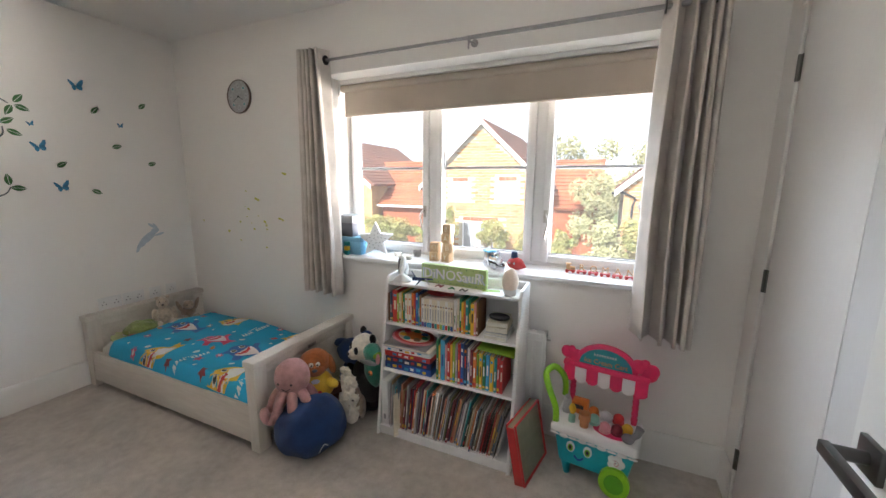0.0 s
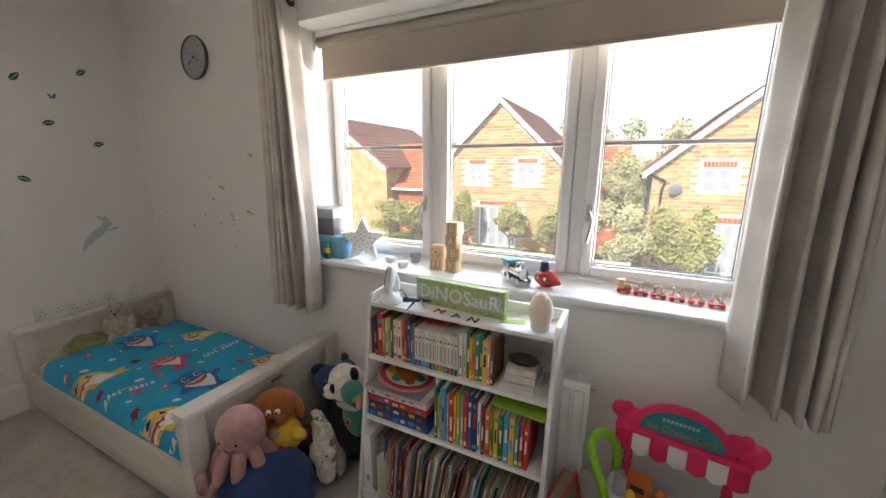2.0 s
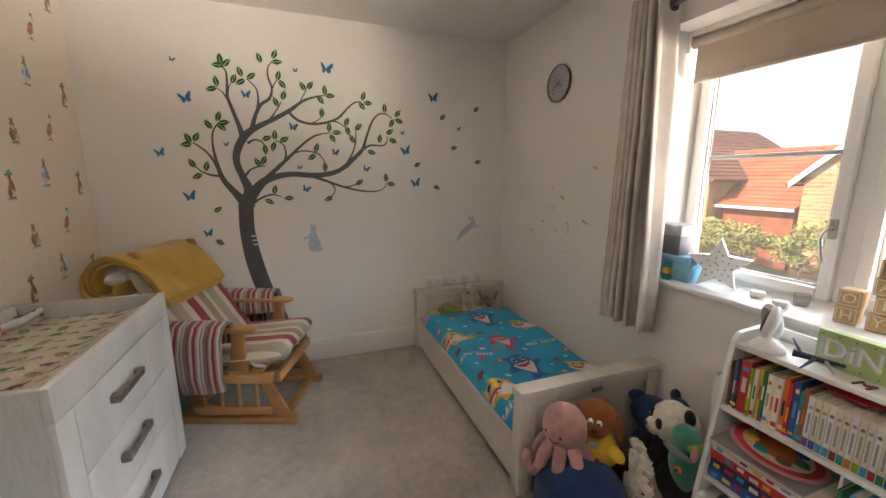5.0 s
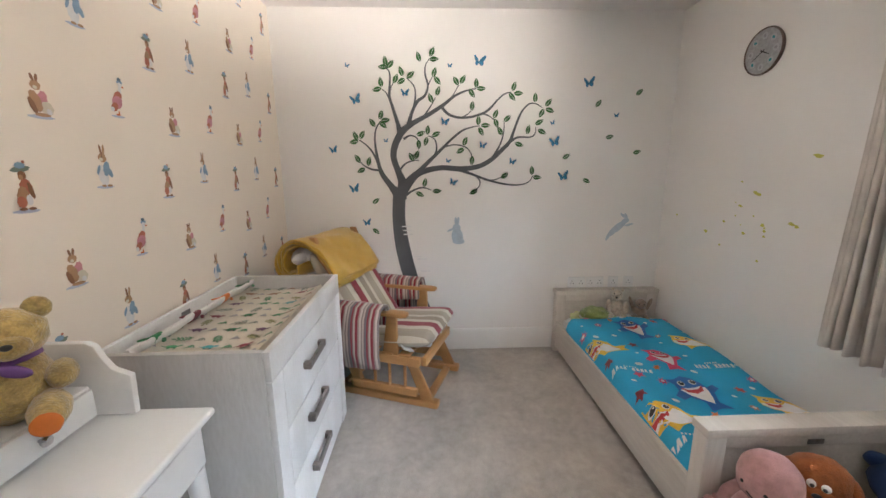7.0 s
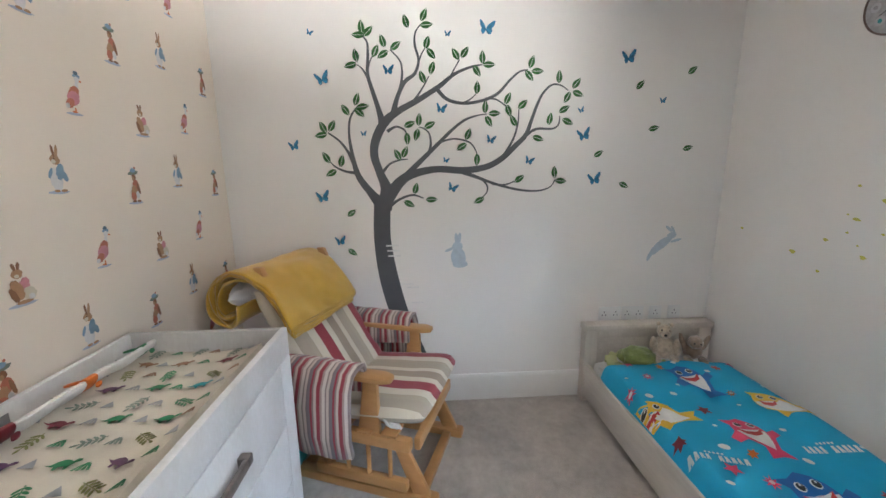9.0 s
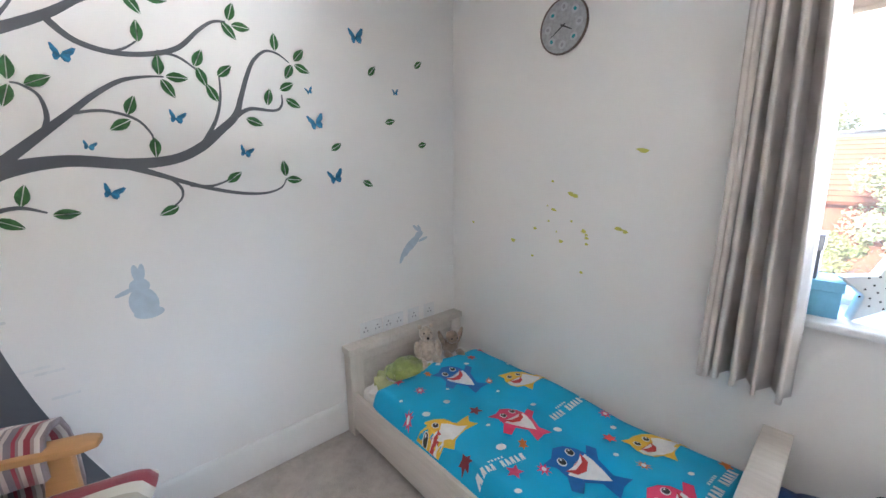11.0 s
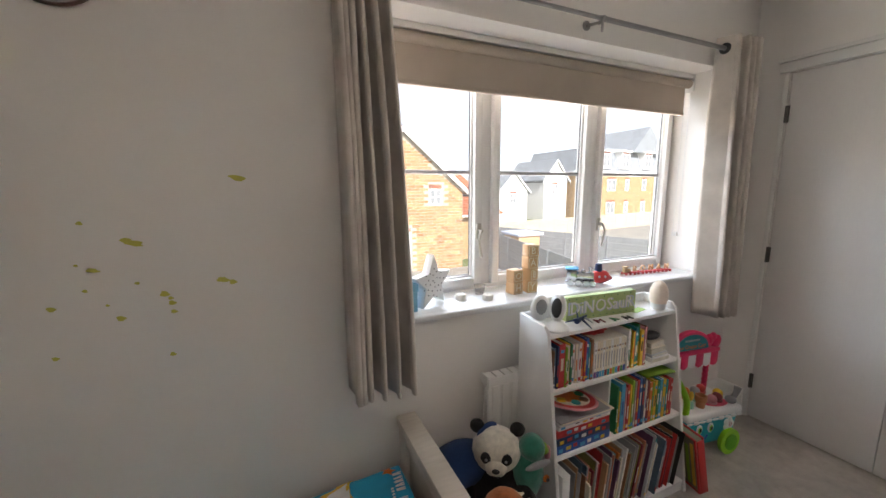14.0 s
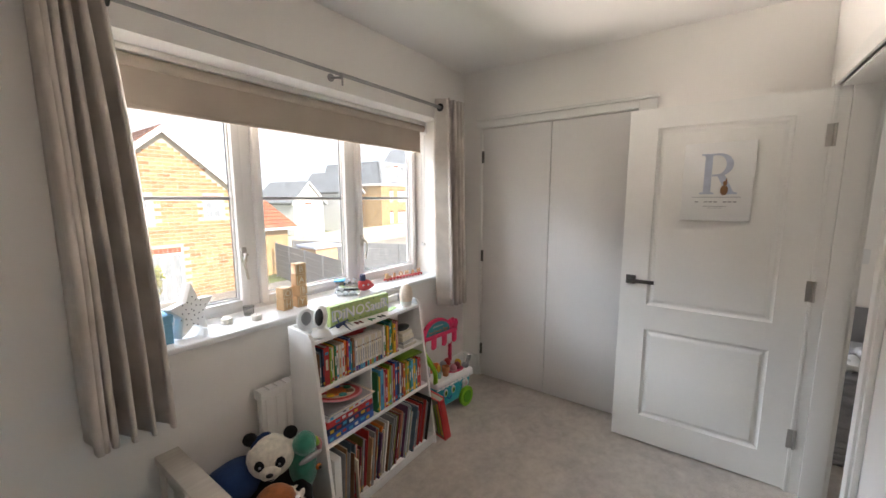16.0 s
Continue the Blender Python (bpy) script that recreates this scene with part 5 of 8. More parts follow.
DINO = [[(-0.040, 0.002), (-0.026, 0.001), (-0.016, 0.012), (-0.004, 0.017), (0.010, 0.014), (0.018, 0.008), (0.026, 0.016), (0.036, 0.014), (0.037, 0.008), (0.026, 0.003), (0.018, -0.005), (0.016, -0.018), (0.010, -0.018), (0.009, -0.008), (-0.006, -0.008), (-0.008, -0.018), (-0.014, -0.018), (-0.016, -0.006), (-0.026, -0.004)]]
rng = random.Random(9)
for i in range(11):
    for j in range(7):
        x, y = 0.045 + i * 0.073 + rng.uniform(-0.008, 0.008), 0.035 + j * 0.062 + rng.uniform(-0.006, 0.006)
        if j % 2 == 0:
            if (i + j) % 3 == 0:
                print_on_mat("printed_peak", SOLID, "grey", x, y, 90 + rng.uniform(-8, 8), 0.95)
            else:
                print_on_mat("printed_peak", PEAK, rng.choice(["green", "umber", "grey", "moss"]), x, y, 90 + rng.uniform(-8, 8), 0.95)
        elif (i + j) % 2:
            print_on_mat("printed_sprig", SPRIG, rng.choice(["olive", "green", "moss"]), x, y, rng.uniform(-70, 70), 0.9)
        else:
            print_on_mat("printed_dinosaur", DINO, rng.choice(["plum", "maroon", "teal", "umber", "green"]), x, y, 90 + rng.uniform(-25, 25), 0.85)
r = thing("folded_muslin", (-3.275, 0.118, 0.829), "long folded white muslin cloth printed with coloured dinosaurs", "folded cloth", rz=-2)
bm = B()
tube(bm, [(0.78 * k / 26, 0.004 * math.sin(k * 0.7), 0.0025 * math.sin(k * 1.3)) for k in range(27)], [0.012 + 0.0008 * math.sin(k * 2.1) for k in range(27)], 14, 2.3)
part("cloth", bm, SHEET, r)
for x, c in ((0.04, "green"), (0.24, "orange"), (0.45, "maroon"), (0.66, "green")):
    bm = B()
    tube(bm, [(x - 0.016 + 0.008 * k, 0, 0.0006) for k in range(5)], [0.0134] * 5, 14, 2.3)
    part("printed_band", bm, PAL[c], r)
    for d in (-1, 1):
        bm = B()
        prism(bm, [(x + p, q + 0.036 * d, -0.001) for p, q in disc(10, 0.018, 0.007, turn=d * 35)], (0, 0, 0.004))
        part("printed_tail", bm, PAL[c], r, smooth=False)

# ---- glider chair ----
ST = stripes("striped_cushion", [(0.42, 0.36, 0.27), (0.62, 0.56, 0.45), (0.28, 0.035, 0.05), (0.62, 0.56, 0.45), (0.33, 0.27, 0.20), (0.62, 0.56, 0.45), (0.40, 0.34, 0.26)], 0.30)
STN = stripes("striped_armrest", [(0.27, 0.19, 0.17), (0.55, 0.45, 0.38), (0.28, 0.035, 0.05), (0.35, 0.25, 0.22), (0.60, 0.52, 0.45), (0.26, 0.20, 0.19), (0.52, 0.42, 0.36), (0.20, 0.16, 0.17), (0.30, 0.04, 0.06)], 0.10)
gl = thing("glider_chair", (-3.72, 0.83, 0), "honey beech glider nursing chair with striped cushions", "chair", rz=70)
# local x runs to the front, y to its left
for y in (-0.225, 0.225):
    s = 1 if y > 0 else -1
    fb = bx("base_foot", (-0.34, y - 0.03, 0.0), (0.36, y + 0.03, 0.045), OAK, gl, 0.012)
    bx("swing_rail", (-0.20, y + s * 0.035 - 0.018, 0.075), (0.24, y + s * 0.035 + 0.018, 0.125), OAK, gl, 0.01)
    for x in (-0.14, -0.04, 0.06, 0.16):
        bm = B()
        cyl(bm, (x, y + s * 0.035, 0.12), (x, y + s * 0.035, 0.275), 0.010, n=10)
        part("spindle", bm, OAK, gl)
    bx("seat_rail", (-0.26, y + s * 0.035 - 0.02, 0.27), (0.26, y + s * 0.035 + 0.02, 0.325), OAK, gl, 0.008)
    for x0, x1 in ((-0.24, -0.20), (0.20, 0.24)):
        bm = B()
        prism(bm, [(x0 + 0.05, y - 0.012, 0.04), (x1 + 0.09, y - 0.012, 0.04), (x1 - 0.02, y - 0.012, 0.27), (x0 - 0.04, y - 0.012, 0.27)], (0, 0.024, 0), 0.003)
        part("link_arm", bm, OAK, gl)
    bm = B()
    prism(bm, [(0.02, y + s * 0.03 - 0.012, 0.32), (0.12, y + s * 0.03 - 0.012, 0.32), (0.115, y + s * 0.03 - 0.012, 0.565), (0.055, y + s * 0.03 - 0.012, 0.565)], (0, 0.026, 0), 0.004)
    part("arm_post", bm, OAK, gl)
    bm = B()
    prism(bm, [(-0.30, y - 0.035 + s * 0.03, 0.568), (0.145, y - 0.038 + s * 0.03, 0.568), (0.185, y - 0.02 + s * 0.03, 0.568), (0.185, y + 0.02 + s * 0.03, 0.568), (0.145, y + 0.038 + s * 0.03, 0.568), (-0.30, y + 0.035 + s * 0.03, 0.568)], (0, 0, 0.024), 0.006)
    part("armrest", bm, OAK, gl)
for x in (-0.30, 0.28):
    bx("cross_bar", (x - 0.022, -0.194, 0.006), (x + 0.022, 0.194, 0.04), OAK, gl, 0.006)
bx("front_rail", (0.262, -0.24, 0.262), (0.29, 0.24, 0.32), OAK, gl, 0.006)
for i in range(4):
    bx("seat_slat", (-0.20 + i * 0.11, -0.28, 0.327), (-0.13 + i * 0.11, 0.28, 0.34), OAK, gl, 0.003)
for y in (-0.23, 0.23):
    bm = B()
    prism(bm, [(-0.18, y - 0.014, 0.33), (-0.13, y - 0.014, 0.33), (-0.42, y - 0.014, 1.0), (-0.46, y - 0.014, 1.0)], (0, 0.028, 0), 0.004)
    part("back_post", bm, OAK, gl)


def pad(name, L1, W1, T1, m, mtx, parent, label="", along=1, puff=0.35):
    """A stuffed cushion; its stripes run along its length."""
    bm = B()
    uv = bm.loops.layers.uv.new("UVMap")
    N1, N2 = 22, 18
    faces = []
    sides = []
    for s in (1, -1):
        g = []
        for i in range(N1 + 1):
            row = []
            for j in range(N2 + 1):
                u, v = 2 * i / N1 - 1, 2 * j / N2 - 1
                e = max(0.0, (1 - abs(u) ** 6) * (1 - abs(v) ** 6)) ** puff
                z = s * T1 / 2 * e * (0.93 + 0.10 * noise.noise(Vector((u * 3, v * 3, s * 5 + L1))))
                rc = 1 - 0.06 * (abs(u) ** 4) * (abs(v) ** 4)
                row.append(bm.verts.new(Vector((u * L1 / 2 * rc, v * W1 / 2 * rc, z))))
            g.append(row)
        for i in range(N1):
            for j in range(N2):
                q = (g[i][j], g[i + 1][j], g[i + 1][j + 1], g[i][j + 1])
                f = bm.faces.new(q if s > 0 else q[::-1])
                for lp in f.loops:
                    lp[uv].uv = (lp.vert.co.y + 0.5, lp.vert.co.x + 0.5) if along else (lp.vert.co.x + 0.5, lp.vert.co.y + 0.5)
    bmesh.ops.remove_doubles(bm, verts=bm.verts[:], dist=0.0008)
    moved(bm, 0, mtx)
    return part(name, bm, m, parent, label, angle=70)


pad("seat_cushion", 0.56, 0.54, 0.11, ST, pose(0.05, 0, 0.40, 0, -6, 0), gl, "striped beige and burgundy seat cushion")
pad("back_cushion", 0.66, 0.54, 0.12, ST, pose(-0.285, 0, 0.632, 0, 57 - 180, 0), gl, "striped beige and burgundy back cushion")
for y, s in ((-0.30, -1), (0.30, 1)):
    bm = B()
    uv = bm.loops.layers.uv.new("UVMap")
    prof = [(s * 0.075, 0.26), (s * 0.09, 0.34), (s * 0.085, 0.46), (s * 0.072, 0.57), (s * 0.045, 0.622), (0, 0.635), (-s * 0.045, 0.622), (-s * 0.065, 0.56), (-s * 0.06, 0.47)]
    nn = 26
    rows = []
    for i in range(nn + 1):
        x = -0.33 + 0.39 * i / nn
        rows.append([bm.verts.new((x, y + a * (1 + 0.22 * noise.noise(Vector((x * 11, b * 7, y)))), 0.03 * (b < 0.5) + b - 0.02 * (1 - abs(2 * i / nn - 1)) * (k in (0, 8)))) for k, (a, b) in enumerate(prof)])
    for a, b in zip(rows, rows[1:]):
        for k in range(len(prof) - 1):
            f = bm.faces.new((a[k], a[k + 1], b[k + 1], b[k]))
            for lp in f.loops:
                lp[uv].uv = (lp.vert.co.x + 1, lp.vert.co.z)
    o = part("armrest_cover", bm, STN, gl, "striped padded armrest cover", angle=80)
    so = o.modifiers.new("thickness", "SOLIDIFY")
    so.thickness, so.offset = 0.022, 0.0
bm = B()
for k in range(3):
    tube(bm, smooth_line([(0.13, -0.25 + k * 0.012, 0.40), (0.16, -0.26 + k * 0.02, 0.37), (0.19 + k * 0.01, -0.25, 0.36), (0.18, -0.23 + k * 0.012, 0.34)], 4), 0.006, 6)
part("tie_bow", bm, SHEET, gl, "white cotton tie")

bk = thing("mustard_blanket", (-3.858, 0.368, 0.852), "folded mustard yellow fleece blanket over the chair back", "blanket", rz=70)
PATHB = smooth_line([(0.236, -0.095), (0.205, -0.035), (0.150, 0.045), (0.078, 0.112), (-0.04, 0.140), (-0.145, 0.100), (-0.195, 0.02), (-0.19, -0.08), (-0.11, -0.125), (-0.04, -0.09), (-0.02, -0.02)], 6)
for k in range(4):
    bm = B()
    rows = []
    nn = 40
    f = 1 - 0.10 * k
    for i, (px, pz) in enumerate(PATHB[: len(PATHB) - 5 * k]):
        w = 0.264 + 0.008 * math.sin(i * 0.35 + k * 2) - k * 0.006
        cx, cz = (-0.06, 0.02)
        qx, qz = (cx + (px - cx) * f, cz + (pz - cz) * f) if i > 16 else (px, pz - 0.013 * k)
        rows.append([bm.verts.new((qx + 0.004 * math.sin(j * 0.21 + i * 0.1 + k), -w + 2 * w * j / nn, qz + 0.016 * noise.noise(Vector((i * 0.09 + j * 0.05, j * 0.045, k * 3))) + 0.005 * noise.noise(Vector((i * 0.35, j * 0.22 + i * 0.1, 7 + k))))) for j in range(nn + 1)])
    for a, b in zip(rows, rows[1:]):
        for j in range(nn):
            bm.faces.new((a[j], a[j + 1], b[j + 1], b[j]))
    o = part("fold", bm, MUSTARD, bk, angle=80)
    so = o.modifiers.new("thickness", "SOLIDIFY")
    so.thickness, so.offset = 0.011, -1
bm = B()
ball(bm, (-0.07, 0.0, 0.01), (0.085, 0.245, 0.075), 22, bumpy=0.25)
part("rolled_lining", bm, SHEET, bk, "pale rolled cloth inside the blanket")
bg = thing("storage_bag", (-3.62, 0.33, 0.0), "soft teal cloth bag under the chair", "bag")
bm = B()
box(bm, (-0.12, -0.1, 0), (0.12, 0.12, 0.24), 0.04, 3)
for v in bm.verts:
    v.co += Vector((noise.noise(v.co * 9), noise.noise(v.co * 9 + Vector((3, 1, 2))), 0)) * 0.02
part("body", bm, PAL["teal"], bg)

# ---- dressing table ----
dt = thing("dressing_table", (-2.395, 0.04, 0), "small white painted dressing table with curved gallery", "dressing table")
TW, TD, TH = 0.70, 0.40, 0.75
bm = B()
box(bm, (0.05, -0.005, TH - 0.022), (0.05 + TW, TD, TH), 0.008, 3)
part("top", bm, TRIM, dt)
bx("apron", (0.075, 0.02, TH - 0.16), (0.025 + TW, TD - 0.03, TH - 0.0225), TRIM, dt, 0.004)
for x in (0.095, TW - 0.0):
    for y in (0.045, TD - 0.055):
        bm = B()
        pts = [(x, y, TH - 0.161), (x - (0.012 if x < 0.3 else -0.012), y, 0.42), (x, y, 0.2), (x - (0.02 if x < 0.3 else -0.02), y, 0.0)]
        tube(bm, smooth_line(pts, 5), [0.026, 0.026, 0.025, 0.024, 0.022, 0.021, 0.020, 0.019, 0.018, 0.017, 0.016, 0.016, 0.016, 0.017, 0.018, 0.019], 12)
        part("leg", bm, TRIM, dt)
dw = bx("drawer", (0.14, TD - 0.0295, TH - 0.145), (TW - 0.04, TD - 0.014, TH - 0.035), TRIM, dt, 0.004)
bx("gallery_box", (0.08, -0.02, TH + 0.0005), (0.03 + TW, 0.10, TH + 0.09), TRIM, dt, 0.003)
for x in (0.059, TW + 0.031):
    bm = B()
    prism(bm, [(x, -0.02, TH + 0.001), (x, 0.205, TH + 0.001), (x, 0.21, TH + 0.115), (x, 0.195, TH + 0.122), (x, 0.165, TH + 0.135), (x, 0.145, TH + 0.165), (x, 0.13, TH + 0.20), (x, 0.11, TH + 0.21), (x, -0.02, TH + 0.21)], (0.02, 0, 0), 0.004)
    part("gallery_side", bm, TRIM, dt)
for x0, x1 in ((0.086, 0.38), (0.39, 0.725)):
    d = bx("small_drawer", (x0, 0.1005, TH + 0.008), (x1, 0.113, TH + 0.084), TRIM, dt, 0.003)
    bm = B()
    lathe(bm, [(0.004, 0), (0.004, 0.008), (0.012, 0.012), (0.014, 0.018), (0.009, 0.024), (0.0, 0.025)], n=16)
    moved(bm, 0, pose((x0 + x1) / 2, 0.113, TH + 0.046, -90))
    part("knob", bm, SILVER, d, "round chrome knob")
bx("back_board", (0.0795, -0.032, TH + 0.0005), (0.03 + TW, -0.0205, TH + 0.22), TRIM, dt, 0.004)


def soft(name, at, label, category, pieces, group="", rz=0.0, s=1.0):
    """A stuffed toy of rounded pieces: (part, material, [(centre, radii, turn)...])."""
    t = thing(name, at, label, category, group, rz=rz)
    for nm, m, balls in pieces:
        bm = B()
        for c, r, *rot in balls:
            r = (r, r, r) if isinstance(r, (int, float)) else r
            ball(bm, [v * s for v in c], [v * s for v in r], 18, rot[0] if rot else (0, 0, 0), 0.06)
        part(nm, bm, m, t)
    return t


def eye_pair(x, y, z, g, r=0.006):
    return [("eye", BLACK, [((x, y - g, z), r)]), ("eye", BLACK, [((x, y + g, z), r)])]


soft("teddy_bear", (-2.20, 0.085, 0.842), "golden teddy bear with a purple ribbon on the dressing table", "teddy bear", [
    ("body", HONEYF, [((0, 0, 0.075), (0.075, 0.085, 0.09))]), ("head", HONEYF, [((-0.01, 0.02, 0.20), (0.07, 0.06, 0.06)), ((-0.02, 0.07, 0.185), (0.035, 0.03, 0.027))]),
    ("ear", HONEYF, [((-0.065, 0.01, 0.25), (0.026, 0.014, 0.026))]), ("ear", HONEYF, [((0.05, 0.01, 0.255), (0.026, 0.014, 0.026))]),
    ("arm", HONEYF, [((-0.085, 0.04, 0.09), (0.03, 0.055, 0.03))]), ("arm", HONEYF, [((0.085, 0.04, 0.09), (0.03, 0.055, 0.03))]),
    ("leg", HONEYF, [((-0.06, 0.10, 0.035), (0.037, 0.08, 0.035))]), ("leg", HONEYF, [((0.07, 0.10, 0.035), (0.037, 0.08, 0.035))]),
    ("paw_pad", PAL["orange"], [((-0.06, 0.178, 0.038), (0.026, 0.008, 0.026))]), ("paw_pad", PAL["orange"], [((0.07, 0.178, 0.038), (0.026, 0.008, 0.026))]),
    ("ribbon", PAL["purple"], [((0, 0.015, 0.148), (0.062, 0.062, 0.011)), ((0.02, 0.085, 0.135), (0.03, 0.007, 0.014), (0, 30, 0)), ((-0.02, 0.085, 0.135), (0.03, 0.007, 0.014), (0, -30, 0)), ((0.02, 0.09, 0.09), (0.008, 0.006, 0.045), (0, -15, 0))]),
    ("nose", BLACK, [((-0.02, 0.100, 0.195), (0.010, 0.006, 0.007))])], rz=-50, s=1.0)

# ---- toys on the bed ----
soft("polar_bear_toy", (-3.975, 2.44, 0.325), "small cream plush bear sitting against the headboard", "soft toy", [
    ("body", CREAMF, [((0, 0, 0.045), (0.042, 0.045, 0.055))]), ("head", CREAMF, [((0.008, -0.005, 0.125), (0.036, 0.030, 0.032)), ((0.038, -0.008, 0.120), (0.020, 0.016, 0.014))]),
    ("ear", CREAMF, [((-0.005, -0.028, 0.152), 0.010)]), ("ear", CREAMF, [((-0.005, 0.022, 0.152), 0.010)]),
    ("arm", CREAMF, [((0.025, -0.045, 0.06), (0.018, 0.016, 0.038), (0, -25, 0))]), ("arm", CREAMF, [((0.025, 0.045, 0.06), (0.018, 0.016, 0.038), (0, -25, 0))]),
    ("leg", CREAMF, [((0.06, -0.035, 0.015), (0.045, 0.02, 0.018))]), ("leg", CREAMF, [((0.06, 0.035, 0.015), (0.045, 0.02, 0.018))]), ("nose", BLACK, [((0.056, -0.008, 0.124), 0.006)]), *eye_pair(0.034, -0.006, 0.138, 0.014, 0.004)], s=1.3, rz=-25)
soft("bunny_toy", (-3.955, 2.60, 0.325), "small taupe plush bunny with floppy ears on the pillow", "soft toy", [
    ("body", TANF, [((0, 0, 0.035), (0.038, 0.042, 0.040))]), ("head", TANF, [((0.025, 0, 0.085), (0.034, 0.032, 0.030))]),
    ("ear", TANF, [((0.005, -0.045, 0.075), (0.014, 0.012, 0.045), (20, 0, 0))]), ("ear", TANF, [((0.005, 0.045, 0.075), (0.014, 0.012, 0.045), (-20, 0, 0))]),
    ("leg", TANF, [((0.055, -0.03, 0.012), (0.040, 0.018, 0.016))]), ("leg", TANF, [((0.055, 0.03, 0.012), (0.040, 0.018, 0.016))]), *eye_pair(0.055, 0, 0.09, 0.013, 0.004), ("comforter", CREAMF, [((0.08, 0.05, 0.0), (0.06, 0.05, 0.010))])], s=1.25, rz=-20)
tt = thing("turtle_cushion", (-3.91, 2.235, 0.322), "round olive green ruffled turtle cushion near the headboard", "cushion")
bm = B()
ball(bm, (-0.02, 0.02, 0.035), (0.08, 0.10, 0.052), 24, bumpy=0.25)
part("shell", bm, OLIVEF, tt)
bm = B()
rows = [[bm.verts.new(((0.075 + q * 0.055) * math.cos(a), (0.10 + q * 0.065) * math.sin(a), 0.022 - 0.012 * q + 0.014 * math.sin(a * 14) * q)) for a in [math.tau * k / 84 for k in range(84)]] for q in (0, 0.5, 1)]
for a, b in zip(rows, rows[1:]):
    for k in range(84):
        bm.faces.new((a[k], a[(k + 1) % 84], b[(k + 1) % 84], b[k]))
o = part("ruffle", bm, plain("ruffle_cloth", (0.50, 0.52, 0.26), 0.9), tt, angle=80)
so = o.modifiers.new("thickness", "SOLIDIFY")
so.thickness = 0.004

# ---- soft toys beside the bed ----
bag = thing("beanbag", (-2.288, 2.165, 0), "round navy velour beanbag on the floor by the bed", "beanbag")
bm = B()
k0 = 0
ball(bm, (0, 0, 0.142), (0.172, 0.18, 0.147), 36, bumpy=0.10)
for v in bm.verts:
    v.co.z = max(v.co.z, 0.002)
part("cover", bm, NAVYF, bag)
o = part("stitched_mark", (lambda b: (tube(b, smooth_line([(0.155, -0.115, 0.10), (0.165, -0.09, 0.13), (0.175, -0.075, 0.12)], 4), 0.002, 6), b)[1])(B()), PAL["white"], bag)

oc = thing("octopus_toy", (-2.380, 2.130, 0.245), "dusty pink plush octopus with a smile, sitting on the beanbag", "soft toy", rz=20)
bm = B()
ball(bm, (0, 0.025, 0.145), (0.090, 0.084, 0.098), 28, bumpy=0.03)
part("head", bm, ROSEF, oc)
for k in range(8):
    a = radians(-90 + (k - 3.5) * 44)
    d, s = Vector((math.cos(a), math.sin(a), 0)), Vector((-math.sin(a), math.cos(a), 0))
    sg = (1, -1, 1, -1, 1, -1, 1, -1)[k]
    o0 = Vector((0, 0.025, 0.085))
    pts = [o0 + d * 0.02, o0 + d * 0.065 + Vector((0, 0, -0.01)), o0 + d * 0.095 + Vector((0, 0, -0.05)), o0 + d * 0.105 + Vector((0, 0, -0.095))]
    cc = o0 + d * 0.118 + s * sg * 0.044 + Vector((0, 0, -0.098))
    for q in range(9):
        b_, rr = math.pi + q * 0.62, 0.045 - 0.0040 * q
        pts.append(cc + s * sg * rr * math.cos(b_) + Vector((0, 0, 1)) * rr * math.sin(b_) + d * 0.003 * q)
    bm = B()
    ln = smooth_line([tuple(p) for p in pts], 4)
    tube(bm, ln, [0.027 - 0.010 * i / len(ln) for i in range(len(ln))], 12)
    ball(bm, ln[-1], 0.0175, 12)
    part("tentacle", bm, ROSEF, oc)
for nm, c, r in (("eye", (-0.038, -0.048, 0.140), 0.0065), ("eye", (0.030, -0.051, 0.140), 0.0065)):
    bm = B()
    ball(bm, c, r, 12)
    part(nm, bm, BLACK, oc)
bm = B()
tube(bm, smooth_line([(-0.020, -0.054, 0.118), (0.002, -0.056, 0.108), (0.024, -0.053, 0.118)], 5), 0.0018, 6)
part("mouth", bm, BLACK, oc)

soft("puppy_toy", (-2.375, 2.305, 0.215), "russet plush dog with drooping ears and a yellow shirt", "soft toy", [
    ("head", BROWNF, [((0, 0, 0.19), (0.085, 0.075, 0.075)), ((0.0, -0.045, 0.17), (0.055, 0.045, 0.04))]), ("ear", BROWNF, [((0.085, 0, 0.17), (0.022, 0.035, 0.06), (0, -15, 0))]), ("ear", BROWNF, [((-0.085, 0, 0.17), (0.022, 0.035, 0.06), (0, 15, 0))]),
    ("shirt", PAL["yellow"], [((0.01, -0.012, 0.055), (0.088, 0.075, 0.085)), ((0.08, -0.05, 0.08), (0.045, 0.03, 0.025), (0, 15, -30))]), ("base", BROWNF, [((0.0, 0.02, -0.11), (0.08, 0.07, 0.14))]), ("leg", BROWNF, [((-0.03, -0.06, -0.01), (0.03, 0.05, 0.03))]), ("leg", BROWNF, [((0.05, -0.06, -0.01), (0.03, 0.05, 0.03))]), ("label_tag", PAL["silver"], [((0.0, -0.084, 0.115), (0.022, 0.003, 0.014))]),
    ("eye_white", PAL["white"], [((-0.018, -0.072, 0.208), 0.012)]), ("eye_white", PAL["white"], [((0.016, -0.072, 0.208), 0.012)]), ("eye", BLACK, [((-0.016, -0.082, 0.208), 0.006)]), ("eye", BLACK, [((0.014, -0.082, 0.208), 0.006)]), ("nose", BLACK, [((0, -0.092, 0.182), (0.014, 0.008, 0.009))]), ("badge", PAL["red"], [((0.02, -0.088, 0.05), (0.011, 0.004, 0.011))])], rz=42)
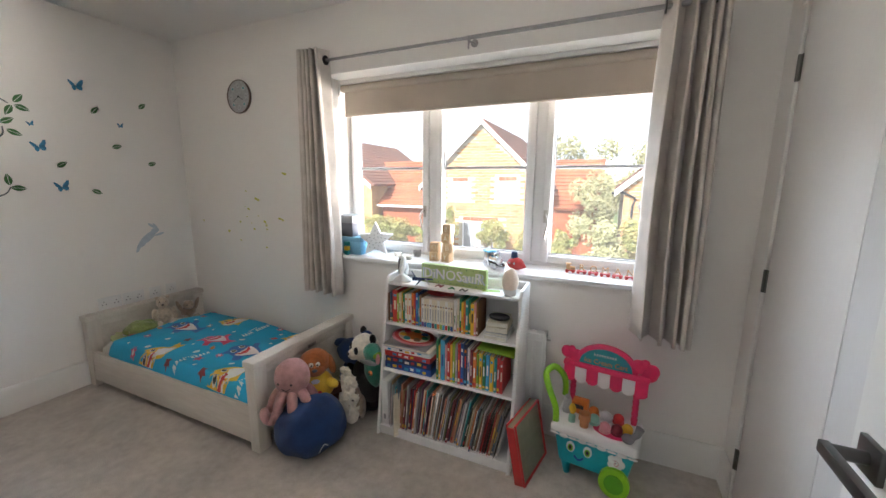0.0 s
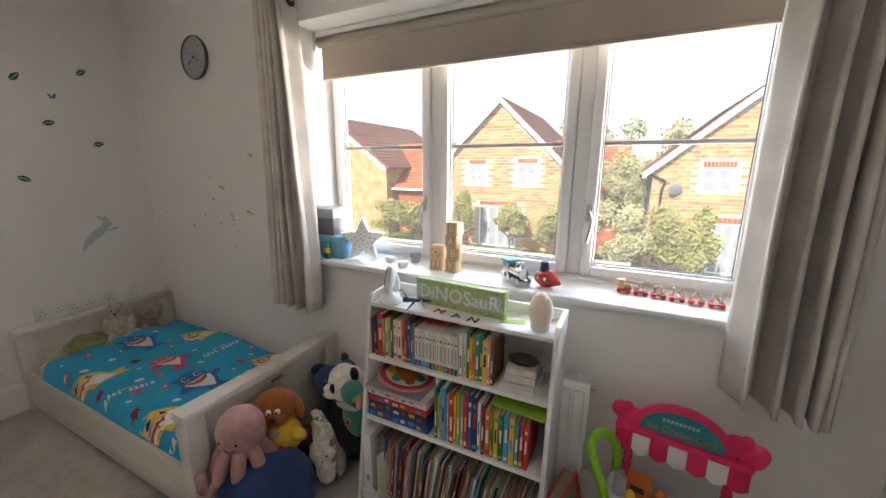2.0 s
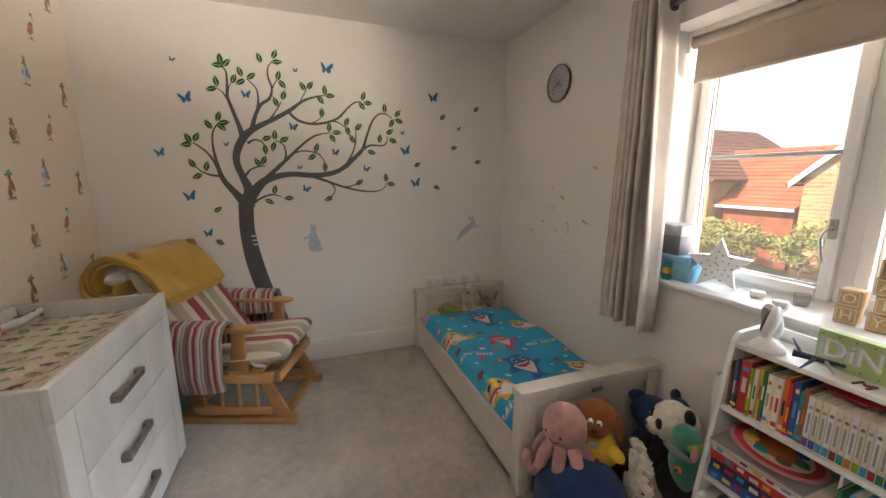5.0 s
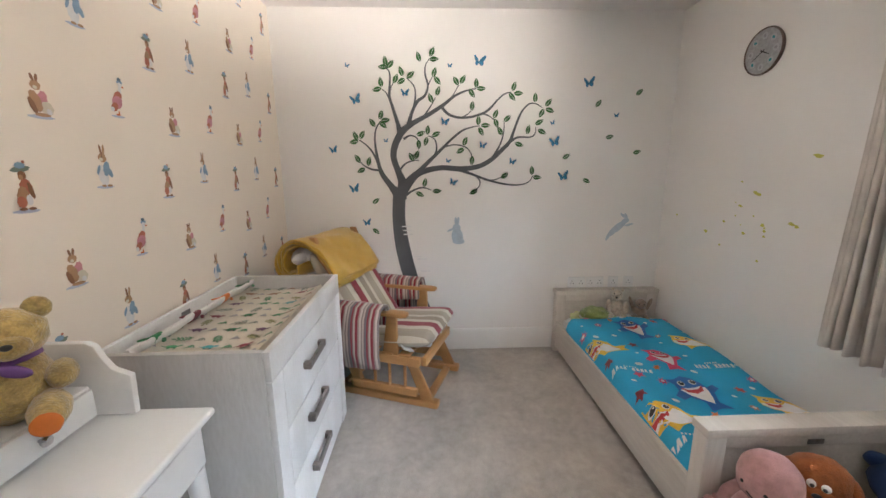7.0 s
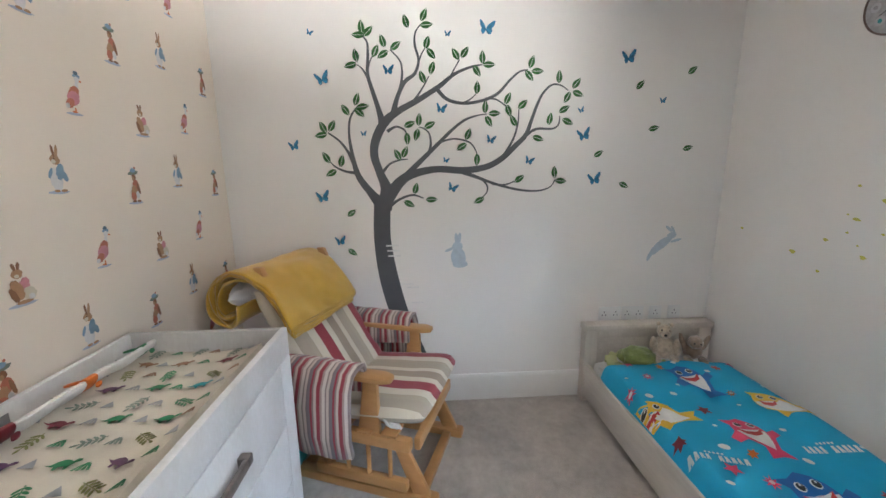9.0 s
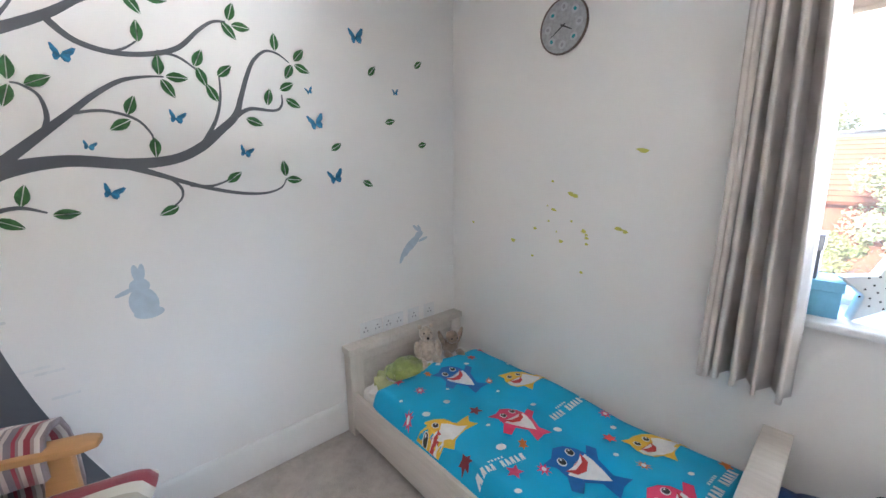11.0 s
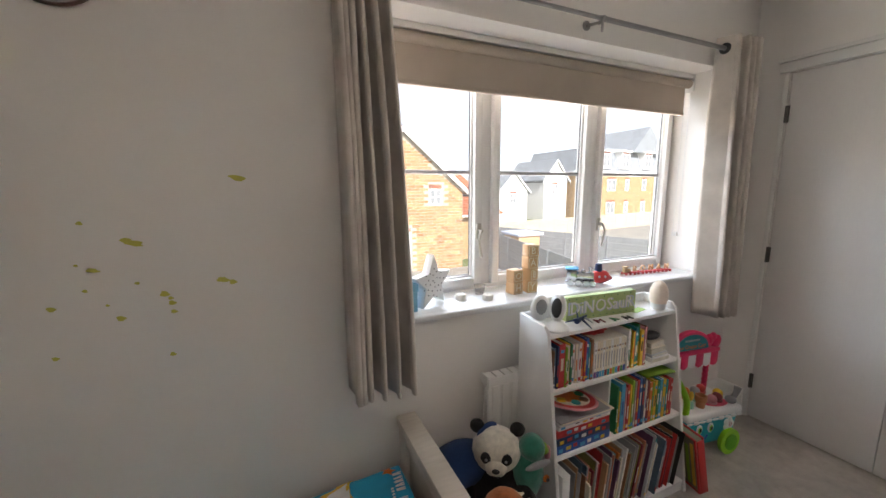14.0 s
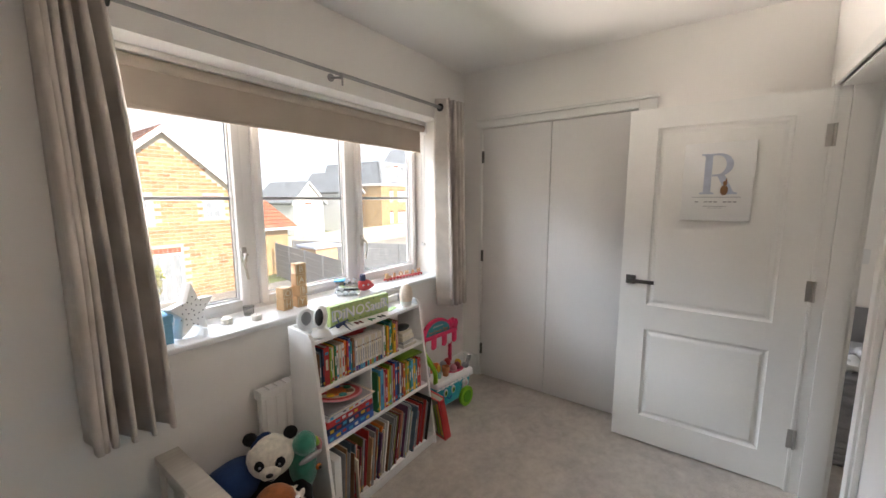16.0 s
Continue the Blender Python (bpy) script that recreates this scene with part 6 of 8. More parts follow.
soft("panda_toy", (-2.215, 2.60, 0.0), "large plush panda slumped against the radiator", "soft toy", [
    ("body", BLACKF, [((-0.01, 0, 0.19), (0.155, 0.115, 0.20))]), ("head", WHITEF, [((0.0, -0.03, 0.44), (0.105, 0.092, 0.094)), ((0.0, -0.11, 0.415), (0.045, 0.04, 0.035))]),
    ("ear", BLACKF, [((-0.085, -0.01, 0.525), (0.032, 0.020, 0.032))]), ("ear", BLACKF, [((0.085, -0.01, 0.525), (0.032, 0.020, 0.032))]),
    ("eye_patch", BLACKF, [((-0.040, -0.108, 0.450), (0.023, 0.014, 0.026), (0, -30, 0))]), ("eye_patch", BLACKF, [((0.040, -0.108, 0.450), (0.023, 0.014, 0.026), (0, 30, 0))]), ("nose", BLACK, [((0, -0.148, 0.425), (0.016, 0.008, 0.010))]), ("mouth", BLACK, [((0, -0.142, 0.40), (0.018, 0.006, 0.004))]),
    ("arm", BLACKF, [((-0.12, -0.05, 0.22), (0.05, 0.07, 0.11), (20, 0, 0))]), ("arm", BLACKF, [((0.12, -0.05, 0.22), (0.05, 0.07, 0.11), (20, 0, 0))]), ("leg", BLACKF, [((-0.06, -0.14, 0.06), (0.055, 0.13, 0.06))]), ("leg", BLACKF, [((0.075, -0.16, 0.075), (0.055, 0.12, 0.07))]), ("eye", PAL["grey"], [((-0.040, -0.121, 0.452), 0.006)]), ("eye", PAL["grey"], [((0.040, -0.121, 0.452), 0.006)])], rz=-34, s=0.92)
soft("chameleon_toy", (-2.105, 2.515, 0.235), "sea green plush chameleon with rainbow trim beside the bookcase", "soft toy", [
    ("body", GREENF, [((-0.02, 0, 0.09), (0.06, 0.06, 0.12)), ((-0.02, -0.02, 0.20), (0.05, 0.05, 0.05))]), ("crest", PAL["grey"], [((-0.02, -0.06, 0.15), (0.058, 0.012, 0.02), (30, 0, 0))]), ("cheek", PAL["lime"], [((0.02, -0.03, 0.19), (0.025, 0.03, 0.02))]), ("scarf", PAL["rose"], [((0.035, -0.045, 0.175), (0.012, 0.014, 0.032))]), ("eye_ring", PAL["orange"], [((0.005, -0.078, 0.10), (0.014, 0.008, 0.014))]), ("eye", BLACK, [((0.005, -0.087, 0.10), 0.007)])])
soft("owl_toy", (-2.225, 2.425, 0.01), "grey and cream plush owl on the floor", "soft toy", [
    ("body", TANF, [((0, 0, 0.12), (0.065, 0.06, 0.115))]), ("face", WHITEF, [((0.01, -0.045, 0.17), (0.045, 0.02, 0.04)), ((0.01, -0.05, 0.08), (0.045, 0.02, 0.06))]), ("wing", TANF, [((-0.06, 0, 0.10), (0.02, 0.04, 0.075))]), ("wing", TANF, [((0.06, 0, 0.10), (0.02, 0.04, 0.075))]), *[("eye", BLACK, [((x, -0.066, 0.175), 0.007)]) for x in (-0.008, 0.028)]], rz=20)
cf = thing("comforter_toy", (-2.235, 2.415, 0.155), "crumpled cream cloth bunny comforter", "soft toy", rz=-10)
for c, r, q in (((0, 0, 0.10), (0.045, 0.035, 0.055), "head"), ((0.015, -0.02, 0.02), (0.055, 0.04, 0.06), "cloth"), ((-0.025, 0.0, 0.17), (0.035, 0.018, 0.02), "ear"), ((0.03, -0.01, -0.05), (0.04, 0.04, 0.05), "cloth")):
    bm = B()
    ball(bm, c, r, 26, bumpy=0.55)
    part(q, bm, WHITEF, cf)
soft("dark_blue_toy", (-2.35, 2.655, 0.20), "dark blue plush sea creature behind the other toys", "soft toy", [
    ("body", NAVYF, [((0, 0, 0.12), (0.15, 0.09, 0.09))]), ("fin", NAVYF, [((0.10, -0.04, 0.24), (0.05, 0.025, 0.06), (0, 30, 0))]), ("fin", NAVYF, [((-0.12, 0.0, 0.16), (0.06, 0.04, 0.03))]), ("base", NAVYF, [((0, 0, -0.06), (0.13, 0.10, 0.14))])])
soft("brown_toy", (-2.34, 2.41, -0.02), "dark brown plush toy tucked into the pile", "soft toy", [("body", plain("dark_brown_plush", (0.09, 0.025, 0.012), 0.95), [((0, 0, 0.12), (0.08, 0.07, 0.12))]), ("head", plain("dark_brown_plush_head", (0.10, 0.03, 0.015), 0.95), [((0.02, -0.03, 0.25), (0.05, 0.045, 0.04))])])

# ---- bookcase and books ----
BX0, BX1, BYB = -2.045, -1.285, 2.705
bc = thing("bookcase", (BX0, BYB, 0), "white three-shelf bookcase with sides that widen to the floor", "bookcase")
BWID = BX1 - BX0


def front(z):
    """The front edge of the bookcase at the height z."""
    return -0.30 + 0.122 * z / 0.86


for x in (0.0, BWID - 0.016):
    bm = B()
    prism(bm, [(x, 0, 0), (x, front(0), 0), (x, front(0.86), 0.86), (x, front(0.88) + 0.02, 0.885), (x, 0, 0.895)], (0.016, 0, 0), 0.0015)
    part("side_panel", bm, SHELFW, bc)
for z in (0.055, 0.375, 0.633, 0.852):
    bx("shelf" if z < 0.85 else "top_board", (0.0165, front(z) + 0.004, z - 0.016), (BWID - 0.0165, -0.008, z), SHELFW, bc, 0.0012)
bx("plinth", (0.0165, front(0.02) + 0.012, 0.0), (BWID - 0.0165, front(0.02) + 0.026, 0.0385), SHELFW, bc, 0.001)
bx("back_panel", (0.0165, -0.0075, 0.04), (BWID - 0.0165, -0.001, 0.85), SHELFW, bc, 0)
bx("gallery_rail", (0.0165, -0.014, 0.8525), (BWID - 0.0165, -0.001, 0.895), SHELFW, bc, 0.002)
bx("divider", (0.325, front(0.5) + 0.03, 0.3755), (0.333, -0.01, 0.6165), SHELFW, bc, 0.001)
meshes = {}


def book(x, zb, w, h, d, color, lean=0.0, push=0.0, hard=True, label="", kind="book", titled=True, second="white"):
    """A book standing on its tail: spine to the front, width w, height h, depth d."""
    fy = front(zb) + 0.014 + push
    t = thing("book", (BX0 + x, BYB + fy, zb + 0.0006), label, kind, "books in the bookcase", ry=lean)
    c = 0.0018 if hard else 0.0006
    m = PAL[color]
    key = (round(w, 4), round(h, 3), round(d, 3), color, hard)
    if key not in meshes:
        bm = B()
        box(bm, (0, 0, 0), (c, d, h))
        box(bm, (w - c, 0, 0), (w, d, h))
        box(bm, (c, 0, 0), (w - c, c, h))
        ob = part("cover", bm, m, t, smooth=False)
        bm = B()
        box(bm, (c + 0.0002, c, 0.003 if hard else 0.0005), (w - c - 0.0002, d - 0.003, h - (0.004 if hard else 0.0005)))
        pg = part("page_block", bm, PAGES, t, smooth=False)
        meshes[key] = (ob.data, pg.data)
    else:
        for nm, me in zip(("cover", "page_block"), meshes[key]):
            o = new(nm, me)
            o.parent = t
    if titled and w > 0.006:
        rngb = random.Random(int(x * 1e4) + int(zb * 100))
        a = 0.25 + 0.2 * rngb.random()
        bx("spine_title", (w * 0.28, -0.0006, h * a), (w * 0.72, -0.0001, h * (a + 0.28)), PAL[second], t, 0)
        bx("spine_band", (w * 0.06, -0.0005, h * 0.06), (w * 0.94, -0.0001, h * (0.10 + 0.06 * rngb.random())), PAL[rngb.choice(["white", "yellow", "sky", "red", "cream"])], t, 0)
        if w > 0.012:
            bx("spine_mark", (w * 0.2, -0.0006, h * 0.80), (w * 0.8, -0.0001, h * 0.87), PAL[rngb.choice(["white", "orange", "sky", "cream"])], t, 0)
    return t


def row(zb, x, items):
    for w, h, color, second in items:
        word = "thick" if w > 0.018 else "slim"
        book(x, zb, w, h, 0.13 if zb > 0.6 else 0.16, color, 0, 0.004 * ((int(x * 1000) % 5) - 1), True, "%s %s children's book upright on a bookcase shelf" % (word, color), second=second)
        x += w + 0.0012
    return x


row(0.633, 0.022, [(0.006, 0.16, "brown", "cream"), (0.012, 0.165, "slate", "white"), (0.009, 0.175, "navy", "red"), (0.028, 0.182, "red", "cream"), (0.009, 0.165, "lime", "white"), (0.011, 0.168, "cream", "green"), (0.008, 0.172, "yellow", "red"), (0.010, 0.17, "green", "white"),
                   (0.013, 0.165, "white", "grey"), (0.012, 0.168, "cream", "orange"), (0.015, 0.17, "white", "red"), (0.013, 0.178, "orange", "black"), (0.010, 0.17, "red", "yellow"), (0.014, 0.18, "blue", "sky"), (0.008, 0.16, "teal", "white"), (0.012, 0.172, "umber", "orange")])
for k in range(12):
    b = book(0.232 + k * 0.0152, 0.633, 0.014, 0.158, 0.11, "cream" if k % 3 else "white", 0, 0, False, "slim cream paperback from a matching set on the shelf", titled=False)
    bx("spine_foot", (0.0005, -0.0007, 0.004), (0.0135, -0.0001, 0.03), PAL[("purple", "blue", "sky", "sky", "maroon", "teal", "orange", "lime", "sky", "red", "green", "blue")[k]], b, 0)
    bm = B()
    prism(bm, [(0.007 + p, -0.0001, 0.125 + q) for p, q in disc(10, 0.0048, 0.0052)], (0, -0.0007, 0))
    part("spine_emblem", bm, PAL["umber" if k % 2 else "grey"], b, smooth=False)
    bx("spine_title", (0.0045, -0.0006, 0.045), (0.0095, -0.0001, 0.108), PAL["grey"], b, 0)
xx = row(0.633, 0.420, [(0.012, 0.176, "white", "green"), (0.010, 0.178, "cream", "lime"), (0.012, 0.182, "green", "white"), (0.010, 0.165, "yellow", "red"), (0.009, 0.165, "orange", "red"), (0.014, 0.180, "teal", "white"), (0.012, 0.188, "green", "yellow"), (0.018, 0.165, "yellow", "black"), (0.010, 0.175, "rose", "white"), (0.009, 0.178, "brown", "cream")])
for k, (z, w, c) in enumerate(((0.0, 0.115, "white"), (0.021, 0.11, "silver"), (0.034, 0.105, "cream"), (0.060, 0.10, "cream"))):
    b = thing("book", (BX0 + 0.580 + k * 0.004, BYB + front(0.63) + 0.01 + k * 0.006, 0.6337 + z), "pale book lying flat on the top shelf", "book", "books in the bookcase", rz=k * 2)
    hh = (0.020, 0.012, 0.025, 0.022)[k]
    bx("cover", (0, 0, 0), (w, 0.16, hh), PAL[c], b, 0.001)
    bx("page_block", (0.003, -0.0006, 0.003), (w - 0.003, -0.0001, hh - 0.003), PAGES, b, 0)
sg = thing("sunglasses_case", (BX0 + 0.60, BYB + front(0.6) + 0.05, 0.716), "small black soft case on the flat books", "case")
bm = B()
ball(bm, (0.04, 0.03, 0.018), (0.055, 0.035, 0.018), 16)
part("shell", bm, BLACK, sg)
rc = thing("red_cloth", (BX0 + 0.25, BYB - 0.10, 0.80), "red folded cloth lying on top of the small books", "cloth")
bm = B()
ball(bm, (0.05, 0, 0.005), (0.075, 0.05, 0.010), 18, bumpy=0.4)
part("cloth", bm, PAL["red"], rc)

# middle shelf: stacked games and upright books
z = 0.3757
for k, (w, h, c, c2, dx) in enumerate(((0.285, 0.036, "blue", "sky", 0.0), (0.28, 0.034, "navy", "red", 0.004), (0.278, 0.030, "red", "white", 0.0), (0.275, 0.026, "white", "black", 0.006), (0.27, 0.006, "silver", "white", -0.002), (0.275, 0.005, "cream", "cream", 0.01), (0.26, 0.006, "grey", "white", 0.0))):
    t = thing("game_box" if h > 0.02 else "magazine", (BX0 + 0.022 + dx, BYB + front(0.45) + 0.004 + (0 if h > 0.02 else -0.015), z), ("%s jigsaw box lying flat in a stack" if h > 0.02 else "%s magazine lying on the stacked boxes") % c, "game box" if h > 0.02 else "magazine", "stack of games on the middle shelf")
    bx("lid", (0, 0, 0), (w, 0.2, h), PAL[c], t, 0.001)
    if h > 0.02:
        for j in range(7):
            x = 0.012 + j * 0.037
            bx("printed_block", (x, -0.0007, h * (0.2 + 0.1 * (j % 3))), (x + 0.020 + 0.005 * (j % 2), -0.0001, h * (0.62 + 0.1 * (j % 3))), PAL[(c2, "yellow", "red", "sky", "white")[(j + k) % 5]], t, 0)
    z += h + 0.0008
pl = thing("toy_pizza", (BX0 + 0.155, BYB + front(0.56) + 0.085, z + 0.012), "round red and cream toy plate tilted on the stack", "toy", rx=-5, ry=7)
bm = B()
lathe(bm, [(0, 0), (0.118, 0), (0.125, 0.004), (0.122, 0.008), (0, 0.008)], n=40)
part("rim", bm, PAL["rose"], pl)
for k, (r, c, h) in enumerate(((0.112, "red", 0.0085), (0.09, "cream", 0.0095), (0.06, "orange", 0.0105))):
    bm = B()
    lathe(bm, [(0, h - 0.001), (r, h - 0.001), (r, h), (0, h)], n=36)
    part("ring", bm, PAL[c], pl)
for k in range(7):
    a = k * 0.9
    bm = B()
    lathe(bm, [(0, 0.0106), (0.02, 0.0106), (0.018, 0.016), (0, 0.018)], (0.065 * math.cos(a), 0.065 * math.sin(a), 0), 12)
    part("topping", bm, PAL[("green", "blue", "green", "red", "yellow", "teal", "brown")[k]], pl)
x = 0.337
for w, h, c, s in ((0.010, 0.215, "green", "white"), (0.008, 0.19, "yellow", "red"), (0.022, 0.222, "sky", "blue"), (0.008, 0.20, "rose", "white"), (0.014, 0.212, "red", "white"), (0.009, 0.205, "yellow", "orange"), (0.012, 0.222, "lime", "white"), (0.010, 0.215, "grey", "cream"), (0.012, 0.218, "red", "yellow"), (0.014, 0.225, "blue", "white"), (0.016, 0.222, "navy", "red"), (0.010, 0.205, "white", "blue"),
                   (0.012, 0.20, "maroon", "cream"), (0.016, 0.19, "orange", "white"), (0.009, 0.185, "lime", "blue"), (0.015, 0.19, "yellow", "black"), (0.014, 0.185, "green", "white"), (0.016, 0.188, "sky", "white"), (0.018, 0.185, "yellow", "sky"), (0.012, 0.178, "teal", "white"), (0.012, 0.185, "red", "white"), (0.013, 0.175, "red", "cream")):
    book(x, 0.3755, w, h, 0.17, c, 0, 0.0, True, "%s upright children's book on the middle shelf" % c, second=s)
    x += w + 0.0035
nb = thing("spiral_notebook", (BX0 + 0.55, BYB + front(0.5) + 0.02, 0.573), "green spiral notebook lying on the upright books", "notebook", ry=4)
bx("cover", (0, 0, 0.0), (0.19, 0.15, 0.008), PAL["lime"], nb, 0.001)
for k in range(18):
    bm = B()
    tube(bm, [(0.01 + k * 0.0098, -0.003, 0.0), (0.01 + k * 0.0098, -0.006, 0.005), (0.01 + k * 0.0098, -0.002, 0.010)], 0.0009, 5)
    part("wire_ring", bm, BLACK, nb)

# bottom shelf: magazines and flat picture books leaning together
fd = thing("folder", (BX0 + 0.022, BYB + front(0.1) + 0.012, 0.056), "white upright box file on the bottom shelf", "folder")
bx("shell", (0, 0, 0), (0.038, 0.22, 0.255), WHITE, fd, 0.001)
bx("finger_hole", (0.012, -0.0008, 0.03), (0.026, -0.0001, 0.06), PAL["grey"], fd, 0)
rng = random.Random(21)
x, n = 0.066, 0
cols = ["cream", "fawn", "silver", "white", "slate", "umber", "moss", "brown", "brick", "grey", "maroon", "olive", "black", "maroon", "navy", "umber", "red", "fawn", "slate", "grey", "plum", "silver", "brick", "teal", "black", "orange"]
while x < 0.690:
    w = rng.choice((0.003, 0.004, 0.005, 0.006, 0.008, 0.010))
    h = rng.uniform(0.235, 0.285) - 0.03 * (x > 0.5) - 0.02 * (0.12 < x < 0.16)
    lean = 3.5 + 7.5 * min(1, max(0, (x - 0.12) / 0.3)) + rng.uniform(-0.8, 0.8)
    c = cols[n % len(cols)] if n % 3 else rng.choice(cols)
    book(x, 0.0555, w, h, 0.215, c, lean, rng.uniform(-0.012, 0.018), w > 0.006, "thin %s picture book leaning in a row on the bottom shelf" % c, "picture book", titled=w > 0.0055, second=rng.choice(["white", "yellow", "cream"]))
    x += w + rng.uniform(0.0015, 0.0038)
    n += 1
yb = thing("yellow_picture_book", (BX0 + 0.128, BYB + front(0.1) - 0.03, 0.0005), "pale yellow picture book pulled forward from the shelf", "picture book", rz=78, ry=0)
bx("cover", (0, 0, 0.02), (0.21, 0.008, 0.27), PAL["cream"], yb, 0.001)
bx("printed_panel", (0.02, 0.0081, 0.05), (0.19, 0.0088, 0.20), PAL["red"], yb, 0)

rb = thing("red_play_mat_case", (BX1 + 0.080, BYB - 0.345, 0), "flat see-through book bag with red piping leaning on the bookcase", "bag", rz=79, rx=-12)
bx("body", (0, 0, 0.002), (0.285, 0.035, 0.295), plain("grey_green_vinyl", (0.30, 0.31, 0.22), 0.25), rb, 0.006)
for y in (-0.004, 0.038):
    bm = B()
    tube(bm, [(0.004, y, 0.006), (0.281, y, 0.006), (0.285, y, 0.290), (0.004, y, 0.295), (0.002, y, 0.006)], 0.006, 8)
    part("piping", bm, PAL["red"], rb)
bx("end_panel", (-0.006, 0.0, 0.01), (-0.0005, 0.034, 0.29), PAL["red"], rb, 0.001)
bx("divider", (0.13, 0.036, 0.01), (0.14, 0.0375, 0.29), PAL["red"], rb, 0)
for k, c in enumerate(("yellow", "lime", "cream", "green")):
    bx("page_seen_inside", (0.02 + 0.028 * k, 0.0352, 0.03), (0.036 + 0.028 * k, 0.0366, 0.26 - 0.02 * k), PAL[c], rb, 0)

# ---- on top of the bookcase ----
ZT = 0.8525
sn = thing("wooden_sign", (-1.678, 2.622, ZT), "green block sign painted with the word dinosaur", "sign", rz=-4)
bx("block", (-0.19, -0.016, 0), (0.19, 0.016, 0.104), SIGN, sn, 0.002)
text("lettering", "DiNOSauR", 0.076, PAL["white"], sn, Matrix.Translation((0, -0.0168, 0.053)) @ pose(0, 0, 0, 90), 0.0008, "white painted letters")
# larger, lower lilac letters behind paint in the lettering's bluish shadow
text("lettering_outline", "DiNOSauR", 0.083, PAL["lilac"], sn, Matrix.Translation((0.0015, -0.0163, 0.0505)) @ pose(0, 0, 0, 90), 0.0004, "lilac letter outline with the bluish shadow put into its colour")
for k in range(20):
    bm = B()
    zz = 0.012 if k % 2 else 0.093
    prism(bm, [(-0.178 + k * 0.0187 + p, -0.0161, zz + q) for p, q in disc(8, 0.0028, 0.0028)], (0, -0.0006, 0))
    part("dot", bm, PAL["green"], sn, smooth=False)
for k, (ch, c, x, y, r) in enumerate((("M", "maroon", -1.735, 2.565, -10), ("A", "green", -1.66, 2.555, 15), ("N", "black", -1.59, 2.545, -5))):
    t = thing("wooden_letter", (x, y, ZT + 0.002), "small %s loose wooden letter lying flat" % c, "letter", "loose letters on the bookcase", rz=r)
    text("letter", ch, 0.055, PAL[c], t, Matrix.Identity(4), 0.002)
lf = thing("green_card", (-1.46, 2.60, ZT + 0.0005), "small green card lying flat", "card", rz=12)
bx("card", (-0.045, -0.018, 0), (0.045, 0.018, 0.0012), PAL["lime"], lf, 0)

eg = thing("egg_lamp", (-1.358, 2.575, ZT), "peach egg-shaped night light on a white base", "night light")
bm = B()
lathe(bm, [(0.0, 0), (0.027, 0), (0.032, 0.008), (0.033, 0.03), (0.0345, 0.032)], n=28)
part("base", bm, WHITE, eg)
bm = B()
lathe(bm, [(0.0345, 0.032), (0.039, 0.05), (0.040, 0.068), (0.038, 0.09), (0.031, 0.112), (0.020, 0.128), (0.008, 0.135), (0.0005, 0.1358)], n=28)
part("shade", bm, EGG, eg)

mo = thing("baby_monitor_camera", (-1.962, 2.568, ZT), "white baby monitor camera on a round foot", "baby monitor", rz=-152)
bm = B()
lathe(bm, [(0.0, 0), (0.047, 0), (0.048, 0.008), (0.040, 0.022), (0.020, 0.034), (0.013, 0.045), (0.0, 0.046)], n=28)
part("foot", bm, WHITE, mo)
bm = B()
ball(bm, (0, 0, 0.092), (0.020, 0.034, 0.056), 24, (0, -12, 0))
part("head", bm, WHITE, mo)
bm = B()
ball(bm, (0.0125, 0, 0.094), (0.0095, 0.022, 0.040), 20, (0, -12, 0))
part("face", bm, BLACK, mo, "glossy black face")
mp = thing("baby_monitor_screen", (-1.995, 2.635, ZT), "white oval baby monitor parent unit with grey face", "baby monitor", rz=-115)
bm = B()
lathe(bm, [(0.0, 0), (0.030, 0), (0.032, 0.006), (0.020, 0.02), (0.0, 0.022)], n=24)
part("foot", bm, WHITE, mp)
bm = B()
ball(bm, (0, 0, 0.075), (0.022, 0.040, 0.062), 24, (0, 14, 0))
part("head", bm, WHITE, mp)
bm = B()
ball(bm, (0.014, 0, 0.078), (0.0098, 0.026, 0.043), 20, (0, 14, 0))
part("speaker_face", bm, PAL["grey"], mp, "dark grey speaker face")
sp = thing("spaceship_toy", (-1.84, 2.565, ZT + 0.03), "small dark blue and silver toy spaceship", "toy", rz=25)
for nm, m, p, q, r in (("fuselage", PAL["navy"], (-0.05, 0, 0), (0.06, 0, -0.004), 0.011), ("wing", PAL["navy"], (0.0, 0, 0), (-0.03, 0.055, -0.022), 0.006), ("wing", PAL["navy"], (0.0, 0, 0), (-0.03, -0.055, -0.022), 0.006), ("fin", PAL["slate"], (-0.03, 0, 0), (-0.055, 0.0, 0.045), 0.005), ("fin", PAL["silver"], (0.01, 0, 0), (0.03, 0.04, -0.02), 0.005), ("strut", PAL["silver"], (0.02, -0.01, 0), (0.04, -0.035, -0.024), 0.005)):
    bm = B()
    cyl(bm, p, q, r, r * 0.35, 10)
    part(nm, bm, m, sp)

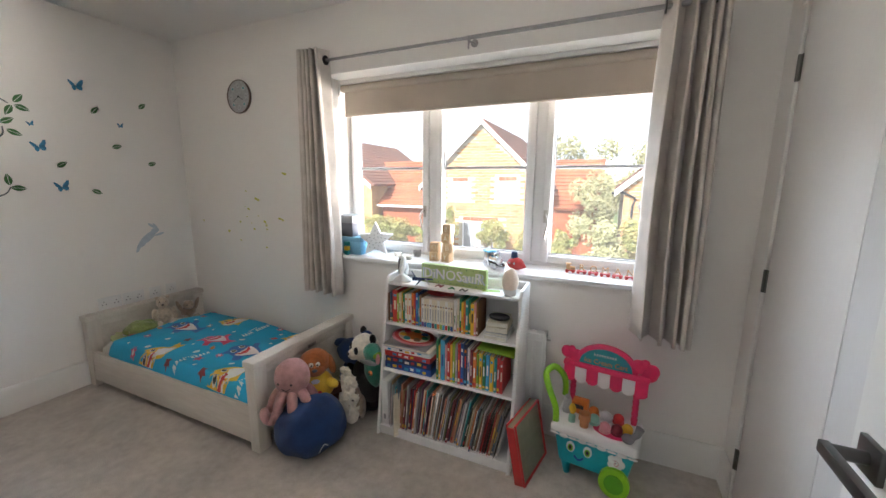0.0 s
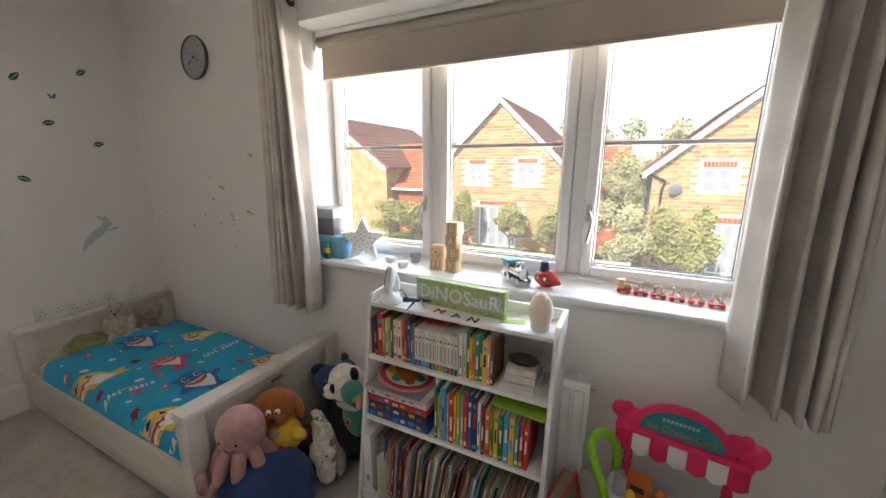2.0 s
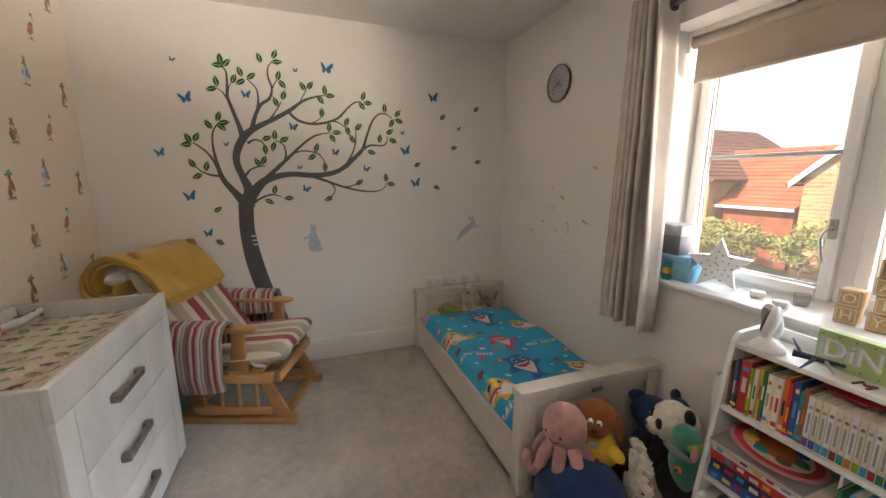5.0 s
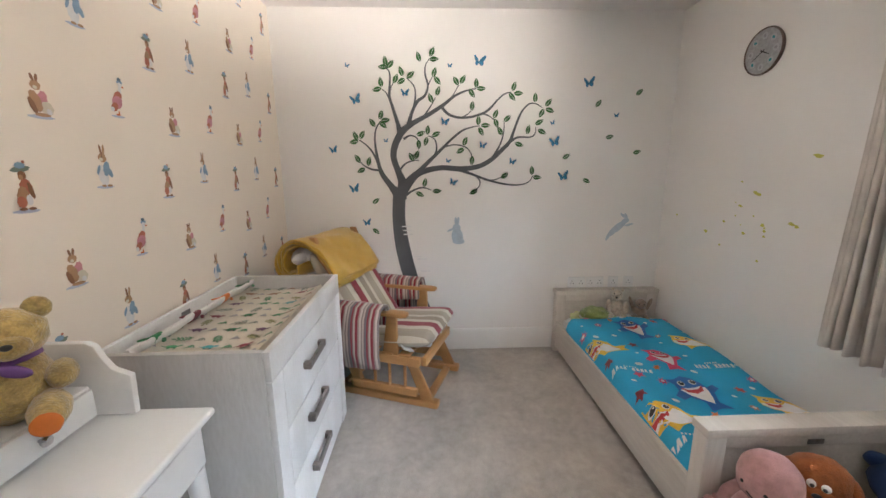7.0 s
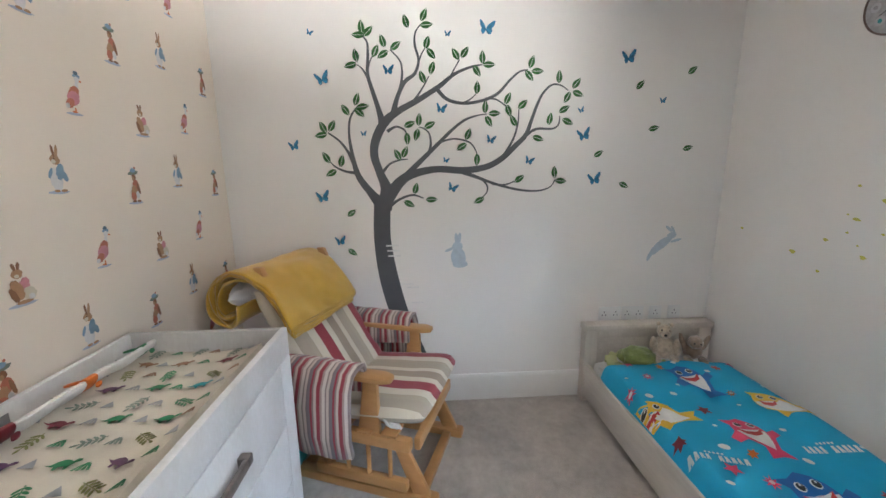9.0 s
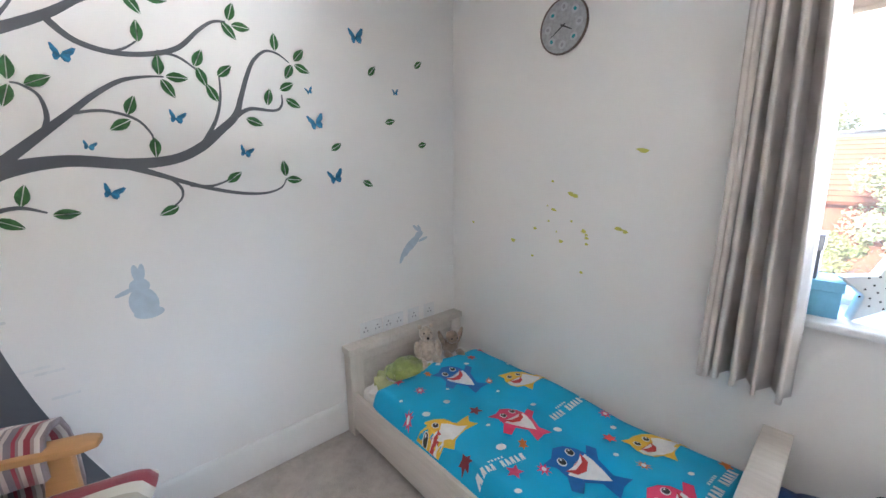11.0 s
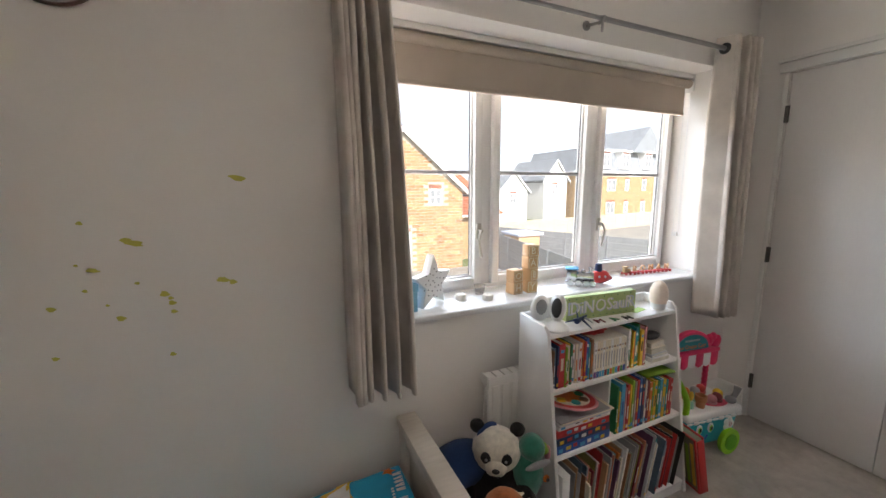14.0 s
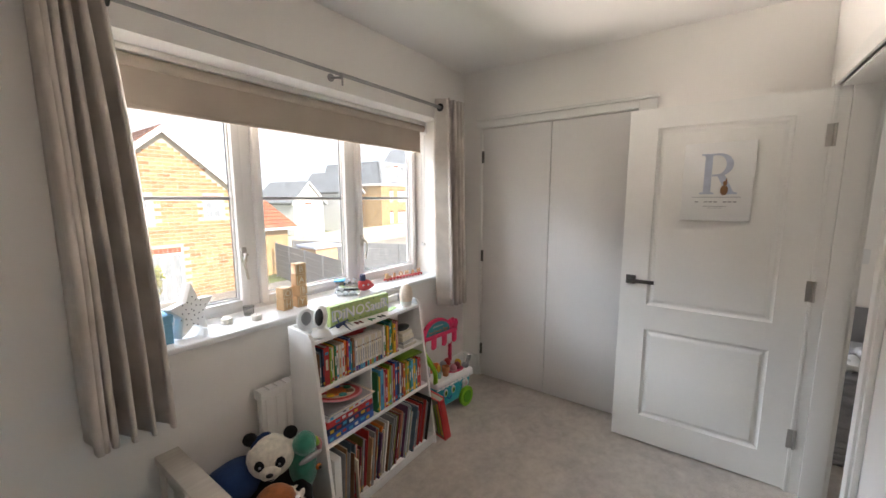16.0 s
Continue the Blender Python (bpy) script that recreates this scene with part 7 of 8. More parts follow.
# ---- on the sill ----
ZS = 0.9115
b1 = thing("grey_storage_box", (-2.58, 2.85, ZS + 0.1185), "lidded grey keepsake box stacked on a blue one", "box")
bx("box_base", (-0.070, 0.004, 0.0), (0.066, 0.128, 0.105), plain("charcoal_card", (0.13, 0.135, 0.15), 0.7), b1, 0.002)
bx("lid", (-0.074, 0.0, 0.092), (0.070, 0.132, 0.142), plain("pale_grey_card", (0.30, 0.31, 0.32), 0.7), b1, 0.002)
b2 = thing("blue_storage_box", (-2.55, 2.848, ZS), "pale blue card box on the sill", "box")
bx("box_base", (-0.07, 0, 0), (0.10, 0.13, 0.085), plain("pale_blue_card", (0.20, 0.45, 0.64), 0.7), b2, 0.002)
bx("lid", (-0.074, -0.003, 0.0855), (0.104, 0.133, 0.118), plain("pale_blue_lid_card", (0.22, 0.48, 0.67), 0.7), b2, 0.002)
b3 = thing("stacking_tub", (-2.545, 2.828, ZS), "small teal and yellow tub behind the curtain", "tub")
for k, c in enumerate(("teal", "yellow", "teal")):
    bx("band", (-0.012, -0.014, k * 0.03), (0.020, 0.010, k * 0.03 + 0.029), PAL[c], b3, 0.002)
st = thing("star_ornament", (-2.365, 2.91, ZS), "white standing star ornament with black dots", "ornament", rz=28)
R = 0.124
pts = [((R if k % 2 == 0 else R * 0.46) * math.sin(math.tau * k / 10), -0.02, 0.102 + (R if k % 2 == 0 else R * 0.46) * math.cos(math.tau * k / 10)) for k in range(10)]
bm = B()
prism(bm, pts[::-1], (0, 0.042, 0), 0.004)
part("body", bm, WHITE, st)
rng = random.Random(2)
for k in range(26):
    a, r = k * 2.4, 0.072 * math.sqrt(k / 26)
    bm = B()
    prism(bm, [(r * math.cos(a) + p, -0.0202, 0.104 + r * math.sin(a) + q) for p, q in disc(8, 0.0032, 0.0032)], (0, -0.0006, 0))
    part("dot", bm, BLACK, st, smooth=False)
for x, y in ((-2.21, 2.933), (-2.10, 2.875)):
    t = thing("tealight_candle", (x, y, ZS), "short round white candle", "candle", "candles on the sill")
    bm = B()
    lathe(bm, [(0, 0), (0.0235, 0), (0.025, 0.003), (0.025, 0.022), (0.023, 0.025), (0.018, 0.0225), (0, 0.0225)], n=24)
    part("wax", bm, mat("candle_wax_%d" % int(x * -100), (0.78, 0.74, 0.68), 0.4), t)
    bm = B()
    cyl(bm, (0, 0, 0.022), (0, 0, 0.028), 0.001, n=6)
    part("wick", bm, BLACK, t)
g = thing("glass_tumbler", (-2.085, 2.975, ZS), "small clear glass candle holder", "glass")
bm = B()
lathe(bm, [(0, 0), (0.022, 0), (0.026, 0.045), (0.024, 0.045), (0.0205, 0.006), (0, 0.006)], n=24)
part("bowl", bm, CLEAR, g)
BS = 0.058
for x, y, k, ch, r in ((-1.927, 2.915, 0, "H", 8), (-1.925, 2.917, 1, "O", 5), (-1.842, 2.91, 0, "Y", -5), (-1.839, 2.913, 1, "B", 14), (-1.841, 2.912, 2, "A", -4), (-1.837, 2.915, 3, "B", -8)):
    t = thing("letter_block", (x, y, ZS + k * (BS + 0.0004)), "pale wooden block carved with the letter %s" % ch, "toy block", "letter blocks on the sill", rz=r)
    bx("cube", (-BS / 2, -BS / 2, 0), (BS / 2, BS / 2, BS), PINEB, t, 0.003)
    f = 0.049 / 2
    bm = B()
    for a, b in (((-f, -0.0302, 0.029 - f), (f, -0.0291, 0.029 - f + 0.002)), ((-f, -0.0302, 0.029 + f - 0.002), (f, -0.0291, 0.029 + f)), ((-f, -0.0302, 0.029 - f + 0.002), (-f + 0.002, -0.0291, 0.029 + f - 0.002)), ((f - 0.002, -0.0302, 0.029 - f + 0.002), (f, -0.0291, 0.029 + f - 0.002))):
        box(bm, a, b)
    part("frame_line", bm, PAL["cream"], t, smooth=False)
    text("letter", ch, 0.046, PAL["cream"], t, Matrix.Translation((0, -0.0298, 0.029)) @ pose(0, 0, 0, 90), 0.0006)
tr = thing("silver_train_ornament", (-1.535, 2.885, ZS), "silver plated train money box", "ornament", rz=-42)
bx("chassis", (-0.075, -0.024, 0.014), (0.07, 0.024, 0.024), SILVER, tr, 0.003)
bx("cab", (-0.07, -0.026, 0.0245), (-0.02, 0.026, 0.085), SILVER, tr, 0.004)
# flat blue here paints the sky's reflection on the silver roof
bx("roof", (-0.078, -0.032, 0.0855), (-0.012, 0.032, 0.094), PAL["sky"], tr, 0.004, "roof with a pale blue sky reflection painted as its colour")
bm = B()
cyl(bm, (-0.0195, 0, 0.05), (0.062, 0, 0.05), 0.024, n=20)
part("boiler", bm, SILVER, tr)
bm = B()
lathe(bm, [(0, 0.070), (0.008, 0.070), (0.007, 0.088), (0.012, 0.098), (0.010, 0.100), (0, 0.100)], (0.045, 0, 0), 16)
part("funnel", bm, SILVER, tr)
bm = B()
ball(bm, (0.012, 0, 0.076), (0.011, 0.011, 0.012), 12)
part("dome", bm, SILVER, tr)
for x in (-0.05, -0.012, 0.026, 0.056):
    for y in (-0.029, 0.029):
        bm = B()
        cyl(bm, (x, y - 0.003, 0.0165), (x, y + 0.003, 0.0165), 0.0162, n=18)
        part("wheel", bm, SILVER, tr)
rt = thing("red_toy_bank", (-1.405, 2.88, ZS), "round red toy money box with a dark blue cap", "ornament", rz=-20)
bm = B()
ball(bm, (0, 0, 0.036), (0.052, 0.036, 0.036), 24)
cyl(bm, (0.04, 0, 0.03), (0.065, 0, 0.026), 0.022, 0.006, 14)
part("body", bm, PAL["red"], rt)
bm = B()
cyl(bm, (-0.01, 0, 0.066), (-0.01, 0, 0.104), 0.020, 0.016, 16)
cyl(bm, (-0.01, 0, 0.104), (-0.01, 0, 0.095), 0.006, n=8)
part("cap", bm, PAL["navy"], rt)
for x in (-0.02, 0.012):
    bm = B()
    ball(bm, (x, -0.034, 0.042), (0.007, 0.003, 0.007), 10)
    part("porthole", bm, PAL["silver"], rt)
for k, ch in enumerate("?ROMAN"):
    x, y = -1.115 + k * 0.0592, 2.955 - k * 0.007
    t = thing("letter_wagon", (x, y, ZS), "red toy wagon carrying a wooden letter" if k else "red toy engine at the head of the letter train", "toy train", "letter train on the sill", rz=-2)
    bx("chassis", (-0.026, -0.012, 0.008), (0.026, 0.012, 0.014), PAL["red"], t, 0.002)
    for wx in (-0.016, 0.016):
        for wy in (-0.0155, 0.0155):
            bm = B()
            cyl(bm, (wx, wy - 0.0025, 0.0085), (wx, wy + 0.0025, 0.0085), 0.0085, n=14)
            part("wheel", bm, PAL["red"], t)
    if k:
        text("letter", ch, 0.048, PINEB, t, Matrix.Translation((0, 0, 0.0315)) @ pose(0, 0, 0, 90), 0.005)
    else:
        bx("cab", (-0.022, -0.010, 0.0145), (-0.002, 0.010, 0.046), PINEB, t, 0.002)
        bx("roof", (-0.027, -0.013, 0.0465), (0.004, 0.013, 0.051), PINEB, t, 0.001)
        bm = B()
        cyl(bm, (-0.0015, 0, 0.025), (0.024, 0, 0.025), 0.010, n=14)
        part("boiler", bm, PINEB, t)

# ---- ice cream cart toy ----
ct = thing("toy_ice_cream_cart", (-0.915, 2.615, 0), "turquoise and pink plastic toy ice cream cart", "toy cart", rz=-8)
ct.scale = (0.90, 0.92, 1.0)
bpy.context.view_layer.update()
bm = B()
prism(bm, [(-0.165, -0.115, 0.065), (0.165, -0.115, 0.065), (0.20, -0.115, 0.2195), (-0.20, -0.115, 0.2195)], (0, 0.23, 0), 0.02)
part("body", bm, CARTB, ct)
bm = B()
box(bm, (-0.215, -0.13, 0.2155), (0.21, 0.13, 0.262), 0.018, 3)
part("tray", bm, WHITE, ct)
for k in range(9):
    bm = B()
    ball(bm, (-0.19 + k * 0.047, -0.127, 0.214), (0.024, 0.005, 0.006 + 0.004 * (k % 2)), 12)
    part("icing_drip", bm, WHITE, ct)
for s in (-1, 1):
    bm = B()
    cyl(bm, (0.115, s * 0.121, 0.0725), (0.115, s * 0.145, 0.0725), 0.072, n=32)
    w = part("wheel", bm, LIMEP, ct)
    bm = B()
    cyl(bm, (0.115, s * 0.146, 0.0725), (0.115, s * 0.151, 0.0725), 0.045, n=24)
    part("hub_cap", bm, plain("green_hub", (0.10, 0.36, 0.01), 0.4), w)
    bm = B()
    cyl(bm, (-0.125, s * 0.08, 0.0), (-0.135, s * 0.08, 0.085), 0.016, 0.030, 14)
    part("foot", bm, CARTB, ct)
for x in (-0.105, -0.02):
    bm = B()
    ball(bm, (x, -0.118, 0.165), (0.022, 0.006, 0.028), 16)
    e = part("eye", bm, WHITE, ct)
    bm = B()
    ball(bm, (x, -0.122, 0.163), (0.014, 0.005, 0.019), 14)
    part("iris", bm, LIMEP, e)
    bm = B()
    ball(bm, (x, -0.1255, 0.165), (0.008, 0.004, 0.011), 12)
    part("pupil", bm, BLACK, e)
bm = B()
tube(bm, smooth_line([(-0.085, -0.117, 0.125), (-0.062, -0.120, 0.110), (-0.038, -0.117, 0.125)], 5), 0.005, 8)
part("mouth", bm, PAL["blue"], ct)
bm = B()
for p in (0, 72, 144, 216, 288):
    ball(bm, (0.115 + 0.022 * math.cos(radians(p)), -0.122, 0.165 + 0.022 * math.sin(radians(p))), (0.020, 0.006, 0.020), 12)
part("cloud_badge", bm, WHITE, ct)
bm = B()
tube(bm, [(0.115 + 0.002 * a * math.cos(a), -0.130, 0.165 + 0.002 * a * math.sin(a)) for a in [k * 0.5 for k in range(18)]], 0.0015, 5)
part("swirl", bm, PAL["rose"], ct)
for x in (-0.155, 0.165):
    bm = B()
    cyl(bm, (x, 0.085, 0.262), (x, 0.085, 0.52), 0.0145, n=14)
    for z in [0.28 + 0.03 * i for i in range(8)]:
        cyl(bm, (x, 0.085, z), (x, 0.085, z + 0.012), 0.017, n=14)
    part("post", bm, CARTP, ct)
nseg = 7
for k in range(nseg):
    x0 = -0.205 + k * 0.420 / nseg
    x1 = x0 + 0.420 / nseg
    bm = B()
    pr = [(x0, 0.50), (x1, 0.50), (x1, 0.43), ((x0 * 0.25 + x1 * 0.75), 0.418), ((x0 + x1) / 2, 0.413), (x0 * 0.75 + x1 * 0.25, 0.418), (x0, 0.43)]
    prism(bm, [(a, 0.045 - 0.0, b) for a, b in pr], (0, 0.012, 0), 0.002)
    moved(bm, 0, Matrix.Translation((0, (0.50 - 0.46) * 0.2, 0)))
    part("awning_flap", bm, CARTP if k % 2 == 0 else WHITE, ct)
bx("awning_bar", (-0.21, 0.045, 0.495), (0.22, 0.105, 0.52), CARTP, ct, 0.008)
bm = B()
arch = [(0.005 + 0.16 * math.cos(a), 0.065, 0.515 + 0.115 * math.sin(a)) for a in [math.pi * k / 20 for k in range(21)]]
prism(bm, arch, (0, 0.03, 0), 0.006)
part("sign_board", bm, CARTP, ct)
bm = B()
arch = [(0.005 + 0.132 * math.cos(a), 0.0638, 0.522 + 0.088 * math.sin(a)) for a in [math.pi * k / 20 for k in range(21)]]
prism(bm, arch, (0, -0.003, 0))
sb = part("sign_face", bm, PAL["teal"], ct, "teal arched sign face")
text("sign_words", "Ice Cream Cart", 0.034, PAL["orange"], sb, Matrix.Translation((0.005, 0.0602, 0.542)) @ pose(0, 0, 0, 90), 0.0006)
for k in range(9):
    bx("small_letter_bar", (-0.055 + k * 0.013, 0.0598, 0.572), (-0.046 + k * 0.013, 0.0606, 0.583), PAL["silver"], sb, 0)
for x, s in ((-0.175, 1), (0.19, 1.15)):
    bm = B()
    for dx, dz, r in ((-0.025, 0.02, 0.032), (0.02, 0.0, 0.035), (0.0, 0.035, 0.022), (0.03, 0.012, 0.03)):
        ball(bm, (x + dx * s, 0.08, 0.535 + dz * s), (r * s, 0.016, r * s), 14)
    part("cone_ornament", bm, CARTP, ct)
bm = B()
tube(bm, smooth_line([(-0.195, -0.095, 0.24), (-0.20, -0.10, 0.33), (-0.245, -0.09, 0.42), (-0.27, -0.06, 0.475), (-0.24, -0.02, 0.50), (-0.205, 0.02, 0.46), (-0.19, 0.05, 0.40), (-0.19, 0.06, 0.33)], 6), 0.0165, 12)
hd = part("push_handle", bm, LIMEP, ct)
for k in range(7):
    bm = B()
    cyl(bm, (-0.235 - 0.0055 * k, -0.089 + 0.004 * k, 0.40 + 0.011 * k), (-0.238 - 0.0055 * k, -0.088 + 0.004 * k, 0.404 + 0.011 * k), 0.0185, n=12)
    part("grip_ring", bm, LIMEP, hd)
bx("till", (-0.145, 0.02, 0.2625), (-0.06, 0.09, 0.325), PAL["orange"], ct, 0.008)
bx("till_screen", (-0.13, 0.0175, 0.292), (-0.08, 0.0195, 0.314), BLACK, ct, 0.001)
bm = B()
cyl(bm, (-0.072, 0.0185, 0.28), (-0.072, 0.014, 0.28), 0.008, n=12)
part("till_button", bm, PAL["yellow"], ct)
for nm, x, y, c in (("orange_scoop", -0.03, 0.05, "orange"), ("grey_scoop", 0.035, 0.04, "silver"), ("red_scoop", 0.095, 0.05, "red"), ("pink_scoop", 0.045, -0.06, "rose"), ("chocolate_scoop", 0.10, -0.05, "maroon"), ("yellow_scoop", 0.145, -0.02, "yellow"), ("mint_scoop", -0.015, -0.02, None)):
    t = thing(nm, (0, 0, 0), "%s plastic toy ice cream scoop in the cart tray" % nm.split("_")[0], "toy food", "toy scoops")
    t.matrix_world = ct.matrix_world @ Matrix.Translation((x, y, 0.2625))
    m = PAL[c] if c else MINTP
    bm = B()
    ball(bm, (0, 0, 0.024), (0.027, 0.027, 0.024), 18, bumpy=0.04)
    lathe(bm, [(0, 0), (0.026, 0), (0.030, 0.005), (0.028, 0.011), (0, 0.012)], n=20)
    part("scoop", bm, m, t)
t = thing("toy_cone", (0, 0, 0), "tan plastic toy cone cup in the cart tray", "toy food")
t.matrix_world = ct.matrix_world @ Matrix.Translation((-0.055, -0.07, 0.2625))
bm = B()
lathe(bm, [(0, 0), (0.022, 0), (0.024, 0.03), (0.030, 0.034), (0.031, 0.066), (0.026, 0.066), (0.024, 0.04), (0, 0.04)], n=20)
part("cup", bm, plain("cone_tan", (0.48, 0.20, 0.08), 0.5), t)
t = thing("toy_brush", (0, 0, 0), "mint toy dispenser with a yellow top", "toy food")
t.matrix_world = ct.matrix_world @ Matrix.Translation((-0.12, -0.06, 0.2625))
bm = B()
lathe(bm, [(0, 0), (0.018, 0), (0.018, 0.03), (0.010, 0.04), (0, 0.04)], n=18)
part("pot", bm, MINTP, t)
bm = B()
ball(bm, (0, 0, 0.065), (0.018, 0.010, 0.028), 14)
part("yellow_top", bm, PAL["yellow"], t)
t = thing("toy_spout", (0, 0, 0), "grey plastic soft-serve spout on the cart", "toy part")
t.matrix_world = ct.matrix_world @ Matrix.Translation((-0.165, 0.02, 0.2625))
bm = B()
cyl(bm, (0, 0, 0), (0, 0, 0.07), 0.026, 0.020, 16)
cyl(bm, (0, 0, 0.07), (0, 0, 0.085), 0.014, n=14)
part("nozzle", bm, PAL["silver"], t)
t = thing("toy_scooper", (0, 0, 0), "grey plastic toy scooper leaning out of the cart", "toy part")
t.matrix_world = ct.matrix_world @ Matrix.Translation((0.175, -0.09, 0.262))
bm = B()
ball(bm, (-0.02, 0, 0.02), (0.030, 0.030, 0.020), 16)
tube(bm, [(-0.01, 0, 0.02), (0.02, 0, 0.055), (0.028, 0, 0.085)], [0.012, 0.016, 0.020], 12)
part("scooper", bm, GREYP, t)
bm = B()
prism(bm, [(x, y, 0.2628) for x, y in disc(24, 0.085, 0.045, 0.07, -0.055, -8)], (0, 0, 0.003))
part("tray_inset", bm, CARTP, ct)

# ---- outside ----
G = -2.75
ROOF = mat("clay_tile_roof", (0.36, 0.115, 0.05), 0.85, 0.18, 1.2, 0.6, 14)
ROOF2 = mat("brown_tile_roof", (0.22, 0.10, 0.065), 0.85, 0.18, 1.2, 0.6, 14)
SLATE = mat("slate_roof", (0.27, 0.29, 0.31), 0.7, 0.15, 1.5, 0.4, 10)
RENDER = mat("white_render", (0.76, 0.75, 0.72), 0.9, 0.04, 1.5, 0.2, 20)
YBRICK = mat("far_yellow_brick", (0.46, 0.30, 0.14), 0.9, 0.2, 2.0, 0.5, 9)
REDB = mat("red_brick_wall", (0.33, 0.10, 0.045), 0.9, 0.2, 2.0, 0.5, 9)
GRASS = mat("lawn", (0.14, 0.17, 0.05), 0.95, 0.3, 0.8, 0.8, 6)
PAVE = mat("patio_stone", (0.30, 0.275, 0.23), 0.9, 0.15, 0.9, 0.4, 5)
BARK = mat("bark", (0.12, 0.085, 0.06), 0.9, 0.2, 8, 0.5, 30)
HEDGE = mat("hedge_leaf", (0.22, 0.26, 0.07), 0.75, 0.35, 2.5, 0.2, 30, other=(0.32, 0.24, 0.09))
BLOSSOM = mat("spring_leaf", (0.40, 0.37, 0.20), 0.8, 0.35, 2.5, 0.2, 30, other=(0.24, 0.24, 0.10))
FENCE = mat("grey_fence_paint", (0.24, 0.25, 0.26), 0.8, 0.12, 4, 0.3, 30)
bm = B()
box(bm, (-400, 3.2, G - 0.3), (400, 600, G))
tagged(obj("ground", bm, GRASS), "green lawn and open ground below", "ground", kind="structure")
setting("pavement", [((-12, 14.2, G), (16, 18.9, G + 0.03)), ((14, 20, G), (40, 34, G + 0.04))], PAVE, 0, "pale paved patio and parking ground", "pavement")


def brick_wall(parent, x0, x1, z0, zf, y, holes=(), n_limit=300):
    """Courses of stretchers on the front face y, up to the height zf(x)."""
    bl, bh, j = 0.44, 0.15, 0.02
    me = None
    rows = int((max(zf(x0), zf((x0 + x1) / 2), zf(x1)) - z0) / bh)
    made = 0
    rest = B()
    for r in range(rows):
        z = z0 + r * bh
        x = x0 - (0.22 if r % 2 else 0)
        while x < x1:
            a, b = max(x, x0), min(x + bl, x1)
            x += bl
            mid = (a + b) / 2
            if b - a < 0.12 or zf(a) < z + bh or zf(b) < z + bh:
                continue
            if any(a < hx1 and b > hx0 and z < hz1 and z + bh > hz0 for hx0, hx1, hz0, hz1 in holes):
                continue
            if made < n_limit and b - a > 0.43 and z > -0.6:
                if me is None:
                    t = B()
                    box(t, (0, -0.012, 0), (bl - j, 0, bh - j))
                    me = bpy.data.meshes.new("brick")
                    t.to_mesh(me)
                    t.free()
                    me.materials.append(BRICKM)
                o = new("brick", me)
                o.parent = parent
                o.location = (a, y, z)
                made += 1
            else:
                box(rest, (a, y - 0.012, z), (b - j, y, z + bh - j))
    ob = obj("brickwork", rest, BRICKM_REST, smooth=False)
    ob.parent = parent
    tagged(ob, kind="stuff")


BRICKM_REST = BRICKM.copy()
_nt = BRICKM_REST.node_tree
_g = _nt.nodes.new("ShaderNodeNewGeometry")
for l in list(_nt.links):
    if l.from_node.type == "OBJECT_INFO":
        _nt.links.new(_g.outputs["Random Per Island"], l.to_socket)
MORTAR = mat("pale_mortar", (0.50, 0.44, 0.34), 0.95, 0.1, 3, 0.3, 20)


def house_window(parent, x0, x1, z0, z1, y, bars=2, door=False):
    w = tagged(new("french_door" if door else "window"), "white framed " + ("garden doors" if door else "casement window"))
    w.parent = parent
    f = 0.07
    bm = B()
    box(bm, (x0, y - 0.05, z0), (x1, y - 0.02, z0 + f))
    box(bm, (x0, y - 0.05, z1 - f), (x1, y - 0.02, z1))
    n = bars
    for k in range(n + 1):
        x = x0 + (x1 - x0 - f) * k / n
        box(bm, (x, y - 0.055, z0 + f), (x + f, y - 0.02, z1 - f))
    part("frame", bm, UPVC, w, smooth=False)
    for k in range(n):
        a = x0 + (x1 - x0 - f) * k / n + f
        b = x0 + (x1 - x0 - f) * (k + 1) / n
        bx("pane", (a, y - 0.035, z0 + f), (b, y - 0.03, z1 - f), DARKGLASS, w, 0)
        if not door:
            bx("glazing_bar", (a, y - 0.05, (z0 + z1) / 2 - 0.02), (b, y - 0.036, (z0 + z1) / 2 + 0.02), UPVC, w, 0)
    for k in range(9):
        a = x0 + (x1 - x0) * k / 9
        bx("lintel_brick", (a + 0.01, y - 0.02, z1 + 0.01), (a + (x1 - x0) / 9 - 0.01, y + 0.0, z1 + 0.22), REDB, w, 0)


def roof_slab(parent, pts, m, thick=0.16, rows=14, name="roof"):
    """A sloping roof side: eaves left, eaves right, ridge right, ridge left; its tile courses step up."""
    a, b, c, d = [Vector(p) for p in pts]
    n = (b - a).cross(d - a).normalized()
    if n.z < 0:
        n = -n
    bm = B()
    for k in range(rows):
        s, t = k / rows, (k + 1) / rows
        p = [a.lerp(d, s) + n * 0.035, b.lerp(c, s) + n * 0.035, b.lerp(c, t), a.lerp(d, t)]
        prism(bm, p, -n * thick)
    return part(name, bm, m, parent, smooth=False)


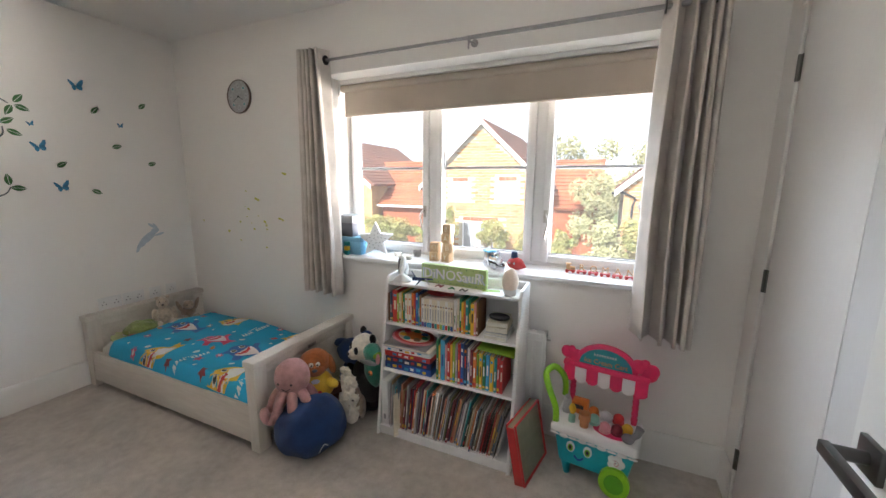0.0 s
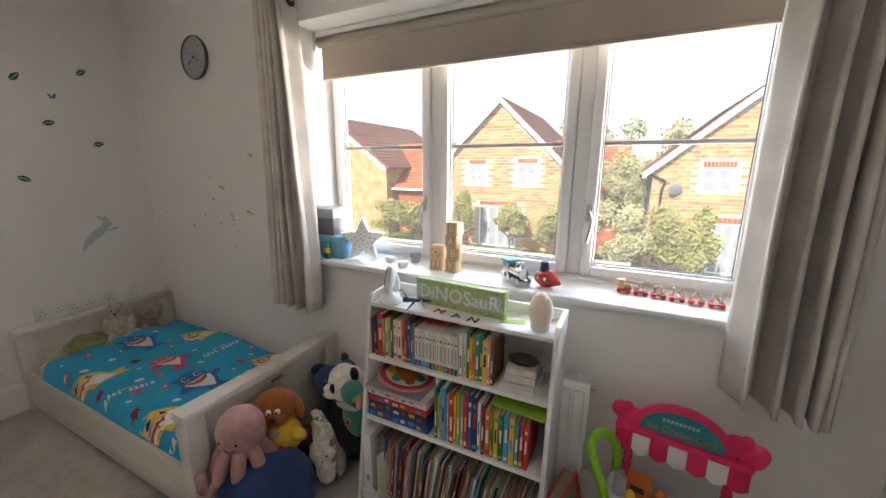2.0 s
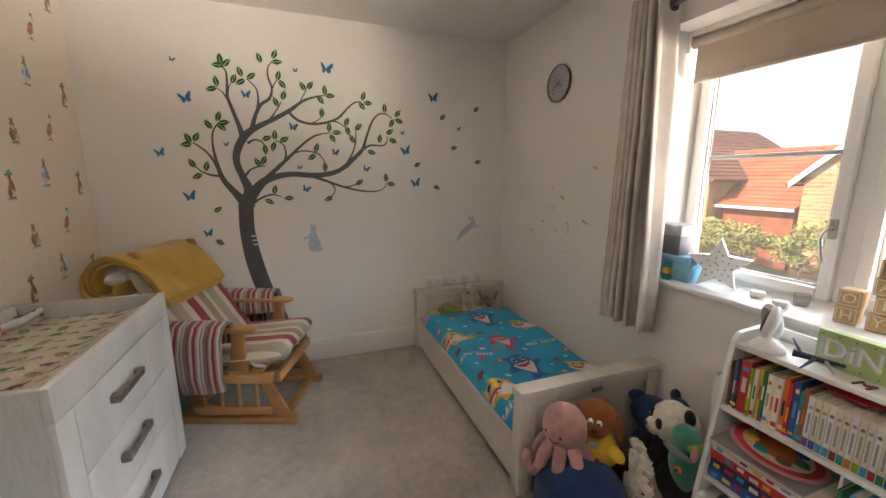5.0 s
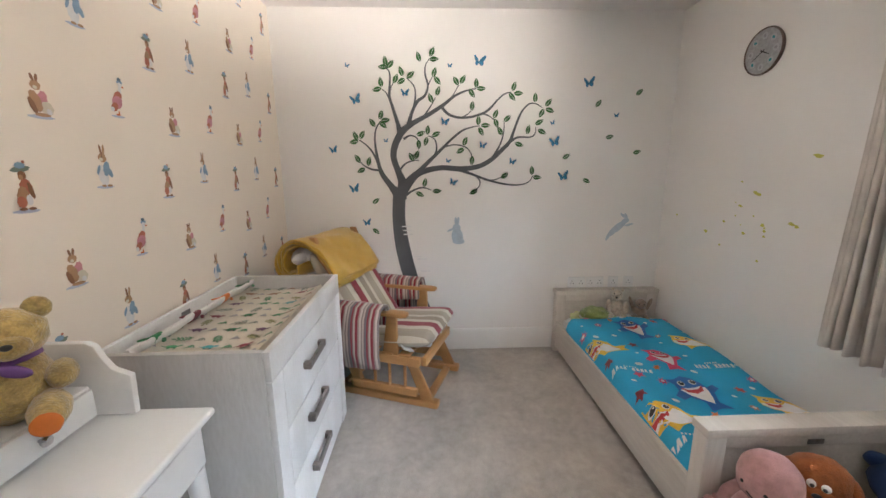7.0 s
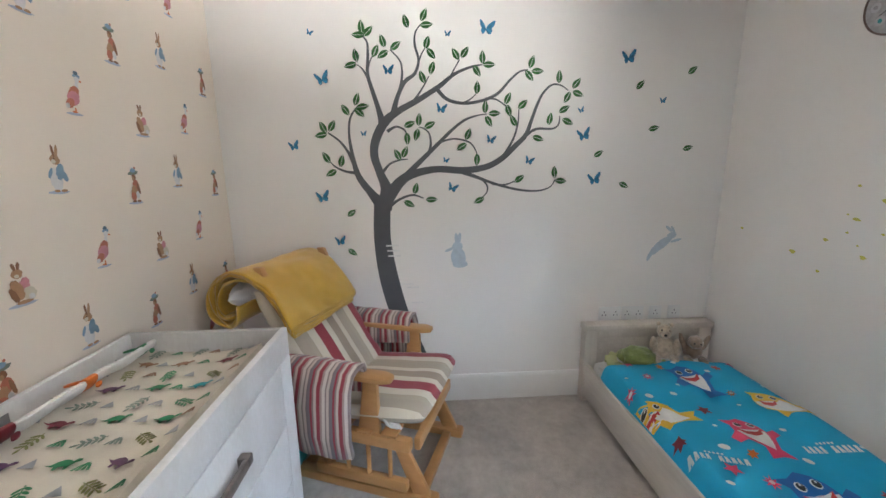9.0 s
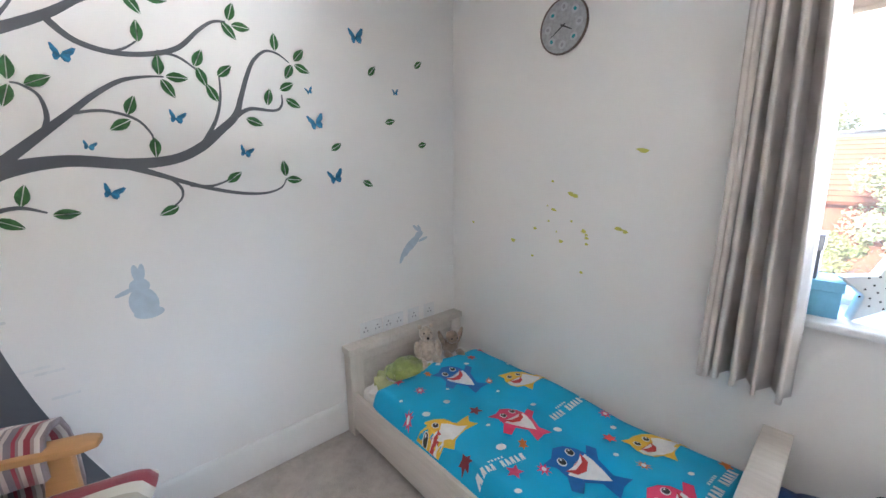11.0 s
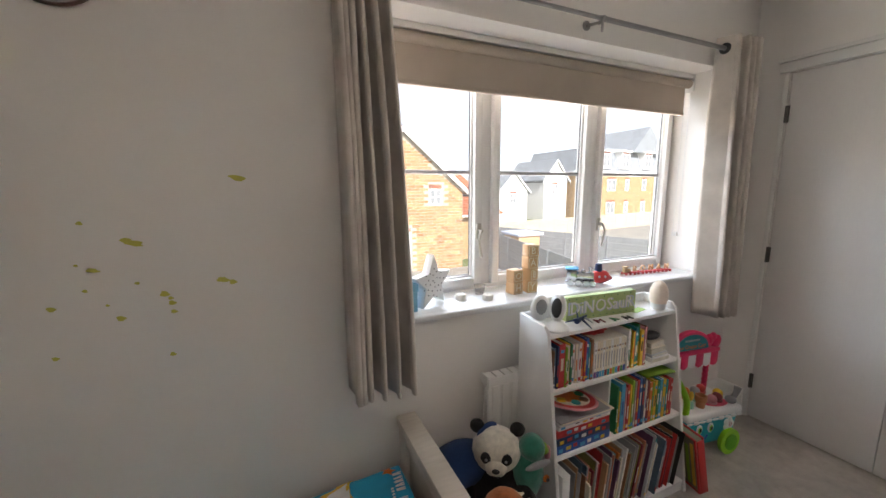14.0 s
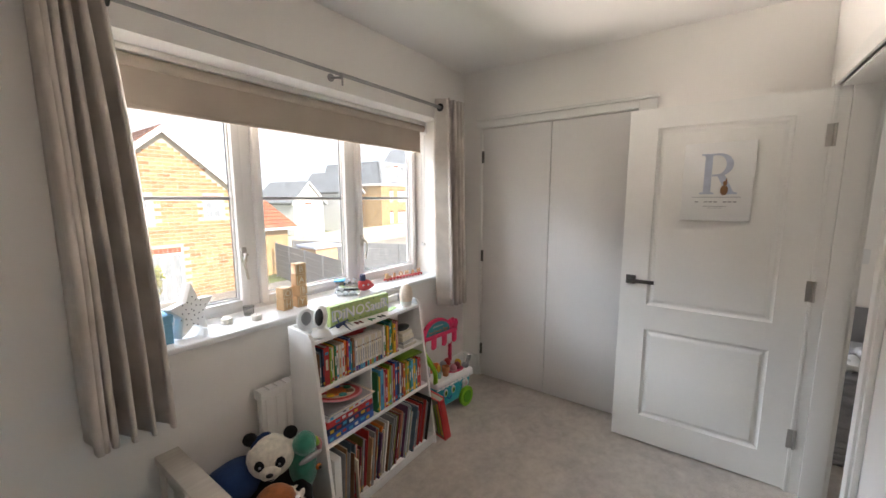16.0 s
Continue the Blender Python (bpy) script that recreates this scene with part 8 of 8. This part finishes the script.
def gable_house(name, x0, x1, y0, y1, eave, ridge, m_roof, label, windows, limit=300, wallm=MORTAR, bricks=True):
    h = thing(name, (0, 0, 0), label, "house")
    xm = (x0 + x1) / 2
    bm = B()
    prism(bm, [(x0, y0, G), (x1, y0, G), (x1, y0, eave), (xm, y0, ridge), (x0, y0, eave)], (0, y1 - y0, 0))
    part("wall", bm, wallm, h, smooth=False)
    o = 0.35
    sl = (ridge - eave) / (xm - x0)
    for s, xe in ((-1, x0), (1, x1)):
        roof_slab(h, [(xe + s * o, y0 - 0.25, eave - sl * o + 0.18), (xe + s * o, y1 + 0.2, eave - sl * o + 0.18), (xm, y1 + 0.2, ridge + 0.18), (xm, y0 - 0.25, ridge + 0.18)], m_roof, rows=18)
        bm = B()
        prism(bm, [(xe + s * (o + 0.03), y0 - 0.30, eave - sl * o - 0.12), (xe + s * (o + 0.03), y0 - 0.30, eave - sl * o + 0.14), (xm, y0 - 0.30, ridge + 0.14), (xm, y0 - 0.30, ridge - 0.12)], (0, 0.05, 0))
        part("bargeboard", bm, TRIM, h, smooth=False)
        bm = B()
        cyl(bm, (xe + s * (o + 0.09), y0 - 0.2, eave - sl * o + 0.0), (xe + s * (o + 0.09), y1, eave - sl * o + 0.0), 0.06, n=8)
        part("gutter", bm, BLACK, h)
    holes = [(a - 0.02, b + 0.02, c - 0.02, d + 0.24) for a, b, c, d, *_ in windows]
    if bricks:
        zf = lambda x: eave + sl * min(x - x0, x1 - x)
        brick_wall(h, x0, x1, G, zf, y0, holes, limit)
    for a, b, c, d, n, door in windows:
        house_window(h, a, b, c, d, y0, n, door)
    return h


hc = gable_house("brick_house", -10.5, -4.1, 20.0, 29.0, 1.45, 4.55, ROOF2, "yellow brick gabled house with a brown tiled roof", [(-8.95, -8.05, 0.5, 1.5, 2, False), (-6.35, -5.4, 0.5, 1.55, 2, False), (-8.3, -6.3, G + 0.03, -0.6, 4, True)])
bm = B()
prism(bm, [(-4.05, 21.2, G), (-4.05, 21.2, 0.35), (-4.05, 24.4, 2.6), (-4.05, 27.0, 0.35), (-4.05, 27.0, G)], (2.45, 0, 0))
part("wing_wall", bm, REDB, hc, smooth=False)
roof_slab(hc, [(-4.3, 20.9, 0.18), (-1.4, 20.9, 0.18), (-1.4, 24.4, 2.85), (-5.6, 24.4, 2.85)], ROOF, rows=14)
roof_slab(hc, [(-1.4, 27.6, 0.18), (-4.3, 27.6, 0.18), (-4.3, 24.4, 2.85), (-1.4, 24.4, 2.85)], ROOF, rows=10)
hr = gable_house("brick_house", -0.45, 6.1, 19.0, 28.0, 1.35, 4.2, ROOF2, "yellow brick gabled house with white garden doors", [(1.2, 2.25, 0.45, 1.4, 2, False), (4.2, 4.9, 0.6, 1.4, 2, False), (1.75, 3.2, G + 0.03, -0.72, 4, True)])
bm = B()
ball(bm, (0.0, 0, 0), (0.26, 0.06, 0.26), 16, (20, 0, 15))
moved(bm, 0, Matrix.Translation((0.35, 18.75, 0.55)))
part("satellite_dish", bm, GREYP, hr)
bm = B()
tube(bm, [(-0.62, 18.9, 1.15), (0.0, 18.88, 0.85), (-0.1, 18.88, 0.5), (-0.1, 18.88, G)], 0.05, 8)
part("downpipe", bm, BLACK, hr)
hl = thing("brick_house", (0, 0, 0), "brick house with broad orange tiled roofs", "house")
bm = B()
prism(bm, [(-23, 20.5, G), (-14.6, 20.5, G), (-14.6, 20.5, 1.5), (-18.8, 20.5, 4.2), (-23, 20.5, 1.5)], (0, 10, 0))
part("wall", bm, YBRICK, hl, smooth=False)
roof_slab(hl, [(-14.2, 20.2, 1.3), (-14.2, 30.5, 1.3), (-18.8, 30.5, 4.45), (-18.8, 20.2, 4.45)], ROOF2, rows=16)
bm = B()
prism(bm, [(-14.5, 21.5, G), (-14.5, 21.5, 0.2), (-14.5, 25, 2.7), (-14.5, 28.5, 0.2), (-14.5, 28.5, G)], (3.1, 0, 0))
part("wing_wall", bm, REDB, hl, smooth=False)
roof_slab(hl, [(-15.2, 21.1, 0.05), (-11.2, 21.1, 0.05), (-11.2, 25, 2.95), (-16.5, 25, 2.95)], ROOF, rows=16)
bx("gutter", (-15.2, 21.0, -0.06), (-11.2, 21.1, 0.06), TRIM, hl, 0)
bm = B()
prism(bm, [(-14.45, 20.15, 1.05), (-14.45, 20.15, 1.3), (-18.8, 20.15, 4.4), (-18.8, 20.15, 4.15)], (0, 0.05, 0))
part("bargeboard", bm, TRIM, hl, smooth=False)

gg = thing("garage", (0, 0, 0), "low brick garage with an orange tiled roof", "garage")
bx("wall", (6.8, 21.0, G), (9.3, 27.0, 0.0), YBRICK, gg, 0)
roof_slab(gg, [(6.4, 20.7, -0.1), (9.8, 20.7, -0.1), (8.1, 24.0, 2.6), (6.4, 24.0, 2.6)], ROOF, rows=14)
roof_slab(gg, [(9.8, 20.7, -0.1), (9.8, 27.3, -0.1), (8.1, 24.2, 2.6), (8.1, 23.9, 2.6)], ROOF, rows=14)
bx("gutter", (6.5, 20.55, -0.22), (9.85, 20.68, -0.10), TRIM, gg, 0)


def white_house(x0, x1, y0, y1, eave, ridge, roofm, wins, name="white_house"):
    h = gable_house(name, x0, x1, y0, y1, eave, ridge, roofm, "white rendered gabled house beyond the gardens", wins, wallm=RENDER, bricks=False)
    return h


white_house(22.0, 26.0, 40.0, 48.0, 1.2, 3.4, SLATE, [(23.4, 24.4, -0.4, 0.8, 2, False)])
white_house(28.6, 32.3, 40.0, 48.0, 2.6, 4.9, SLATE, [(29.8, 30.8, 0.6, 1.9, 2, False)])
ap = thing("apartment_building", (0, 0, 0), "yellow brick apartment block with a dark mansard roof and dormers", "apartment building")
bx("wall", (33.0, 37.0, G), (52.0, 50.0, 3.2), YBRICK, ap, 0)
bx("eaves", (32.8, 36.8, 3.2), (52.2, 50.2, 3.5), TRIM, ap, 0)
bm = B()
prism(bm, [(33.0, 37.1, 3.5), (52.0, 37.1, 3.5), (51.2, 38.2, 6.3), (33.8, 38.2, 6.3)], (0, 0.3, 0))
prism(bm, [(33.0, 37.1, 3.5), (33.0, 50.0, 3.5), (33.8, 49.2, 6.3), (33.8, 38.2, 6.3)], (0.3, 0, 0))
box(bm, (33.8, 38.2, 6.0), (51.2, 49.2, 6.5))
part("mansard", bm, SLATE, ap, smooth=False)
bm = B()
prism(bm, [(40.5, 37.0, 6.0), (46.5, 37.0, 6.0), (43.5, 37.0, 9.4)], (0, 8, 0))
part("gable", bm, SLATE, ap, smooth=False)
for x in (35.0, 38.4, 42.6, 46.5):
    d = bx("dormer", (x, 36.9, 3.8), (x + 1.5, 38.4, 5.9), TRIM, ap, 0)
    bx("dormer_cornice", (x - 0.2, 36.7, 5.9), (x + 1.7, 38.5, 6.1), TRIM, ap, 0)
    house_window(ap, x + 0.15, x + 1.35, 4.1, 5.7, 36.9, 2)
for x, w in ((34.6, 0.6), (36.2, 1.5), (39.4, 0.7), (42.6, 0.8), (45.6, 1.4), (48.6, 0.8)):
    for z in (1.0, -1.9):
        house_window(ap, x, x + w, z, z + 1.5, 37.0, 1 if w < 1 else 2)

# garden fences
def fence(p, q, h, m, label):
    f = thing("fence", (0, 0, 0), label, "fence")
    p, q = Vector(p), Vector(q)
    n = max(2, int((q - p).length / 1.8))
    d = (q - p).normalized()
    s = Vector((-d.y, d.x, 0)) * 0.02
    for k in range(n + 1):
        c = p.lerp(q, k / n)
        bx("post", (c.x - 0.05, c.y - 0.05, G), (c.x + 0.05, c.y + 0.05, G + h + 0.06), m, f, 0)
    for r in range(int(h / 0.3)):
        bm = B()
        z = G + 0.05 + r * 0.3
        prism(bm, [p + Vector((0, 0, z)) + s, q + Vector((0, 0, z)) + s, q + Vector((0, 0, z + 0.285)) + s, p + Vector((0, 0, z + 0.285)) + s], s * -2 + Vector((0, 0, 0)))
        part("board", bm, m, f, smooth=False)


fence((8.2, 20.4, 0), (5.9, 10.5, 0), 1.8, FENCE, "long dark grey board garden fence")
fence((9.5, 20.8, 0), (12.5, 12.5, 0), 1.8, FENCE, "long dark grey board garden fence")
fence((-14, 14.0, 0), (-1.0, 14.0, 0), 1.2, MORTAR, "pale board garden fence")
fence((12.0, 26.0, 0), (36.0, 30.0, 0), 1.5, MORTAR, "long white garden wall")
sd = thing("garden_shed", (8.3, 17.0, G), "small honey wood shed with a blue cover", "shed")
bx("wall", (0, 0, 0), (1.3, 1.3, 1.75), PINEB, sd, 0)
bx("roof", (-0.15, -0.15, 1.75), (1.45, 1.45, 1.9), PAL["lilac"], sd, 0.02)


def leafy(name, at, trunk, crown, leaves, m, label, seed, size=0.11):
    """A bush or tree: trunk, limbs and a crown of many small leaves with gaps."""
    r = random.Random(seed)
    t = thing(name, at, label, "tree" if trunk > 0.6 else "bush", "garden trees")
    bm = B()
    tube(bm, [(0, 0, 0), (0.03, 0, trunk * 0.5), (0, 0.03, trunk + crown[2] * 0.6)], [0.07, 0.05, 0.025], 7)
    for k in range(9):
        a, b = r.uniform(0, math.tau), r.uniform(0.3, 1.0)
        z0 = trunk * r.uniform(0.7, 1.1)
        tube(bm, [(0, 0, z0), (crown[0] * 0.4 * math.cos(a), crown[1] * 0.4 * math.sin(a), z0 + crown[2] * 0.5 * b), (crown[0] * 0.8 * math.cos(a), crown[1] * 0.8 * math.sin(a), z0 + crown[2] * b)], [0.03, 0.02, 0.008], 5)
    part("trunk", bm, BARK, t)
    verts, faces = [], []
    clumps = []
    for k in range(16):
        a, q = r.uniform(0, math.tau), r.uniform(0.1, 0.85)
        clumps.append((crown[0] * q * math.cos(a), crown[1] * q * math.sin(a), trunk + crown[2] * (1 + r.uniform(-0.8, 0.85)), r.uniform(0.28, 0.5)))
    for k in range(leaves):
        cx, cy, cz, cr = clumps[k % len(clumps)]
        d = Vector((r.gauss(0, 1), r.gauss(0, 1), r.gauss(0, 1))).normalized() * (r.random() ** 0.4) * cr
        c = Vector((cx + d.x * crown[0], cy + d.y * crown[1], cz + d.z * crown[2]))
        u = Vector((r.gauss(0, 1), r.gauss(0, 1), r.gauss(0, 0.6))).normalized()
        w = u.orthogonal().normalized() * size * 0.35
        u = u * size * r.uniform(0.6, 1.2)
        i = len(verts)
        verts += [c - u * 0.5, c + w, c + u * 0.5 + Vector((0, 0, -0.01)), c - w]
        faces.append((i, i + 1, i + 2, i + 3))
    me = bpy.data.meshes.new("crown")
    me.from_pydata(verts, [], faces)
    me.materials.append(m)
    o = new("crown", me)
    o.parent = t
    return t


for k, (x, y, tr_, cr, n, m) in enumerate(((-13.0, 18.4, 0.7, (1.1, 0.8, 0.8), 3200, HEDGE), (-11.2, 18.2, 0.7, (1.0, 0.8, 0.8), 3000, HEDGE), (-9.4, 18.4, 0.9, (0.9, 0.7, 0.75), 2600, HEDGE), (-8.6, 18.5, 1.0, (0.7, 0.6, 0.95), 2600, HEDGE), (-6.1, 18.2, 1.0, (0.95, 0.7, 0.75), 3200, HEDGE), (-4.2, 18.4, 0.9, (0.9, 0.7, 0.75), 3000, HEDGE), (-2.7, 17.6, 0.8, (0.7, 0.7, 0.8), 2200, HEDGE),
                                           (-1.2, 16.6, 0.5, (1.2, 0.9, 1.15), 4200, BLOSSOM), (0.1, 16.4, 0.6, (1.1, 0.9, 1.05), 4200, HEDGE), (1.25, 17.0, 0.7, (0.7, 0.7, 1.0), 3000, HEDGE), (-1.5, 20.5, 1.5, (1.2, 1.2, 1.6), 4500, BLOSSOM), (0.0, 31.0, 2.5, (2.6, 2.0, 2.3), 4500, BLOSSOM), (-12.5, 34.0, 2.5, (3.2, 2.0, 2.2), 4000, BLOSSOM), (-5.5, 33.0, 3.0, (2.5, 2.0, 2.4), 4000, BLOSSOM))):
    leafy("garden_tree", (x, y, G), tr_, cr, n, m, "evergreen shrub with green and reddish leaves" if m is HEDGE else "spring tree in pale green leaf", 50 + k, 0.13 if y < 25 else 0.28)

# far woods along the horizon
r = random.Random(77)
verts, faces = [], []
for k in range(15000):
    x = r.uniform(-70, 110)
    top = 4.2 + 1.6 * math.sin(x * 0.13) + 1.0 * math.sin(x * 0.41 + 1)
    z = r.random() ** 0.8 * top
    c = Vector((x, 78 + r.uniform(-4, 4), G + z))
    u = Vector((r.gauss(0, 1), r.gauss(0, 0.4), r.gauss(0, 1))).normalized() * r.uniform(0.25, 0.7)
    w = u.cross(Vector((0, 1, 0))).normalized() * r.uniform(0.15, 0.35)
    i = len(verts)
    verts += [c - u, c + w, c + u, c - w]
    faces.append((i, i + 1, i + 2, i + 3))
me = bpy.data.meshes.new("far_woods")
me.from_pydata(verts, [], faces)
me.materials.append(mat("winter_woods", (0.26, 0.20, 0.10), 0.95, 0.3, 0.3, 0.0, 5))
tagged(new("far_woods", me), "line of bare brown winter trees", "woods", kind="stuff")
bench = thing("garden_table_set", (-5.6, 16.2, G), "dark rattan garden table and chairs", "garden furniture")
bx("table_top", (-0.6, -0.4, 0.68), (0.6, 0.4, 0.72), GREYP, bench, 0.01)
for x in (-0.52, 0.52):
    for y in (-0.32, 0.32):
        bx("leg", (x - 0.025, y - 0.025, 0), (x + 0.025, y + 0.025, 0.679), GREYP, bench, 0)
